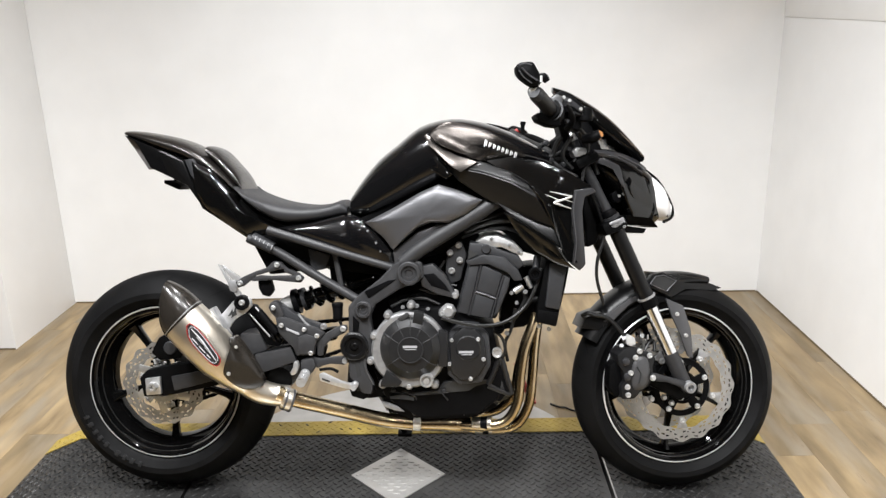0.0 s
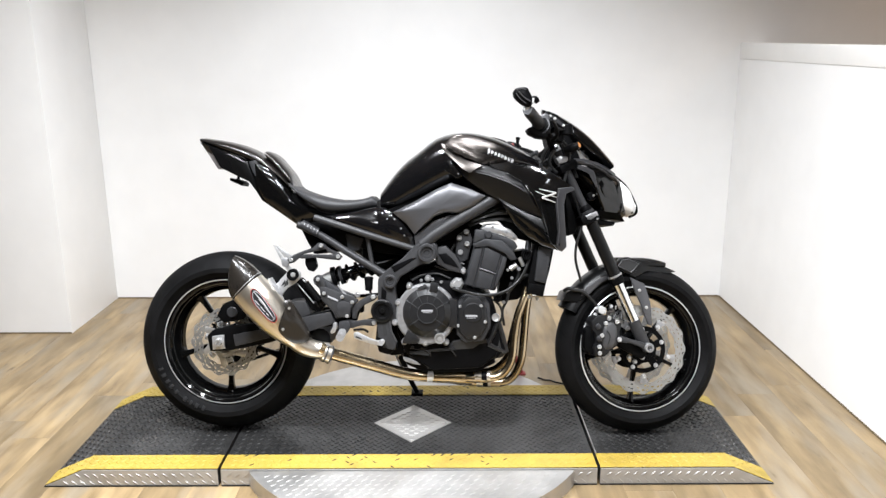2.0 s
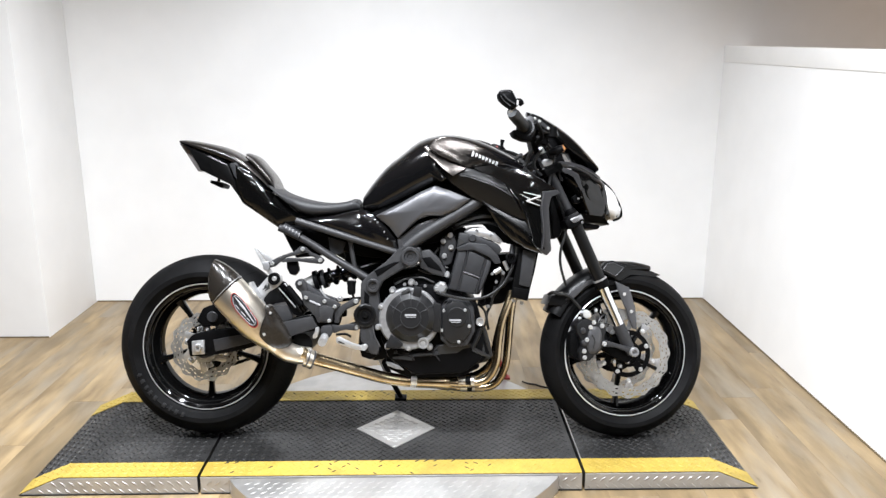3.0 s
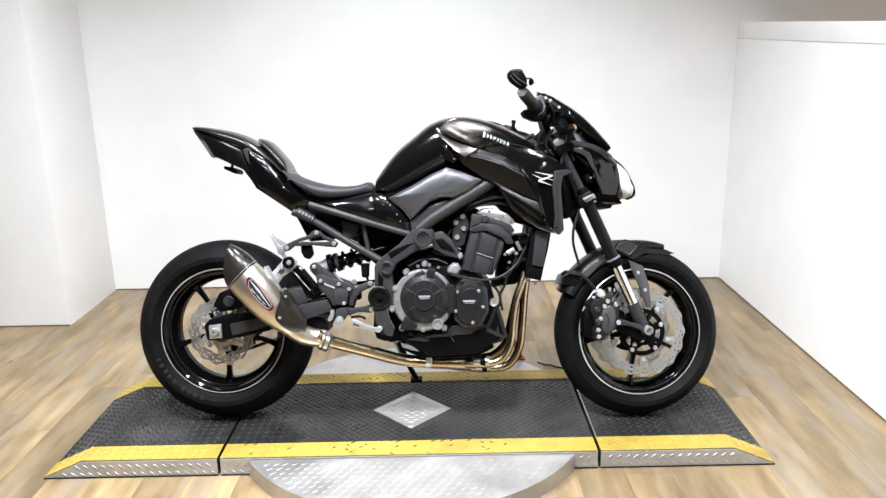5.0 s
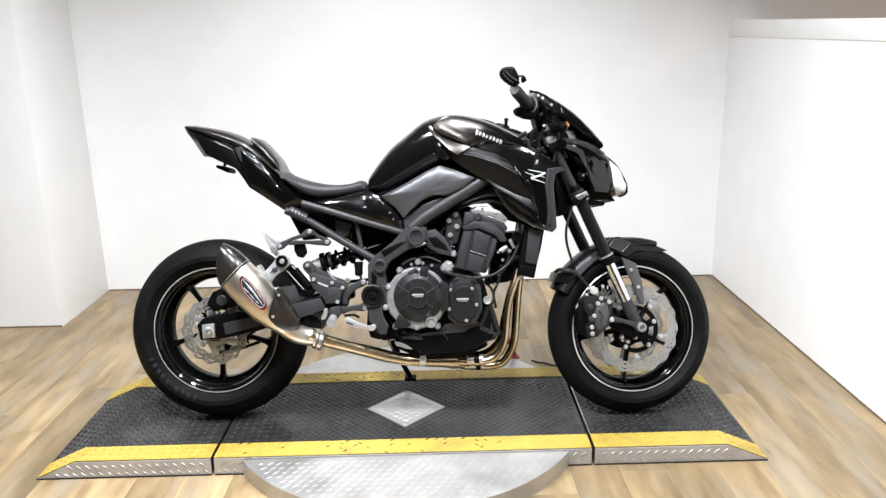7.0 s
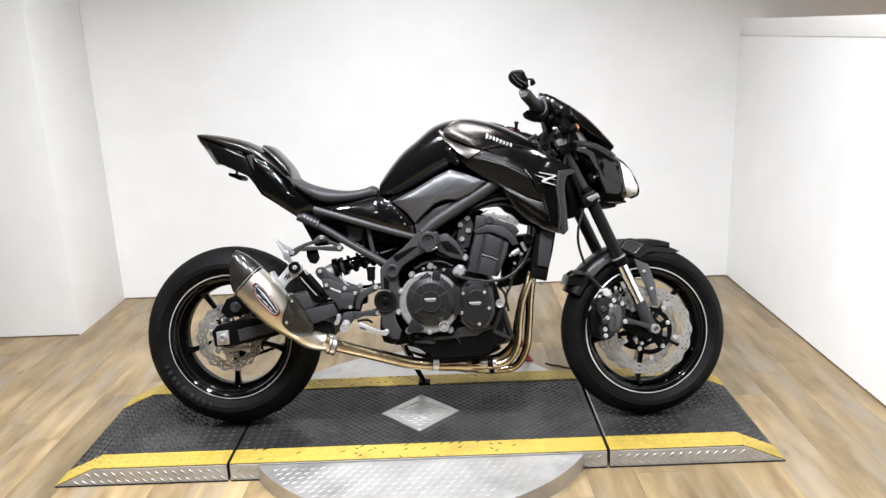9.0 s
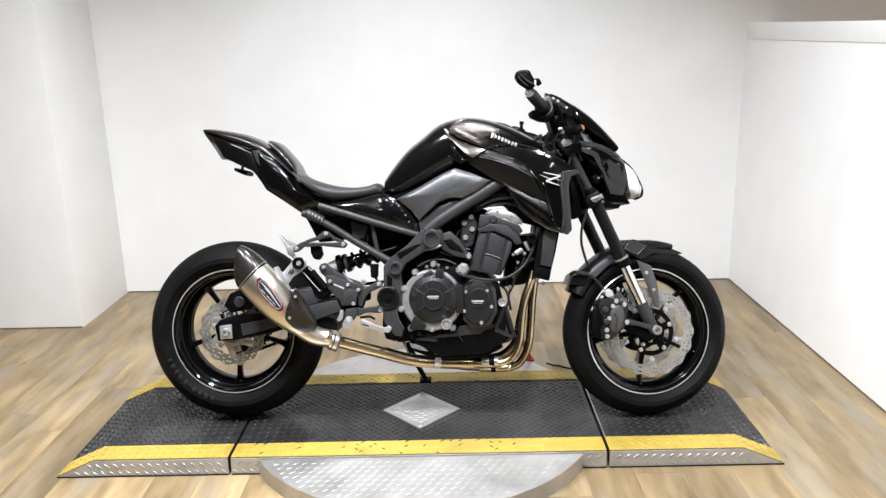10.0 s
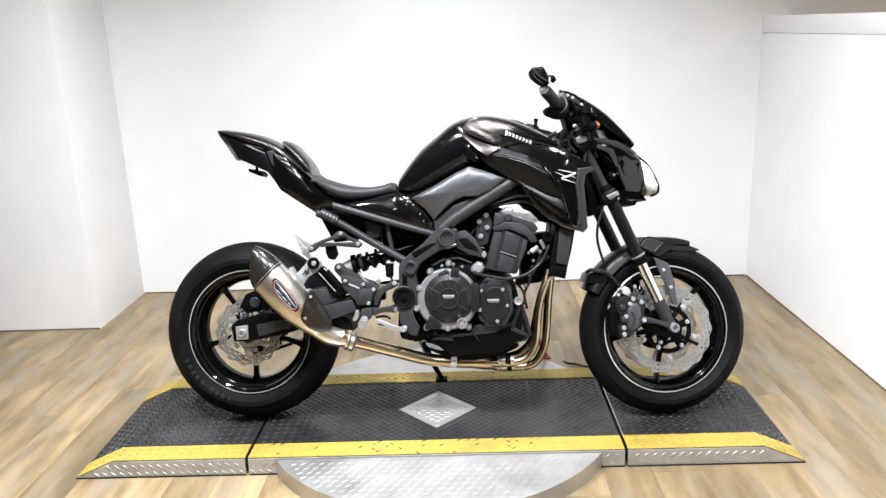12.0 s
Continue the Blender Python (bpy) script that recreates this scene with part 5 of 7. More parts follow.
part("tail_lamp", slab([(-0.816, 0.993), (-0.779, 0.976), (-0.738, 0.901), (-0.753, 0.899), (-0.792, 0.959)], -0.045, 0.045, 0.003), SMOKED, bike, "smoked tail lamp")
part("undertail_cover", slab([(-0.77, -0.06, 0.969), (-0.705, -0.07, 0.951), (-0.639, -0.085, 0.92), (-0.615, -0.095, 0.866), (-0.586, -0.095, 0.792), (-0.635, -0.08, 0.855), (-0.684, -0.07, 0.877), (-0.738, -0.06, 0.902)], -0.05, 0.05, 0.006), SHROUD, bike)
plate_lamp = part("plate_lamp", slab([(-0.713, 0.871), (-0.678, 0.862), (-0.666, 0.854), (-0.671, 0.842), (-0.714, 0.861)], -0.04, 0.04, 0.003), PLASTIC, bike, "small black plate lamp")
part("lamp_stem", tube([(-0.696, 0, 0.867), (-0.693, 0, 0.884)], 0.005, seg=8), PLASTIC, plate_lamp)

# -- shock absorber and linkage
ax = [(-0.358, -0.055, 0.529), (-0.243, -0.055, 0.562), (-0.127, -0.05, 0.594)]
shock = part("shock_absorber", tube(ax, 0.0205, seg=16, smooth=False), RIM, bike, "black coil-over rear shock")
coil = []
c0, c1 = Vector(ax[0]), Vector(ax[2])
way = (c1 - c0).normalized()
u = way.orthogonal().normalized()
w = way.cross(u)
for k in range(0, 5 * 14 + 1):
    a = 2 * math.pi * k / 14
    coil.append(c0 + (c1 - c0) * (0.10 + 0.66 * k / (5 * 14)) + 0.026 * (math.cos(a) * u + math.sin(a) * w))
part("spring", tube(coil, 0.0062, seg=8, smooth=False), PAINT, shock)
part("preload_ring", tube([c0 + way * 0.004, c0 + way * 0.018], 0.035, seg=24), ENGINE, shock)
part("clevis", tube([c0 - way * 0.050, c0 - way * 0.02, c0 + way * 0.006], [0.015, 0.020, 0.025], seg=16), BARE, shock, "bright clevis")
part("preload_ring", tube([c0 + way * 0.030, c0 + way * 0.040], 0.032, seg=24), GREY, shock)
boss("clevis_bolt", (-0.395, -0.1, 0.526), 0.016, 0.012, DARKSATIN, shock)
part("link_arm", slab([(-0.413, 0.515), (-0.385, 0.533), (-0.317, 0.49), (-0.271, 0.473), (-0.281, 0.454), (-0.339, 0.465), (-0.386, 0.487)], -0.10, -0.07, 0.004), GREY, shock)
res = part("brake_reservoir", lathe([(0, 0.018), (0.012, 0.018), (0.014, 0.014), (0.013, -0.016), (0.009, -0.02), (0, -0.02)], Matrix.Translation((-0.22, -0.13, 0.513)), 20), PLASTIC, bike, "black rear brake fluid reservoir")
part("reservoir_cap", lathe([(0, 0.026), (0.014, 0.026), (0.0155, 0.024), (0.0155, 0.016), (0, 0.016)], Matrix.Translation((-0.22, -0.13, 0.513)), 20), ENGINE, res)
part("reservoir_hose", tube([(-0.216, -0.13, 0.494), (-0.21, -0.13, 0.465), (-0.243, -0.14, 0.448), (-0.259, -0.14, 0.42)], 0.004, seg=8), CABLE, res)

# -- rider footrest and brake pedal
rest = part("footrest_bracket", slab([(-0.3825, 0.5051), (-0.3662, 0.5086), (-0.3144, 0.4895), (-0.2725, 0.4767), (-0.2504, 0.4629), (-0.2669, 0.4471), (-0.2759, 0.4336), (-0.279, 0.4052), (-0.3276, 0.4033), (-0.3359, 0.4232), (-0.3741, 0.4644)], -0.160, -0.142, 0.004), FRAME, bike, "dark grey footrest bracket")
part("hanger_arm", slab([(-0.4008, 0.5323), (-0.3943, 0.5439), (-0.3806, 0.5468), (-0.3684, 0.5356), (-0.359, 0.5121), (-0.3668, 0.4998), (-0.3816, 0.5037), (-0.3937, 0.5174)], -0.158, -0.145, 0.004), FRAME, rest)
# no opening: a dark sheet paints the shaded window on the plate
part("plate_window", slab([(-0.3705, 0.4743), (-0.336, 0.4616), (-0.3343, 0.4307), (-0.3561, 0.4544)], -0.1608, -0.155, 0.0), DARK_FILL, rest)
part("plate_face", slab([(-0.3219, 0.4532), (-0.303, 0.4628), (-0.2686, 0.4513), (-0.2764, 0.4342), (-0.2801, 0.409), (-0.3229, 0.4082)], -0.1655, -0.158, 0.0025), FRAME, rest)
part("bracket_label", slab([(-0.3529, 0.4791), (-0.3184, 0.4645), (-0.3186, 0.4584), (-0.3531, 0.4729)], -0.1622, -0.155, 0.0006), PRINT, rest, "worn light strip")
part("upper_link", slab([(-0.2727, 0.4429), (-0.2486, 0.4623), (-0.2096, 0.4828), (-0.1947, 0.4839), (-0.1899, 0.4727), (-0.1976, 0.4629), (-0.2353, 0.4461), (-0.2531, 0.4265), (-0.2587, 0.4019), (-0.2736, 0.402)], -0.156, -0.140, 0.004), FRAME, rest)
part("lower_link", slab([(-0.2862, 0.3985), (-0.2588, 0.3944), (-0.23, 0.399), (-0.2038, 0.4), (-0.1902, 0.3949), (-0.1892, 0.3837), (-0.2018, 0.3777), (-0.2367, 0.3805), (-0.2542, 0.377), (-0.2731, 0.3686), (-0.2866, 0.3786)], -0.157, -0.140, 0.004), FRAME, rest)
for q in [(-0.3649, -0.1665, 0.4865), (-0.3044, -0.1665, 0.4747), (-0.2707, -0.1665, 0.4577), (-0.2885, -0.1665, 0.4117), (-0.3848, -0.1665, 0.5327)]:
    bolt(rest, *q, 0.0062, ALLOY)
for q in [(-0.2018, -0.159, 0.4745), (-0.1986, -0.159, 0.3893)]:
    bolt(rest, *q, 0.0078, ALLOY)
part("pushrod", tube([(-0.3218, -0.15, 0.5134), (-0.3024, -0.15, 0.4884), (-0.284, -0.15, 0.4746)], 0.0035, seg=8), DULL, rest)
bolt(rest, *(-0.2549, -0.152, 0.48), 0.0088, DULL)
part("peg_mount", slab([(-0.3153, 0.3931), (-0.2829, 0.3989), (-0.2747, 0.3779), (-0.2889, 0.3558), (-0.3026, 0.351), (-0.3172, 0.3672)], -0.168, -0.140, 0.005), FRAME, rest)
peg = part("footpeg", tube([(-0.3029, -0.165, 0.3605), (-0.3023, -0.2, 0.3559), (-0.3015, -0.235, 0.3516)], [0.010, 0.012, 0.010], seg=14), DULL, rest, "aluminium footpeg")
for k in range(5):
    q = [(-0.3026, -0.175, 0.3595), (-0.3014, -0.232, 0.3523)]
    p = Vector(q[0]).lerp(Vector(q[1]), k / 4)
    part("peg_ridge", tube([p, p + Vector((0, -0.004, 0))], 0.0132, seg=14), ALLOY, peg)
part("footpeg_clamp", slab([(-0.3321, 0.3902), (-0.3221, 0.3925), (-0.32, 0.379), (-0.3279, 0.3581), (-0.3391, 0.3545), (-0.3427, 0.3632), (-0.3349, 0.3754)], -0.178, -0.158, 0.003), ALLOY, rest, "bright footpeg clamp")
pedal = part("brake_pedal", slab([(-0.2662, 0.3571), (-0.2549, 0.3619), (-0.2107, 0.3404), (-0.1848, 0.3327), (-0.1698, 0.3387), (-0.1612, 0.3324), (-0.1639, 0.3226), (-0.1801, 0.3166), (-0.1987, 0.3193), (-0.2295, 0.3283), (-0.2641, 0.3398)], -0.176, -0.164, 0.003), ALLOY, rest, "aluminium brake pedal")
# pedal hole shown by a dark sheet on its face
part("pedal_slot", slab([(-0.2579, 0.3482), (-0.237, 0.3406), (-0.2383, 0.3363), (-0.258, 0.3433)], -0.1768, -0.17, 0.0), DARK_FILL, pedal)
part("pedal_tip", tube([(-0.176, -0.172, 0.3268), (-0.171, -0.205, 0.3296)], 0.0085, seg=12), ALLOY, pedal)
part("pedal_spring", tube([(-0.269, -0.15, 0.3641), (-0.2376, -0.15, 0.3662), (-0.2191, -0.15, 0.3573)], 0.004, seg=8), ENGINE, pedal)
# -- silencer hanger and pillion bracket
hang = part("silencer_hanger", slab([(-0.5425, 0.5067), (-0.5213, 0.5187), (-0.4856, 0.558), (-0.4632, 0.5659), (-0.4427, 0.5561), (-0.4418, 0.5369), (-0.4603, 0.5193), (-0.4871, 0.5032), (-0.5115, 0.4719), (-0.5224, 0.4789)], -0.165, -0.155, 0.002), ALLOY, bike, "bright aluminium silencer hanger")
# hanger cut-outs painted as dark sheets, not cut through
part("hanger_window", slab([(-0.5074, 0.5104), (-0.4943, 0.5308), (-0.4912, 0.5171)], -0.1660, -0.16, 0.0), DARK_FILL, hang)
part("hanger_window", slab([(-0.4992, 0.5062), (-0.4859, 0.5348), (-0.4823, 0.5156)], -0.1660, -0.16, 0.0), DARK_FILL, hang)
boss("hanger_bolt", (-0.4671, -0.168, 0.5477), 0.0195, 0.010, PLASTIC, hang)
bolt(hang, *(-0.4658, -0.174, 0.5482), 0.008, ALLOY)
part("hanger_tongue", slab([(-0.5449, 0.5355), (-0.5352, 0.5395), (-0.5131, 0.5), (-0.4949, 0.4632), (-0.5032, 0.4606), (-0.5216, 0.4906)], -0.20, -0.165, 0.002), DULL, hang)
for line in ([(-0.545, 0.644), (-0.539, 0.642), (-0.495, 0.58), (-0.48, 0.56), (-0.496, 0.557), (-0.514, 0.584)], [(-0.536, 0.641), (-0.529, 0.641), (-0.468, 0.597), (-0.476, 0.582), (-0.499, 0.594)]):
    part("hanger_blade", slab(line, -0.12, -0.112, 0.001), ALLOY, hang)
pill = part("pillion_bracket", slab([(-0.498, 0.5954), (-0.4745, 0.6103), (-0.4426, 0.6237), (-0.4108, 0.6337), (-0.3907, 0.6507), (-0.3698, 0.6476), (-0.3604, 0.6309), (-0.3864, 0.6264), (-0.4393, 0.6126), (-0.4716, 0.5867), (-0.4893, 0.58)], -0.126, -0.108, 0.004), FRAME, bike, "grey cast pillion bracket")
part("lower_strut", slab([(-0.4621, 0.6018), (-0.4323, 0.6132), (-0.3973, 0.6114), (-0.3413, 0.612), (-0.3243, 0.618), (-0.3092, 0.6054), (-0.3193, 0.5924), (-0.3557, 0.5956), (-0.3976, 0.601), (-0.4468, 0.5975)], -0.126, -0.110, 0.004), FRAME, pill)
part("web", slab([(-0.3712, 0.6463), (-0.3534, 0.6308), (-0.3202, 0.6166), (-0.326, 0.6056), (-0.3621, 0.6213)], -0.124, -0.110, 0.003), FRAME, pill)
for q in [(-0.3809, -0.13, 0.6417), (-0.3231, -0.13, 0.6058), (-0.4822, -0.13, 0.5941)]:
    bolt(pill, *q, 0.0072, ALLOY)
part("rubber_stop", slab([(-0.4393, 0.6045), (-0.4039, 0.604), (-0.3962, 0.5703), (-0.4094, 0.5523), (-0.4291, 0.5582), (-0.4385, 0.5779)], -0.112, -0.088, 0.006), PLASTIC, pill, "black rubber stop")
part("blade_mount", slab([(-0.5186, 0.598), (-0.4974, 0.6019), (-0.4894, 0.5866), (-0.4948, 0.5672), (-0.5123, 0.5729)], -0.126, -0.112, 0.003), DULL, pill)
part("hanger_strut", slab([(-0.471, 0.538), (-0.444, 0.533), (-0.371, 0.44), (-0.383, 0.421), (-0.414, 0.426), (-0.457, 0.495)], -0.13, -0.10, 0.005), PLASTIC, bike, "black strut under the bracket")
for line in ([(-0.459, -0.137, 0.515), (-0.404, -0.137, 0.451)], [(-0.441, -0.137, 0.53), (-0.38, -0.137, 0.464)]):
    part("strut_edge", tube(line, 0.0022, seg=6), DULL, bike)
part("master_cylinder", tube([(-0.431, -0.14, 0.519), (-0.384, -0.14, 0.461)], 0.011, seg=12), ENGINE, bike)
part("cylinder_boot", tube([(-0.403, -0.12, 0.444), (-0.36, -0.12, 0.466)], [0.014, 0.020], seg=14), PLASTIC, bike)
for k in range(4):
    q = [(-0.403, -0.12, 0.444), (-0.36, -0.12, 0.466)]
    p, r = Vector(q[0]), Vector(q[1])
    part("boot_ring", tube([p.lerp(r, 0.15 + 0.22 * k), p.lerp(r, 0.24 + 0.22 * k)], 0.021, seg=14), SHROUD, bike)

# -- engine details
part("cylinder_block", slab([(0.1314, 0.6427), (0.1834, 0.6493), (0.2449, 0.6179), (0.237, 0.5739), (0.2027, 0.4943), (0.0962, 0.5129), (0.1144, 0.5754)], -0.148, 0.19, 0.008), GREY, engine, "dark grey ribbed cylinder block")
for pts in ([(0.1349, 0.6369), (0.162, 0.6402), (0.1464, 0.5757), (0.1296, 0.5098), (0.1025, 0.5175), (0.1181, 0.5761)], [(0.1682, 0.6401), (0.2208, 0.6163), (0.2029, 0.5554), (0.1513, 0.5732)], [(0.1494, 0.5677), (0.201, 0.5487), (0.1863, 0.4993), (0.1333, 0.5086)], [(0.2263, 0.6113), (0.2416, 0.6038), (0.2339, 0.5746), (0.2087, 0.5138), (0.195, 0.5029), (0.2065, 0.5475)]):
    part("cylinder_panel", slab(pts, -0.160, -0.14, 0.005), GREY, engine)
part("cylinder_band", tube([(0.1501, -0.161, 0.5702), (0.1759, -0.161, 0.562), (0.2022, -0.161, 0.5519)], 0.003, seg=8), SATIN, engine)
for line in ([(0.165, -0.161, 0.639), (0.1489, -0.161, 0.5733), (0.1314, -0.161, 0.5087)], [(0.2238, -0.161, 0.6126), (0.2041, -0.161, 0.5506), (0.1899, -0.161, 0.4994)]):
    part("cylinder_rib", tube(line, 0.0024, seg=8), DARKSATIN, engine)
part("head_flange", slab([(0.1251, 0.6494), (0.1708, 0.667), (0.2259, 0.6602), (0.2612, 0.6276), (0.2732, 0.6), (0.2511, 0.5967), (0.2347, 0.6188), (0.1828, 0.6426), (0.1336, 0.6384)], -0.166, -0.13, 0.004), GREY, engine)
part("cylinder_head", slab([(0.1357, 0.6977), (0.1713, 0.6936), (0.2081, 0.6809), (0.2632, 0.6619), (0.2766, 0.6411), (0.2629, 0.6266), (0.2262, 0.6551), (0.1709, 0.662), (0.1289, 0.6491)], -0.158, 0.19, 0.005), GREY, engine, "dark grey cylinder head")
part("head_cover", slab([(0.1506, 0.6987), (0.1748, 0.7117), (0.2087, 0.7137), (0.2517, 0.6973), (0.2762, 0.6726), (0.2736, 0.6592), (0.2453, 0.6705), (0.2177, 0.6843), (0.1991, 0.6809), (0.1715, 0.6923)], -0.150, 0.19, 0.006), ALLOY, engine, "bare aluminium cylinder head cover")
# shade of the gap beside the head, as a dark sheet
part("head_gap", slab([(0.133, 0.6808), (0.1586, 0.667), (0.1326, 0.6552)], -0.1605, -0.15, 0.0), DARK_FILL, engine)
part("cam_end_cap", lathe([(0, 0.006), (0.010, 0.006), (0.013, 0)], round_y(*(0.1785, -0.158, 0.6801)), 20), GREY, engine)
for q in [(0.1932, -0.152, 0.7066), (0.2392, -0.152, 0.6889), (0.2637, -0.152, 0.6703)]:
    bolt(engine, *q, 0.004, DULL)
body_throttle = part("throttle_body", slab([(0.076, 0.679), (0.114, 0.701), (0.128, 0.663), (0.111, 0.595), (0.085, 0.585), (0.07, 0.619)], -0.12, 0.12, 0.006), FRAME, engine, "dark throttle bodies with bright bolts")
for q in [(0.1066, -0.124, 0.6885), (0.0832, -0.124, 0.6685), (0.1092, -0.124, 0.6484), (0.087, -0.124, 0.6208), (0.0956, -0.124, 0.5631)]:
    bolt(body_throttle, *q, 0.0085, ALLOY)
for q, r in zip([(0.097, -0.162, 0.561), (0.078, -0.165, 0.52)], (0.010, 0.021)):
    part("drain_plug", lathe([(0, 0.012), (0.6 * r, 0.012), (0.8 * r, 0.008), (r, 0), (r, -0.01)], round_y(*q), 7), ALLOY, engine)
for q in [(-0.1181, -0.176, 0.4581), (-0.1285, -0.176, 0.392), (-0.0976, -0.176, 0.329), (-0.0278, -0.176, 0.3251), (0.0402, -0.176, 0.3274), (0.0648, -0.176, 0.4571), (0.0577, -0.176, 0.3898), (-0.0814, -0.176, 0.5114), (-0.02, -0.176, 0.5374), (0.0632, -0.176, 0.5169)]:
    bolt(engine, *q, 0.0068, ALLOY)
    part("bolt_lug", lathe([(0, 0.004), (0.009, 0.004), (0.0105, 0.001), (0.0105, -0.03)], round_y(q[0], q[1] + 0.004, q[2]), 16), DULL, engine)
for q in [(0.155, -0.187, 0.45), (0.169, -0.187, 0.398), (0.135, -0.187, 0.347), (0.087, -0.18, 0.447), (0.08, -0.18, 0.384)]:
    bolt(engine, *q, 0.0055, ALLOY)
part("oil_cap", lathe([(0, 0.010), (0.008, 0.010), (0.009, 0.004), (0.012, 0.004), (0.013, 0.012), (0.0165, 0.012), (0.018, 0.008), (0.018, -0.01)], round_y(*(0.0197, -0.185, 0.3438)), 28), ALLOY, engine, "ribbed bright oil filler cap")
c = (-0.0204, -0.18, 0.4268)
for a in (28, 62, 90, 118, 150, 215, 325):
    d = Vector((math.cos(radians(a)), 0, math.sin(radians(a))))
    part("cover_rib", tube([Vector(c) + d * 0.034 + Vector((0, -0.021, 0)), Vector(c) + d * 0.058 + Vector((0, -0.0195, 0)), Vector(c) + d * 0.076 + Vector((0, -0.007, 0)), Vector(c) + d * 0.083 + Vector((0, 0.004, 0))], 0.0017, seg=8), SEAT, engine)
arc = [(Vector(c) + Vector((0.0595 * math.cos(radians(a)), -0.0195, 0.0595 * math.sin(radians(a))))) for a in range(20, 165, 9)]
part("cover_arc", tube(arc, 0.0018, seg=8, smooth=False), SEAT, engine)
part("cover_ring", lathe([(0.031, 0.0255), (0.0315, 0.0272), (0.0335, 0.0272), (0.034, 0.022)], round_y(*c), 48), SEAT, engine)
part("guard_foot", slab([(-0.0859, 0.3708), (-0.0616, 0.3541), (-0.0447, 0.338), (-0.056, 0.3246), (-0.1039, 0.3252), (-0.1012, 0.3386)], -0.186, -0.165, 0.004), COVER, engine)
part("guard_foot", slab([(-0.0097, 0.5263), (0.0158, 0.5211), (0.0105, 0.4884), (-0.0164, 0.4912)], -0.192, -0.165, 0.004), COVER, engine)
part("guard_foot", slab([(0.0519, 0.4758), (0.0774, 0.4682), (0.0762, 0.3781), (0.0505, 0.3784)], -0.186, -0.165, 0.004), COVER, engine)
# near-black patch across the bright clutch rim
part("rim_highlight", slab([(-0.0546, 0.5055), (-0.0298, 0.5198), (-0.0214, 0.5136), (-0.0425, 0.4968)], -0.187, -0.17, 0.002), DARK_FILL, engine)
for (x, y, z), half, h in (((-0.0207, -0.207, 0.4361), 0.0185, 0.0030), ((-0.0196, -0.207, 0.4294), 0.0150, 0.0009), ((0.1238, -0.19, 0.4178), 0.0195, 0.0030), ((0.1244, -0.19, 0.4111), 0.0150, 0.0009)):
    part("print_bar", box(x - half, x + half, y - 0.0006, y + 0.0006, z - h, z + h), PRINT, engine)
part("cover_step", lathe([(0, 0.004), (0.030, 0.004), (0.034, 0)], round_y(*(0.129, -0.184, 0.427)), 32), COVER, engine)
part("side_plug", lathe([(0, 0.006), (0.008, 0.006), (0.010, 0.010), (0.013, 0.010), (0.014, 0)], round_y(*(0.205, -0.15, 0.408)), 18), ALLOY, engine)
boss("side_plug", (0.211, -0.15, 0.473), 0.014, 0.012, ENGINE, engine)
part("front_cover", slab([(0.185, 0.383), (0.222, 0.376), (0.243, 0.306), (0.21, 0.269), (0.183, 0.298)], -0.14, 0.1, 0.005), ENGINE, engine)
# dark sheet in place of the shaded hollow in the cover
part("cover_recess", slab([(0.192, 0.362), (0.214, 0.35), (0.224, 0.306), (0.198, 0.316)], -0.1425, -0.13, 0.002), DARK_FILL, engine)
part("belly_guard", slab([(-0.1058, -0.135, 0.2962), (-0.0419, -0.15, 0.3068), (-0.0063, -0.152, 0.3042), (0.0487, -0.152, 0.3111), (0.0627, -0.152, 0.3308), (0.1113, -0.152, 0.3389), (0.1799, -0.148, 0.3363), (0.1898, -0.14, 0.3075), (0.2429, -0.125, 0.2881), (0.2304, -0.12, 0.271), (0.1672, -0.12, 0.2566), (0.1099, -0.1, 0.2154), (0.0336, -0.1, 0.2226), (-0.023, -0.11, 0.2442), (-0.0791, -0.12, 0.2656)], -0.14, 0.12, 0.006), COVER, engine, "black moulded belly guard")
# the channel is painted: a dark sheet for its shade
part("guard_channel", slab([(-0.0824, 0.2931), (-0.0399, 0.2964), (-0.0176, 0.2899), (-0.0178, 0.28), (-0.0476, 0.2841), (-0.08, 0.2857)], -0.1535, -0.13, 0.0), DARK_FILL, engine)
part("guard_ridge", tube([(-0.0418, -0.152, 0.3059), (-0.0141, -0.15, 0.289), (-0.0131, -0.118, 0.2481)], 0.0022, seg=8), SEAT, engine)
part("guard_ridge", tube([(0.05, -0.154, 0.3101), (0.067, -0.15, 0.2881), (0.0913, -0.12, 0.2486)], 0.0022, seg=8), SEAT, engine)
part("guard_ridge", tube([(0.0664, -0.154, 0.3286), (0.1113, -0.154, 0.3361), (0.1773, -0.15, 0.3335)], 0.0018, seg=8), SEAT, engine)
for line in ([(0.2055, -0.145, 0.3889), (0.2167, -0.145, 0.3888), (0.2301, -0.14, 0.3432), (0.2427, -0.13, 0.2915)], [(0.2079, -0.145, 0.3851), (0.1963, -0.145, 0.3518), (0.181, -0.145, 0.3209)], [(0.181, -0.145, 0.3184), (0.211, -0.14, 0.3035), (0.2402, -0.13, 0.2902)]):
    part("guard_strut", tube(line, 0.0075, seg=10, smooth=False), COVER, engine)
part("engine_bracket", slab([(-0.084, 0.544), (0.002, 0.565), (0.095, 0.559), (0.117, 0.524), (0.094, 0.491), (0, 0.523), (-0.075, 0.51)], -0.13, 0.1, 0.005), ENGINE, engine)
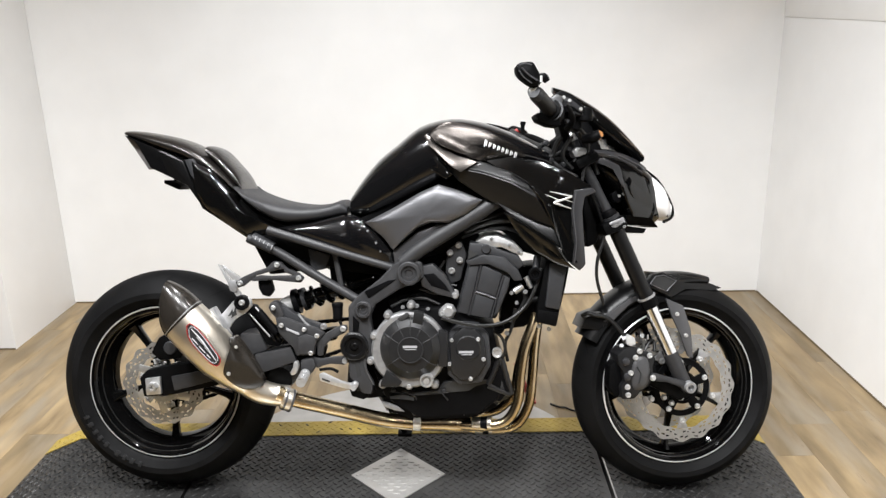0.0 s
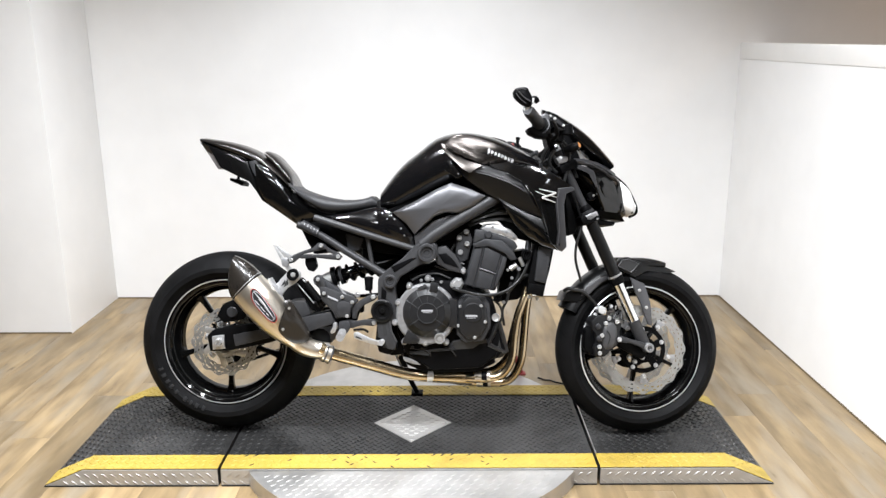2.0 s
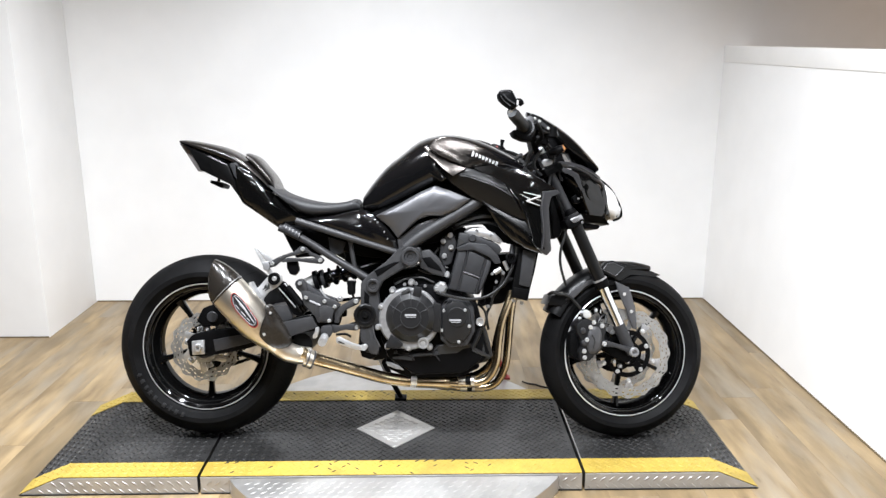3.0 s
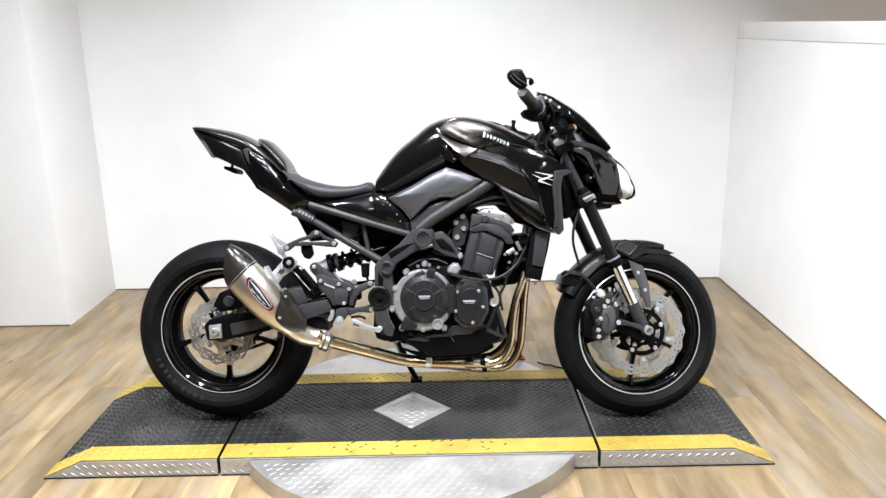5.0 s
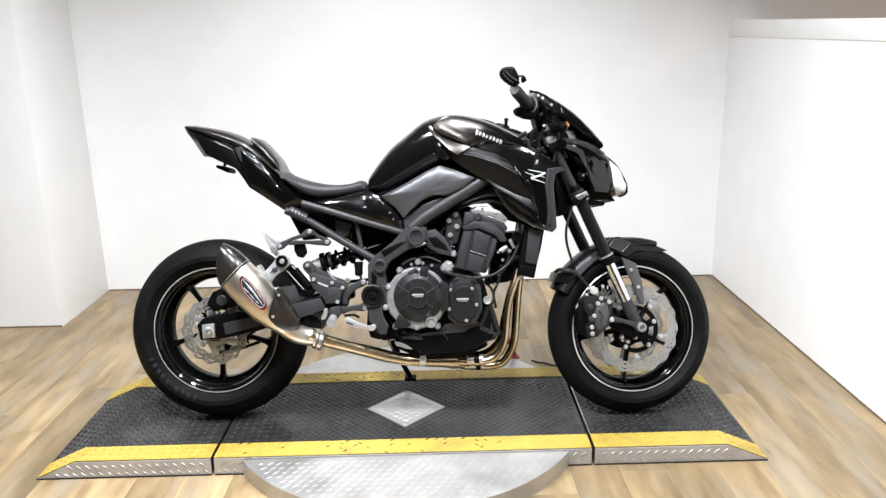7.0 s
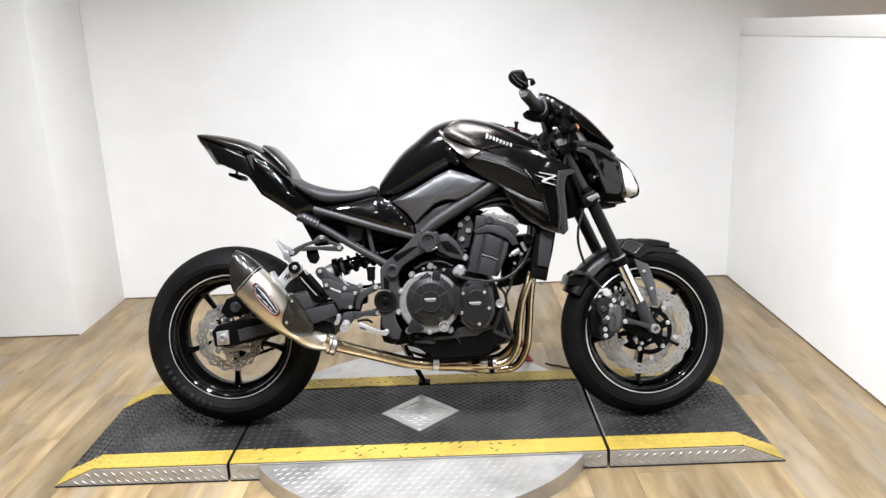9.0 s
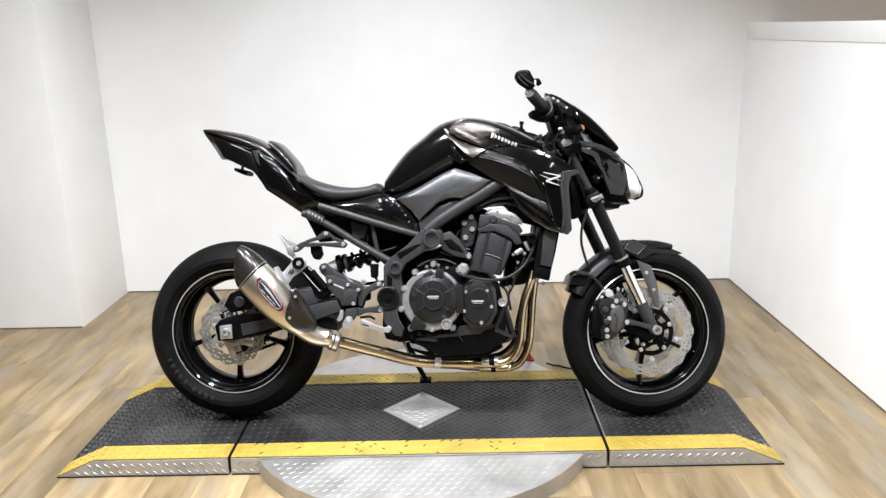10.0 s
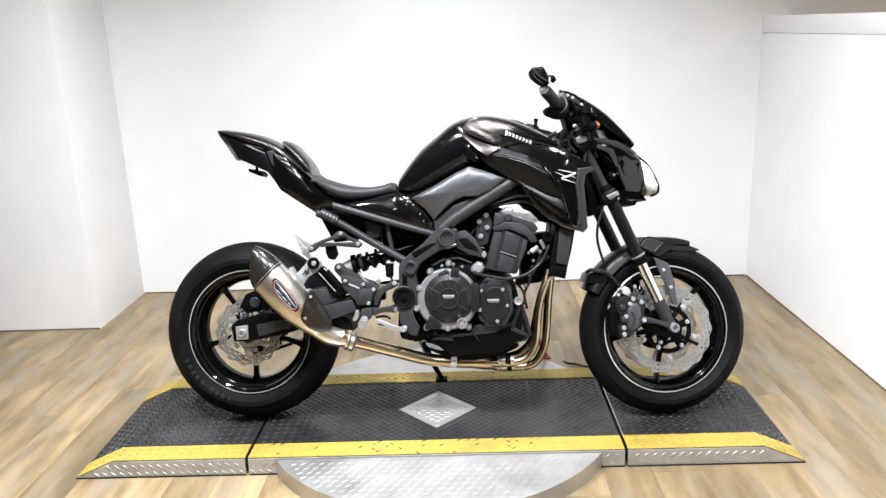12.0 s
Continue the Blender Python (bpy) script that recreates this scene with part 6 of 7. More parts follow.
for line, r in (([(0.061, -0.19, 0.508), (0.094, -0.19, 0.498), (0.158, -0.185, 0.485), (0.223, -0.175, 0.492), (0.276, -0.165, 0.527), (0.306, -0.16, 0.578), (0.323, -0.15, 0.629)], 0.0048),
                ([(0.122, -0.12, 0.723), (0.175, -0.12, 0.744), (0.231, -0.12, 0.752), (0.287, -0.12, 0.745), (0.332, -0.12, 0.702)], 0.0075),
                ([(0.114, -0.11, 0.708), (0.165, -0.11, 0.726), (0.231, -0.11, 0.731), (0.283, -0.11, 0.715)], 0.006),
                ([(0.134, -0.1, 0.738), (0.176, -0.1, 0.757), (0.223, -0.1, 0.769), (0.26, -0.1, 0.765)], 0.008),
                ([(0.278, -0.13, 0.521), (0.293, -0.13, 0.539), (0.324, -0.12, 0.545), (0.347, -0.11, 0.54)], 0.008),
                ([(0.263, -0.14, 0.578), (0.282, -0.14, 0.555), (0.27, -0.14, 0.522), (0.243, -0.14, 0.485)], 0.006)):
    part("hose", tube(line, r, seg=10), CABLE, engine)
part("hose_union", tube([(0.252, -0.145, 0.567), (0.274, -0.145, 0.582)], 0.009, seg=12), ALLOY, engine)
part("hose_union", tube([(0.283, -0.14, 0.605), (0.297, -0.14, 0.577)], 0.007, seg=12), ALLOY, engine)
boss("thermostat", (0.305, -0.16, 0.615), 0.017, 0.014, ENGINE, engine)
part("horn_tube", tube([(0.314, -0.13, 0.655), (0.308, -0.15, 0.624)], 0.010, seg=12), GREY, engine)

# -- radiator
rad = part("radiator", slab([(0.333, 0.651), (0.395, 0.64), (0.383, 0.576), (0.359, 0.481), (0.315, 0.493), (0.309, 0.523)], -0.165, 0.165, 0.006), PLASTIC, bike, "black radiator behind the front wheel")
part("end_tank", slab([(0.343, 0.644), (0.387, 0.635), (0.367, 0.522), (0.33, 0.53)], -0.172, -0.15, 0.005), GREY, rad)
part("lower_tank", slab([(0.312, 0.523), (0.367, 0.514), (0.359, 0.478), (0.307, 0.49)], -0.170, -0.12, 0.004), PLASTIC, rad)
for q in [(0.316, -0.15, 0.477), (0.342, -0.15, 0.469)]:
    bolt(rad, *q, 0.006)

# -- head lamp, screen, dash
lamp_top = [(0.467, 0.933), (0.515, 0.936), (0.564, 0.911), (0.604, 0.889), (0.637, 0.863), (0.672, 0.823), (0.695, 0.779)]
lamp_low = [(0.447, 0.879), (0.489, 0.831), (0.526, 0.788), (0.56, 0.742), (0.602, 0.726), (0.641, 0.728), (0.669, 0.747)]
lx0 = lamp_top[0][0]
cowl = part("headlamp_cowl", body_along(lamp_top, lamp_low, [(lx0, 0.095), (lx0 + 0.08, 0.115), (lx0 + 0.15, 0.095), (lx0 + 0.22, 0.040)], p_up=2.4, p_low=2.2, mid=0.5), PAINT, bike, "gloss black headlamp cowl", STEER)
lens_top = [(0.605, 0.877), (0.637, 0.861), (0.666, 0.835), (0.689, 0.799), (0.702, 0.771)]
lens_low = [(0.602, 0.766), (0.633, 0.747), (0.665, 0.739), (0.689, 0.738), (0.704, 0.748)]
lx1 = lens_top[0][0]
part("headlamp_lens", body_along(lens_top, lens_low, [(lx1, 0.090), (lx1 + 0.03, 0.085), (lx1 + 0.06, 0.072), (lx1 + 0.085, 0.038)], n=16, p_up=2.6, p_low=2.6, mid=0.5), LENS, cowl, "headlamp lens painted white for its glare")
part("cowl_brow", bevel_all(facets(
    [(0.4519, -0.112, 0.9266), (0.4846, -0.11, 0.9249), (0.5378, -0.095, 0.9163), (0.5825, -0.068, 0.9032), (0.6186, -0.045, 0.8827)],
    [(0.451, -0.122, 0.9179), (0.4836, -0.12, 0.9161), (0.5346, -0.105, 0.9063), (0.5765, -0.08, 0.8922), (0.6122, -0.056, 0.8738)],
    [(0.4559, -0.118, 0.9098), (0.4873, -0.116, 0.9055), (0.5303, -0.102, 0.8954), (0.5732, -0.078, 0.8823), (0.6082, -0.056, 0.8673)], inward=0.03), 0.0015), DARKSATIN, cowl, "satin dark grey brow of the cowl", angle=18)
# glint on the brow put in as a pale tapered wire
part("brow_line", tube([(0.513, -0.112, 0.9126), (0.5446, -0.104, 0.9016), (0.5805, -0.08, 0.8898), (0.6115, -0.058, 0.8723)], [0.0010, 0.0018, 0.0022, 0.0016], seg=6), SATIN, cowl, "painted glint along the brow edge")
part("cowl_step", dome([(0.4513, -0.116, 0.9087), (0.4867, -0.118, 0.8991), (0.5195, -0.116, 0.8849), (0.5258, -0.116, 0.8651), (0.5354, -0.114, 0.8256), (0.5257, -0.116, 0.8316), (0.5136, -0.118, 0.8672), (0.486, -0.12, 0.884), (0.4559, -0.118, 0.895)], 0, 0.004, inward=0.03, sharp=True), DARKSATIN, cowl, "satin dark grey step of the cowl side")
part("cowl_edge", tube([(0.457, -0.11, 0.913), (0.501, -0.115, 0.908), (0.55, -0.11, 0.887), (0.587, -0.1, 0.865)], 0.003, seg=8), DARKSATIN, cowl)
part("cowl_side", dome([(0.454, -0.108, 0.906), (0.505, -0.116, 0.9), (0.555, -0.112, 0.879), (0.593, -0.104, 0.85), (0.61, -0.094, 0.803), (0.624, -0.084, 0.773), (0.609, -0.088, 0.747), (0.562, -0.1, 0.751), (0.542, -0.108, 0.788), (0.526, -0.112, 0.825), (0.515, -0.114, 0.855), (0.486, -0.112, 0.881)], -0.1, 0.006, inward=0.04, sharp=True), PAINT, cowl, "gloss black cowl side")
part("lens_rim", tube([(0.602, 0, 0.895), (0.637, 0, 0.875), (0.668, 0, 0.849), (0.688, -0.01, 0.812), (0.695, -0.035, 0.772), (0.689, -0.042, 0.747), (0.66, -0.06, 0.735)], 0.0040, seg=8), PLASTIC, cowl, "thin black lens rim")
part("lens_divider", tube([(0.668, -0.055, 0.787), (0.675, -0.05, 0.768), (0.674, -0.05, 0.748)], [0.0014, 0.0030, 0.0016], seg=8), PLASTIC, cowl)
part("lens_divider", tube([(0.595, -0.098, 0.85), (0.61, -0.094, 0.807), (0.624, -0.086, 0.773), (0.617, -0.086, 0.743)], 0.0025, seg=8), PLASTIC, cowl)
part("cowl_chin", slab([(0.543, -0.09, 0.756), (0.613, -0.088, 0.751), (0.648, -0.055, 0.72), (0.609, -0.06, 0.726), (0.556, -0.075, 0.73)], -0.05, 0.05, 0.003), PLASTIC, cowl)
part("cowl_ledge", slab([(0.555, 0.727), (0.613, 0.718), (0.605, 0.705), (0.558, 0.708)], -0.06, 0.06, 0.003), PLASTIC, cowl)
part("cowl_bracket", slab([(0.507, 0.81), (0.523, 0.823), (0.542, 0.804), (0.53, 0.789), (0.514, 0.791)], -0.085, -0.06, 0.003), ENGINE, cowl)
bolt(cowl, *(0.528, -0.086, 0.806), 0.004)
screen_top = [(0.369, 1.108), (0.41, 1.092), (0.469, 1.058), (0.518, 1.022), (0.566, 0.97), (0.604, 0.917)]
screen_low = [(0.365, 1.098), (0.405, 1.059), (0.462, 0.992), (0.51, 0.952), (0.559, 0.92), (0.597, 0.896)]
sx0 = screen_top[0][0]
part("wind_screen", body_along(screen_top, screen_low, [(sx0, 0.012), (sx0 + 0.04, 0.06), (sx0 + 0.1, 0.085), (sx0 + 0.24, 0.09)], p_up=2.0, mid=0.3), PAINT, bike, "small smoked black wind screen", STEER)
part("dash_back", slab([(0.377, 1.032), (0.409, 1.051), (0.461, 1.001), (0.494, 0.927), (0.439, 0.905), (0.398, 0.948)], -0.06, 0.06, 0.008), ENGINE, bike, "black dash housing", STEER)

# -- indicators
for side in (-1, 1):
    q = [(0.412, -0.165, 0.947), (0.430, -0.19, 0.951), (0.443, -0.2, 0.958), (0.450, -0.09, 0.948)]
    p = [Vector((a[0], a[1] * -side, a[2])) for a in q]
    ind = part("indicator", tube([p[0], p[1], p[2]], [0.014, 0.018, 0.013], seg=14, flat=0.8), PLASTIC, bike, "black indicator with an amber lens", STEER)
    part("lens", tube([p[1].lerp(p[2], 0.45) + Vector((0.004, 0, 0)), p[2] + Vector((0.001, 0, 0))], [0.0150, 0.0115], seg=14, flat=0.8), AMBER, ind, "amber lens")
    part("stem", tube([p[3], p[0]], 0.008, seg=10), PLASTIC, ind)

# -- handlebar with grips, levers and bar-end mirrors
for side in (-1, 1):
    raw = [(0.41, -0.04, 0.932), (0.381, -0.1, 0.957), (0.35, -0.17, 0.987), (0.306, -0.25, 1.009), (0.252, -0.34, 1.031)]
    p = [Vector((a[0], a[1] * -side, a[2])) for a in raw]
    bar = part("handlebar", tube(p, 0.0115, seg=12), PLASTIC, bike, "black tapered handlebar", STEER)
    part("grip", tube([p[3], p[3].lerp(p[4], 0.5), p[4]], [0.0185, 0.0180, 0.0185], seg=18), CABLE, bar, "black rubber grip")
    part("grip_flange", tube([p[3].lerp(p[4], 0.02), p[3].lerp(p[4], 0.07)], 0.026, seg=20), PLASTIC, bar)
    part("switch_box", tube([p[3].lerp(p[2], 0.05), p[3].lerp(p[2], 0.45)], [0.026, 0.022], seg=12), PLASTIC, bar, "black switch housing")
    part("bar_weight", tube([p[4], p[4] + (p[4] - p[3]).normalized() * 0.022], [0.018, 0.015], seg=18), GREY, bar)
    lever = [Vector((a[0], a[1] * -side, a[2])) for a in [(0.355, -0.21, 0.969), (0.36, -0.25, 0.983), (0.339, -0.31, 0.997), (0.311, -0.37, 1.006)]]
    part("lever", tube(lever, [0.008, 0.007, 0.006, 0.006], seg=10), PLASTIC, bar, "black brake lever")
    if side > 0:
        continue
    mm = [Vector((a[0], a[1] * -side, a[2])) for a in [(0.248, -0.345, 1.034), (0.242, -0.352, 1.046), (0.253, -0.365, 1.061), (0.228, -0.375, 1.076)]]
    part("mirror_clamp", tube([mm[0], mm[1]], [0.0125, 0.0115], seg=14), BARE, bar, "bright mirror clamp")
    part("mirror_stem", tube([mm[1], mm[2], mm[2] + Vector((0.008, 0, 0.006))], [0.008, 0.008, 0.010], seg=12), PLASTIC, bar)
    part("throttle_housing", tube([p[3] + Vector((0, -0.004 * -side, 0)), p[3].lerp(p[2], 0.30)], [0.029, 0.026], seg=16), GREY, bar, "dark grey throttle housing")
    part("housing_shell", slab([(0.3001, 1.0369), (0.3217, 1.0475), (0.3371, 1.0383), (0.3282, 1.0082), (0.3148, 0.9931), (0.2994, 0.9965), (0.3045, 1.015)], -0.258, -0.20, 0.006, 3), GREY_FACE, bar, "mid-grey throttle housing shell")
    part("bar_end_block", slab([(0.2293, 1.0392), (0.2397, 1.0459), (0.251, 1.0438), (0.2508, 1.0316), (0.2417, 1.0293), (0.2315, 1.0315)], -0.356, -0.338, 0.003), ALLOY, bar, "bright bar-end clamp block")
    part("lower_housing", slab([(0.264, 0.999), (0.29, 1.005), (0.325, 0.991), (0.328, 0.969), (0.299, 0.972), (0.271, 0.984)], -0.262, -0.205, 0.005), PLASTIC, bar)
    part("brake_master", slab([(0.325, 1.055), (0.34, 1.061), (0.372, 1.048), (0.399, 1.022), (0.394, 1.002), (0.364, 1.015), (0.342, 1.005)], -0.218, -0.17, 0.004), PLASTIC, bar, "black brake master cylinder")
    part("master_cap", slab([(0.344, 1.046), (0.362, 1.042), (0.394, 1.017), (0.39, 1.006), (0.369, 1.021), (0.347, 1.028)], -0.2215, -0.2, 0.002), DARKSATIN, bar)
    for q in [(0.345, -0.222, 1.044), (0.36, -0.222, 1.036), (0.388, -0.222, 1.015)]:
        bolt(bar, *q, 0.0045)
    part("mirror_joint", tube([mm[2], mm[2] + Vector((0.010, -0.002, 0.004)), mm[2] + Vector((0.018, -0.002, -0.006))], [0.009, 0.010, 0.007], seg=12), PLASTIC, bar)
    part("joint_screw", tube([mm[2] + Vector((0.002, -0.009, -0.008)), mm[2] + Vector((0.003, -0.009, 0.006))], 0.0032, seg=8), BARE, bar)
    part("mirror_rim", tube([(x, -0.380, z) for x, z in [(0.21, 1.083), (0.227, 1.067), (0.246, 1.056)]], 0.0022, seg=6), DARKSATIN, bar)
    outline = [(0.198, 1.086), (0.206, 1.096), (0.222, 1.099), (0.238, 1.098), (0.247, 1.084), (0.255, 1.067), (0.251, 1.049), (0.234, 1.046), (0.217, 1.056), (0.202, 1.07)]
    mirror = part("mirror", dome(outline, -0.368, 0.012, inward=0.020), PLASTIC, bar, "black bar-end mirror")
    for line in ([(0.202, -0.384, 1.0779), (0.214, -0.384, 1.0616), (0.2317, -0.384, 1.0487)], [(0.2088, -0.384, 1.0834), (0.2242, -0.384, 1.0672), (0.2442, -0.384, 1.0542)], [(0.2037, -0.382, 1.0904), (0.2194, -0.382, 1.0927), (0.2328, -0.382, 1.0895)]):
        part("mirror_rib", tube(line, 0.0013, seg=6), SATIN, mirror)
part("fluid_reservoir", lathe([(0, 0.016), (0.014, 0.016), (0.018, 0.012), (0.018, -0.016), (0, -0.02)], STEER @ Matrix.Translation((0.406, -0.2, 1.006)), 18), PLASTIC, bike, "black brake fluid reservoir")
part("ignition_switch", tube([(0.396, 0, 0.938), (0.367, 0, 0.962)], 0.02, seg=14), PLASTIC, bike, m=STEER)
part("riser", slab([(0.356, 0.958), (0.386, 0.977), (0.423, 0.938), (0.407, 0.907), (0.369, 0.923)], -0.06, 0.06, 0.006), PLASTIC, bike, "black handlebar riser", STEER)
part("steering_stem", tube([(0.419, 0, 0.914), (0.509, 0, 0.74)], 0.03, seg=18), ENGINE, bike, m=STEER)
part("clutch_perch", tube([(0.292, 0.12, 0.983), (0.294, 0.12, 1.019)], 0.006, seg=10), PLASTIC, bike)
part("clutch_knob", tube([(0.294, 0.12, 1.015), (0.295, 0.12, 1.024)], 0.008, seg=12), PLASTIC, bike)
part("red_switch", tube([(0.272, 0.2, 0.996), (0.285, 0.2, 1.004)], 0.008, seg=10), RED, bike, "red switch")
part("cable_guide", tube([(0.256, 0.1, 0.994), (0.295, 0.08, 0.967), (0.339, 0.02, 0.941), (0.374, -0.02, 0.921)], 0.012, seg=10), CABLE, bike)
for line, r in (([(0.377, -0.08, 0.926), (0.343, -0.1, 0.902), (0.366, -0.12, 0.874), (0.401, -0.13, 0.854)], 0.006),
                ([(0.4, -0.15, 0.98), (0.432, -0.13, 0.946), (0.423, -0.12, 0.883), (0.412, -0.12, 0.808)], 0.005),
                ([(0.446, -0.1, 0.828), (0.481, -0.1, 0.715), (0.463, -0.1, 0.64), (0.464, -0.09, 0.584), (0.485, -0.08, 0.517)], 0.0045),
                ([(0.458, -0.075, 0.489), (0.495, -0.08, 0.481), (0.533, -0.09, 0.44), (0.55, -0.095, 0.402)], 0.0055),
                ([(0.365, -0.09, 0.903), (0.324, -0.1, 0.909), (0.298, -0.11, 0.901)], 0.007)):
    part("brake_hose", tube(line, r, seg=10), CABLE, bike, m=STEER)
for q in [(0.402, -0.115, 0.898), (0.429, -0.128, 0.902), (0.526, -0.13, 0.725)]:
    ob = bolt(bike, 0, 0, 0, 0.005, DULL, "clamp_bolt")
    ob.matrix_basis = STEER @ Matrix.Translation(q)
part("top_clamp", slab([(0.3882, 0.9211), (0.4009, 0.9324), (0.4302, 0.9291), (0.434, 0.9169), (0.4123, 0.9079), (0.397, 0.9053)], -0.128, -0.09, 0.004), DULL, bike, "bare cast top fork clamp", STEER)
part("clamp_band", tube([(0.4959, -0.104, 0.7519), (0.5127, -0.104, 0.7164)], 0.0250, seg=22, smooth=False), FRAME, bike, "dark cast lower fork clamp", STEER)
for y in (-0.104, 0.104):
    q = [(x, y, z) for x, _, z in [(0.3917, -0.104, 0.9605), (0.4996, -0.104, 0.7444)]]
    part("upper_fork_tube", tube(q, 0.0135, seg=22, smooth=False), GREY, bike, "satin grey upper fork tube", STEER)
    part("fork_top_nut", lathe([(0, 0.010), (0.010, 0.010), (0.014, 0.006), (0.016, -0.012)], Matrix.Translation(q[0]) @ pose(0, 0, 0, 0, -24.5, 0), 6), ALLOY, bike, m=STEER)
part("clamp_pinch", slab([(0.4844, 0.7351), (0.5229, 0.7507), (0.5303, 0.7359), (0.5032, 0.7189), (0.4892, 0.7215)], -0.134, -0.11, 0.003), DULL, bike, m=STEER)
part("ignition_cover", slab([(0.434, 0.822), (0.477, 0.822), (0.494, 0.755), (0.469, 0.679), (0.445, 0.67), (0.436, 0.737)], -0.07, 0.07, 0.006), PLASTIC, bike, m=STEER)

# -- front mudguard and brakes
rings = []
for k in range(25):
    a = radians(152 - 80 * k / 24)
    d = Vector((math.cos(a), 0, math.sin(a)))
    c = Vector((FX, 0, FZ))
    half = 0.064 - (0.022 * max(0, (k - 16) / 8))
    drop = 0.045 - 0.03 * max(0, (k - 14) / 10)
    ring = []
    for u in range(-8, 9):
        t = u / 8
        y = half * math.sin(t * math.pi / 2)
        r = 0.312 - drop * (1 - math.cos(t * math.pi / 2)) ** 1.3
        ring.append(c + d * r + Vector((0, y, 0)))
    for u in range(8, -9, -1):
        t = u / 8
        y = (half - 0.004) * math.sin(t * math.pi / 2)
        r = 0.307 - drop * (1 - math.cos(t * math.pi / 2)) ** 1.3
        ring.append(c + d * r + Vector((0, y, 0)))
    rings.append(ring)
guard = part("front_mudguard", loft(rings), SHROUD, bike, "black front mudguard", STEER)
part("guard_beak", slab([(0.629, -0.06, 0.599), (0.686, -0.055, 0.594), (0.757, -0.048, 0.581), (0.845, -0.02, 0.549), (0.815, -0.035, 0.544), (0.723, -0.058, 0.551), (0.679, -0.068, 0.531), (0.658, -0.072, 0.537)], -0.05, 0.02, 0.004), SHROUD, guard)
part("guard_vent", slab([(0.604, 0.565), (0.624, 0.595), (0.652, 0.6), (0.702, 0.578), (0.665, 0.537), (0.639, 0.549)], -0.074, -0.05, 0.003), SHROUD, guard)
# vent mouth painted as a dark sheet on the solid vent
part("vent_opening", slab([(0.615, 0.569), (0.632, 0.589), (0.653, 0.592), (0.688, 0.576), (0.662, 0.55)], -0.0755, -0.07, 0.0), DARK_FILL, guard)
part("vent_rim", tube([(0.615, -0.076, 0.569), (0.631, -0.076, 0.589), (0.653, -0.076, 0.592), (0.689, -0.076, 0.576), (0.661, -0.076, 0.548), (0.615, -0.076, 0.569)], 0.0018, seg=6, smooth=False), SATIN, guard)
part("guard_stay", slab([(0.655, 0.531), (0.705, 0.509), (0.726, 0.444), (0.732, 0.367), (0.716, 0.372), (0.695, 0.433), (0.673, 0.48)], -0.084, -0.076, 0.002), SATIN, guard, "grey mudguard stay")
for q in [(0.687, -0.086, 0.487), (0.711, -0.086, 0.429)]:
    bolt(guard, *q, 0.0055)
part("guard_stripe", slab([(0.486, 0.469), (0.506, 0.496), (0.562, 0.532), (0.597, 0.542), (0.596, 0.531), (0.557, 0.513), (0.513, 0.472)], -0.072, -0.066, 0.002), SATIN, guard)
part("rear_flap", slab([(0.429, -0.05, 0.451), (0.443, -0.06, 0.482), (0.483, -0.068, 0.496), (0.505, -0.07, 0.469), (0.474, -0.068, 0.447)], -0.05, 0.05, 0.004), SHROUD, guard)
part("hose_clip", tube([(0.434, -0.05, 0.486), (0.444, -0.07, 0.494), (0.462, -0.075, 0.489)], 0.006, seg=10), CABLE, guard)
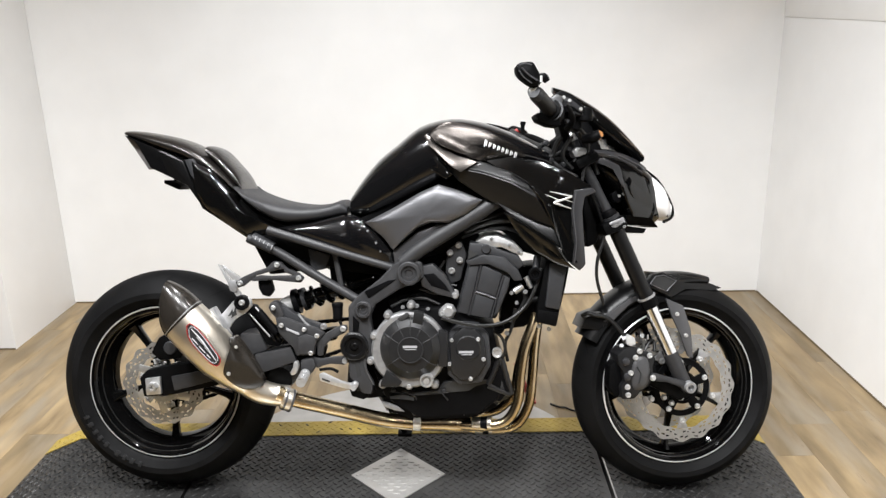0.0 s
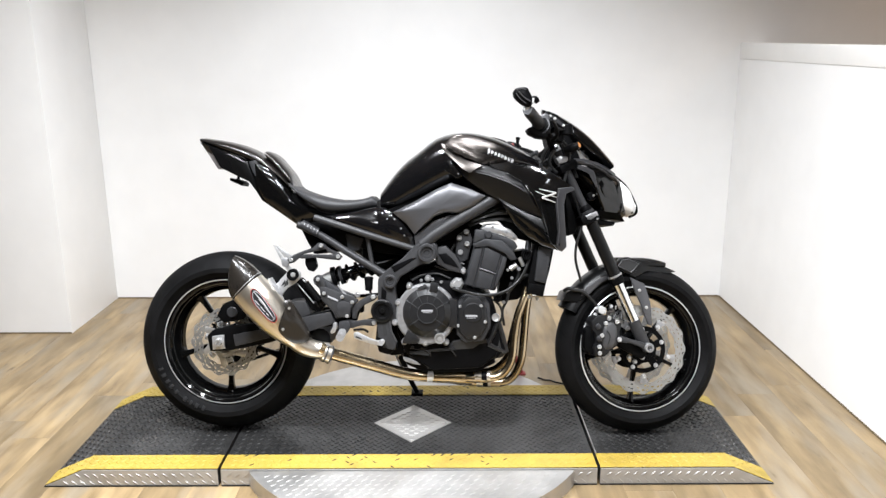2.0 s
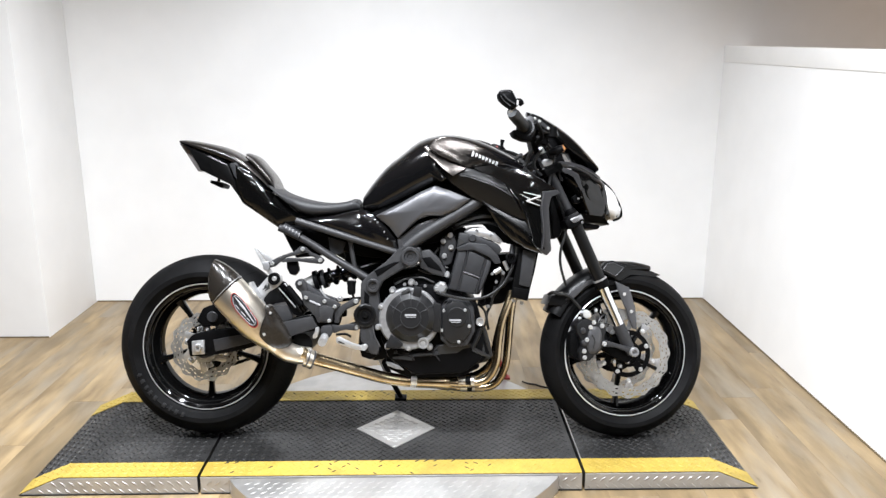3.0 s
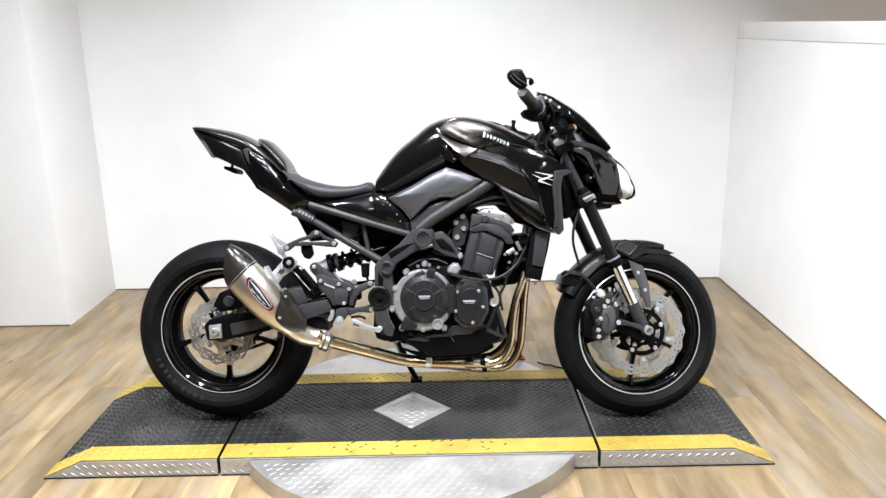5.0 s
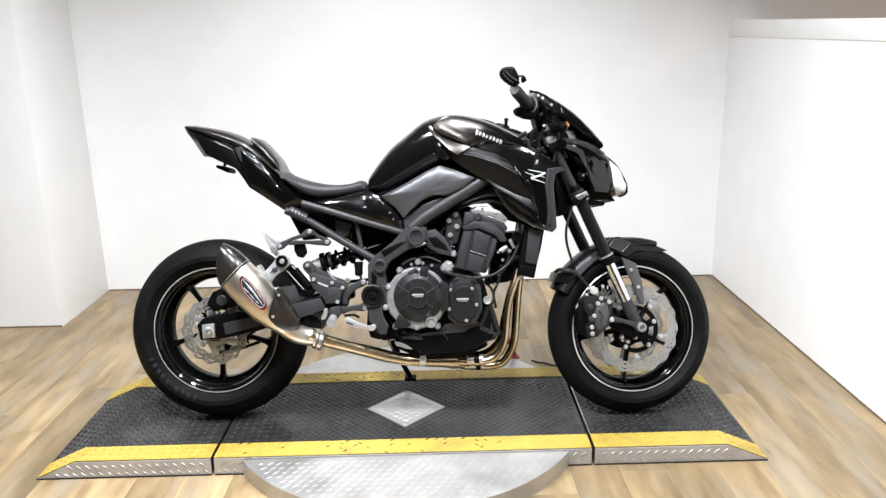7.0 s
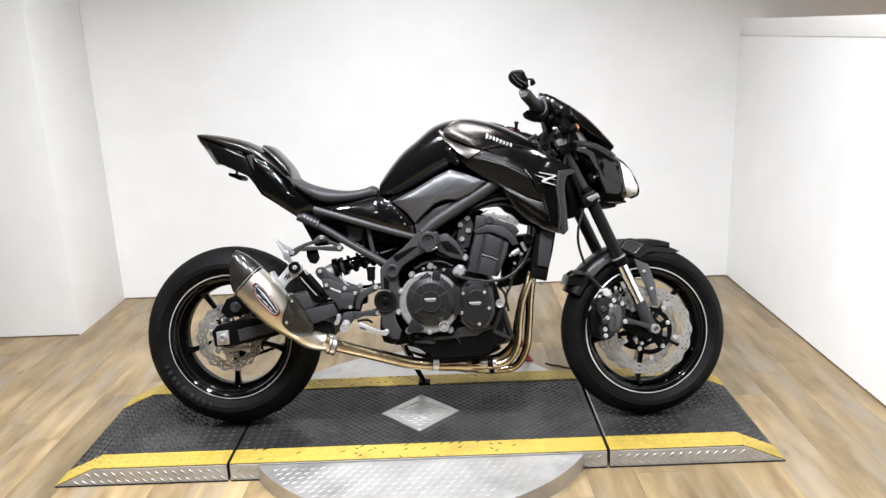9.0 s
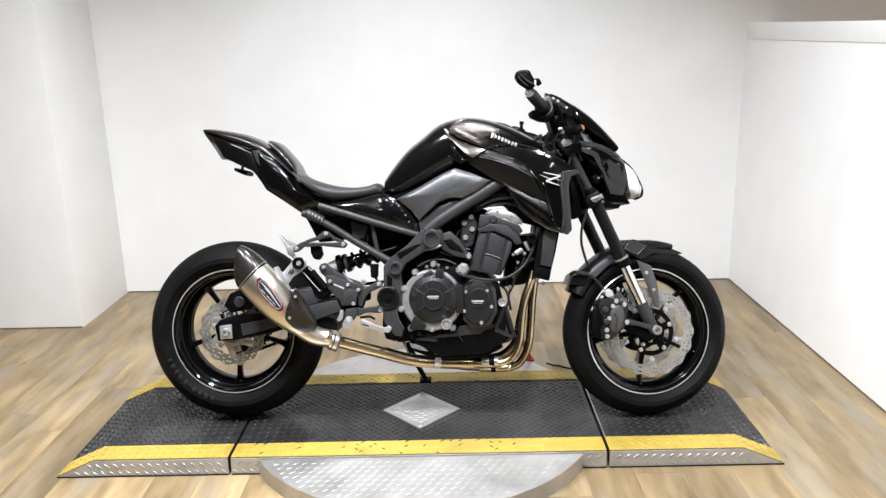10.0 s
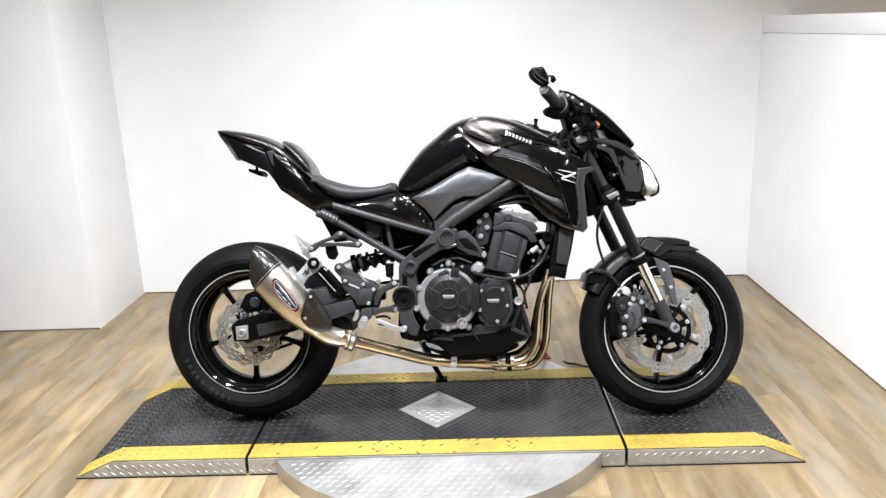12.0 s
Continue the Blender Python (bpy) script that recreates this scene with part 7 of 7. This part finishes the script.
for side in (-1, 1):
    y0, y1 = (-0.122, -0.045) if side < 0 else (0.045, 0.122)
    cal = part("front_caliper", slab([(0.5088, 0.3876), (0.5284, 0.4056), (0.5528, 0.4075), (0.5669, 0.401), (0.6009, 0.3915), (0.613, 0.3764), (0.6048, 0.353), (0.6069, 0.3232), (0.591, 0.3025), (0.5701, 0.287), (0.5544, 0.2702), (0.521, 0.2699), (0.5164, 0.3022), (0.5269, 0.3167), (0.5222, 0.3452), (0.511, 0.3616)], y0, y1, 0.005), CALIPER, bike, "black four-piston front caliper", STEER)
    if side < 0:
        part("caliper_face", dome([(0.5542, 0.373), (0.5698, 0.3838), (0.5865, 0.3784), (0.5939, 0.3559), (0.5932, 0.32), (0.5774, 0.2982), (0.5555, 0.2951), (0.5455, 0.3164), (0.5461, 0.351)], -0.124, 0.008, inward=0.012), GREY_FACE, cal, "mid-grey painted caliper face")
        # dark bar laid on the face for the shade of a groove
        part("face_groove", tube([(0.5575, -0.133, 0.3576), (0.5674, -0.133, 0.3388), (0.5619, -0.133, 0.3143)], 0.002, seg=6), DARK_FILL, cal)
        part("axle_arm", slab([(0.5957, 0.3349), (0.606, 0.3388), (0.6307, 0.3311), (0.6745, 0.3187), (0.695, 0.3126), (0.708, 0.2981), (0.7019, 0.2857), (0.6857, 0.2847), (0.6742, 0.3005), (0.6392, 0.3141), (0.5983, 0.318)], -0.134, -0.118, 0.004), FRAME, cal, "dark cast caliper arm")
        bolt(cal, *(0.5993, -0.136, 0.3274), 0.0075, ALLOY)
        part("caliper_bracket", slab([(0.593, 0.359), (0.613, 0.364), (0.623, 0.324), (0.68, 0.3), (0.706, 0.276), (0.686, 0.258), (0.637, 0.282), (0.599, 0.302)], -0.112, -0.095, 0.005), PLASTIC, cal)
        for q in [(0.5556, -0.128, 0.3807), (0.5668, -0.128, 0.3971), (0.5943, -0.128, 0.3853), (0.5421, -0.128, 0.3403), (0.5332, -0.128, 0.3035), (0.5347, -0.128, 0.2825)]:
            bolt(cal, *q, 0.0072, ALLOY)
        part("caliper_rear_half", slab([(0.4942, 0.3566), (0.5204, 0.3746), (0.5329, 0.3493), (0.5305, 0.2808), (0.507, 0.2715), (0.4907, 0.3006)], -0.10, -0.05, 0.005), PLASTIC, cal)
        for q in [(0.5225, -0.112, 0.4114), (0.5447, -0.112, 0.4245), (0.5785, -0.112, 0.4362), (0.5293, -0.112, 0.4311)]:
            part("hose_fitting", tube([q, (q[0] + 0.004, q[1] + 0.01, q[2] - 0.010)], 0.006, seg=10), DULL, cal)
        for k in range(4):
            q = [(0.5695, -0.116, 0.4378), (0.5926, -0.116, 0.4323)]
            p = Vector(q[0]).lerp(Vector(q[1]), k / 3)
            part("spring_ring", tube([p + Vector((0, 0, -0.006)), p + Vector((0.001, 0, 0.006))], 0.0022, seg=8), ALLOY if k % 2 else PLASTIC, cal)
        part("bleed_nipple", tube([(0.568, -0.11, 0.378), (0.572, -0.11, 0.401)], 0.005, seg=8), ALLOY, cal)
        part("caliper_top", slab([(0.5339, 0.43), (0.5469, 0.4384), (0.5584, 0.4295), (0.5607, 0.4133), (0.5451, 0.4087), (0.5349, 0.4151)], -0.118, -0.085, 0.003), BARE, cal, "bare cast caliper top")
        for q in [(0.5304, -0.126, 0.37), (0.5336, -0.126, 0.3298)]:
            part("piston_cap", lathe([(0, 0.004), (0.005, 0.004), (0.0095, 0.002), (0.0105, -0.004)], round_y(*q), 16), DARKSATIN, cal)
        part("hose_banjo", tube([(0.537, -0.11, 0.366), (0.528, -0.105, 0.398), (0.545, -0.1, 0.408)], 0.007, seg=10), PLASTIC, cal)
        part("brake_pipe", tube([(0.579, -0.11, 0.378), (0.599, -0.1, 0.41), (0.618, -0.09, 0.419), (0.617, -0.1, 0.391)], 0.004, seg=8), CABLE, cal)
for q in [(0.6487, -0.085, 0.2632), (0.6702, -0.085, 0.2474), (0.6961, -0.085, 0.2605)]:
    part("hub_nut", lathe([(0, 0.006), (0.005, 0.006), (0.0075, 0.003), (0.0085, -0.004)], round_y(*q), 6), ALLOY, front)
part("speed_sensor", lathe([(0.036, 0.002), (0.044, 0.002), (0.044, -0.002), (0.036, -0.002)], round_y(FX, -0.073, FZ), 40, closed=True), ENGINE, front)

# -- side stand on the left
stand = part("side_stand", tube([(-0.13, 0.1, 0.23), (-0.106, 0.16, 0.147), (-0.077, 0.21, 0.076)], [0.012, 0.010, 0.009], seg=10), PLASTIC, bike, "black side stand")
part("stand_foot", box(-0.022, 0.022, -0.02, 0.02, -0.005, 0.005, 0.003), PLASTIC, stand, m=Matrix.Translation((-0.077, 0.212, 0.073)) @ pose(0, 0, 0, 12, 0, 0))
part("stand_spring", tube([(-0.15, 0.09, 0.245), (-0.121, 0.14, 0.168)], 0.006, seg=8), STEEL, stand)
part("bolt_plate", slab([(-0.106, 0.275), (-0.087, 0.272), (-0.061, 0.261), (-0.044, 0.247), (-0.07, 0.251), (-0.099, 0.261)], -0.144, -0.138, 0.002), DULL, engine)
bolt(engine, *(-0.081, -0.148, 0.264), 0.006, DULL)
# grey wires painted in for light catching the crankcase edges
for line in ([(-0.08, -0.15, 0.304), (-0.005, -0.15, 0.295), (0.074, -0.15, 0.301)], [(-0.062, -0.142, 0.283), (0.051, -0.142, 0.274), (0.145, -0.142, 0.28)], [(0.074, -0.142, 0.289), (0.103, -0.14, 0.257), (0.152, -0.14, 0.268)]):
    part("case_edge", tube(line, 0.0015, seg=6), GREY, engine)
for q in [(0.063, -0.152, 0.306), (-0.072, -0.152, 0.308)]:
    bolt(engine, *q, 0.006, GREY)

# ---- red release pedal at the back of the turntable ----
pedal_base = placed("release_pedal", pose(0.352, 0.392, TOP - 0.004), "red steel release pedal at the back of the turntable", "pedal")
part("lever", tube([(0, 0, 0.004), (-0.020, 0.010, 0.055), (-0.052, 0.030, 0.135)], [0.010, 0.009, 0.008], seg=10), RED, pedal_base)
part("foot", box(-0.016, 0.016, -0.016, 0.016, 0.0, 0.008, 0.002), RED, pedal_base)

# -- dark inner works that fill the space between the panels
part("air_box", slab([(-0.174, 0.754), (-0.012, 0.833), (0.16, 0.89), (0.31, 0.902), (0.393, 0.836), (0.381, 0.686), (0.352, 0.645), (0.277, 0.666), (0.222, 0.724), (0.141, 0.719), (0.088, 0.671), (0.003, 0.65), (-0.059, 0.633), (-0.101, 0.689)], -0.10, 0.10, 0.01), PLASTIC, bike, "black air box under the tank")
part("inner_guard", slab([(-0.255, 0.667), (-0.193, 0.658), (-0.065, 0.628), (-0.019, 0.609), (-0.059, 0.572), (-0.119, 0.532), (-0.174, 0.514), (-0.208, 0.542), (-0.25, 0.586)], -0.06, 0.06, 0.006), PLASTIC, bike)
part("intake_duct", slab([(0.075, 0.684), (0.148, 0.692), (0.138, 0.616), (0.125, 0.521), (0.093, 0.464), (-0.001, 0.524), (-0.019, 0.582), (0.058, 0.599)], -0.09, 0.09, 0.008), ENGINE, bike)
part("steering_head", slab([(0.324, 0.898), (0.413, 0.899), (0.483, 0.779), (0.464, 0.741), (0.369, 0.782)], -0.05, 0.05, 0.01), ENGINE, bike)
foot = part("frame_foot", slab([(-0.1886, 0.402), (-0.1701, 0.398), (-0.1476, 0.4025), (-0.1424, 0.363), (-0.1234, 0.3268), (-0.1289, 0.3009), (-0.1537, 0.3038), (-0.1717, 0.3326), (-0.1862, 0.3476)], -0.168, -0.135, 0.005), FRAME, bike, "textured grey lower frame foot")
# the slot is only its shade, a near-black sheet on the foot
part("foot_slot", slab([(-0.1714, 0.3883), (-0.1602, 0.3906), (-0.1537, 0.3523), (-0.1649, 0.3475)], -0.1695, -0.160, 0.0), DARK_FILL, foot)
part("foot_rib", tube([(-0.1453, -0.168, 0.3963), (-0.1399, -0.168, 0.3629), (-0.1227, -0.168, 0.3281)], 0.0028, seg=8), GREY_FACE, foot)
part("gearbox_case", slab([(-0.171, 0.471), (-0.097, 0.508), (-0.04, 0.468), (-0.084, 0.277), (-0.152, 0.268), (-0.186, 0.336)], -0.10, 0.14, 0.01), ENGINE, bike)

part("seat_base", slab([(-0.482, 0.82), (-0.435, 0.774), (-0.368, 0.748), (-0.262, 0.756), (-0.177, 0.771), (-0.128, 0.745), (-0.07, 0.664), (-0.188, 0.674), (-0.302, 0.712), (-0.407, 0.733), (-0.464, 0.724), (-0.493, 0.776)], -0.098, 0.098, 0.006), PLASTIC, bike, "black seat base")
part("upper_case", slab([(-0.161, 0.528), (-0.105, 0.565), (0.001, 0.582), (0.105, 0.564), (0.131, 0.464), (0.074, 0.447), (-0.079, 0.459), (-0.156, 0.451)], -0.10, 0.12, 0.008), ENGINE, bike)

# -- clutter round the bars
for q, r in zip([(0.355, -0.2, 1.025), (0.369, -0.2, 1.003), (0.361, -0.19, 0.99), (0.385, -0.18, 0.992), (0.38, -0.17, 0.975), (0.401, -0.16, 0.98)], (0.007, 0.006, 0.006, 0.007, 0.006, 0.006)):
    part("switch_button", lathe([(0, 0.008), (0.8 * r, 0.008), (r, 0.005), (r, -0.012)], STEER @ round_y(*q), 12), GREY, bike)
part("switch_block", slab([(0.348, 1.035), (0.378, 1.045), (0.403, 1.001), (0.394, 0.965), (0.361, 0.977)], -0.19, -0.13, 0.006), PLASTIC, bike, "black switch block", STEER)
part("fluid_cup", slab([(0.363, 1.035), (0.396, 1.024), (0.399, 0.999), (0.37, 1.006)], -0.215, -0.17, 0.005), GREY, bike, "grey brake fluid cup", STEER)
for line, r in (([(0.369, -0.12, 0.967), (0.352, -0.11, 0.941), (0.344, -0.1, 0.915), (0.324, -0.1, 0.902)], 0.007),
                ([(0.385, -0.13, 0.956), (0.368, -0.12, 0.924), (0.373, -0.11, 0.9), (0.395, -0.11, 0.877)], 0.006),
                ([(0.342, -0.05, 0.954), (0.317, -0.06, 0.938), (0.304, -0.08, 0.916), (0.326, -0.09, 0.899)], 0.007),
                ([(0.411, -0.12, 0.972), (0.431, -0.11, 0.932), (0.452, -0.1, 0.9), (0.466, -0.1, 0.862)], 0.006)):
    part("control_cable", tube(line, r, seg=8), CABLE, bike, m=STEER)
for q in [(0.339, -0.11, 0.9), (0.368, -0.115, 0.888), (0.334, -0.07, 0.948), (0.383, -0.12, 0.928), (0.316, -0.08, 0.924)]:
    part("cable_joint", lathe([(0, 0.008), (0.006, 0.006), (0.007, 0), (0.007, -0.008)], STEER @ round_y(*q), 12), GREY, bike)

# ---- thin cable lying on the floor behind the platform ----
tagged(part("floor_cable", tube([(0.430, 0.470, 0.004), (0.455, 0.447, 0.004), (0.480, 0.440, 0.004), (0.505, 0.418, 0.004), (0.560, 0.400, 0.004), (0.640, 0.420, 0.004)], 0.0035, seg=8), CABLE, None), "thin black cable lying on the oak floor", "cable")

# added dark filler, closing the view through beside the cylinder head
part("intake_block", slab([(-0.052, 0.628), (0.09, 0.728), (0.163, 0.711), (0.128, 0.654), (0.107, 0.559), (0.057, 0.568), (0.001, 0.596)], -0.085, 0.08, 0.006), ENGINE, bike)
# fins, ribs and bolts along the lower crankcase
for k in range(5):
    q = [(-0.066, -0.138, 0.275), (0.173, -0.138, 0.275), (-0.033, -0.138, 0.236), (0.129, -0.138, 0.238)]
    a = Vector(q[0]).lerp(Vector(q[1]), 0.1 + 0.2 * k)
    b = Vector(q[2]).lerp(Vector(q[3]), 0.1 + 0.2 * k)
    part("sump_fin", tube([a, b], 0.004, seg=8), COVER, engine)

# another added filler, between cylinder and radiator
part("front_block", slab([(0.227, 0.617), (0.323, 0.626), (0.328, 0.495), (0.285, 0.457), (0.218, 0.449)], -0.06, 0.10, 0.008), ENGINE, engine)
# toothed speed ring inside the rear disc
for k in range(30):
    a = 2 * math.pi * k / 30
    ob = part("ring_tooth", box(-0.0016, 0.0016, -0.002, 0.002, 0.050, 0.057), STEEL, rear, m=Matrix.Translation((RX, -0.080, RZ)) @ Matrix.Rotation(a, 4, "Y")) if k == 0 else new("ring_tooth", ob.data)
    if k:
        ob.parent = rear
        ob.matrix_basis = Matrix.Translation((RX, -0.080, RZ)) @ Matrix.Rotation(a, 4, "Y")

for line in ([(-0.366, -0.162, 0.291), (-0.361, -0.16, 0.289)], [(-0.35, -0.158, 0.284), (-0.345, -0.156, 0.282)]):
    part("clamp_rib", tube(line, 0.0312, seg=24, smooth=False), SATIN, sleeve)
bolt(sleeve, *(-0.349, -0.178, 0.317), 0.006, DULL, "clamp_bolt")
for line, r in (([(0.196, -0.15, 0.468), (0.219, -0.15, 0.445), (0.226, -0.15, 0.411), (0.211, -0.145, 0.377)], 0.004),
                ([(0.255, -0.14, 0.522), (0.243, -0.14, 0.466), (0.227, -0.14, 0.429), (0.234, -0.13, 0.38)], 0.0045),
                ([(0.13, -0.125, 0.608), (0.118, -0.13, 0.581), (0.125, -0.13, 0.55)], 0.004),
                ([(0.069, -0.125, 0.648), (0.055, -0.125, 0.62), (0.074, -0.125, 0.589), (0.1, -0.125, 0.581)], 0.0035),
                ([(0.002, -0.14, 0.577), (0.043, -0.14, 0.564), (0.088, -0.14, 0.571)], 0.004),
                ([(-0.075, -0.135, 0.529), (-0.036, -0.135, 0.547), (0.013, -0.135, 0.55), (0.054, -0.135, 0.534)], 0.004)):
    part("wire", tube(line, r, seg=8), CABLE, engine)
for q, r in zip([(-0.043, -0.15, 0.529), (-0.006, -0.15, 0.532), (0.024, -0.15, 0.524), (0.244, -0.15, 0.564), (0.258, -0.15, 0.538), (0.281, -0.15, 0.567), (0.231, -0.148, 0.458)], (0.005, 0.006, 0.005, 0.005, 0.005, 0.006, 0.006)):
    bolt(engine, *q, r, DULL, "fitting")
for q in [(-0.15, -0.142, 0.753), (-0.132, -0.15, 0.73), (-0.11, -0.152, 0.699), (-0.099, -0.15, 0.677)]:
    bolt(bike, *q, 0.0032, DULL, "panel_screw")

for k in range(6):
    a = radians(60 * k + 44)
    p = [(RX + r * math.cos(a + t), RZ + r * math.sin(a + t)) for r, t in ((0.058, -0.20), (0.058, 0.20), (0.072, 0.16), (0.072, -0.16))]
    part("carrier_tab", slab(p, -0.0725, -0.0685, 0.001), BARE, rear)
    bolt(rear, RX + 0.066 * math.cos(a), -0.074, RZ + 0.066 * math.sin(a), 0.0055, DULL, "disc_button")

lay_floor()
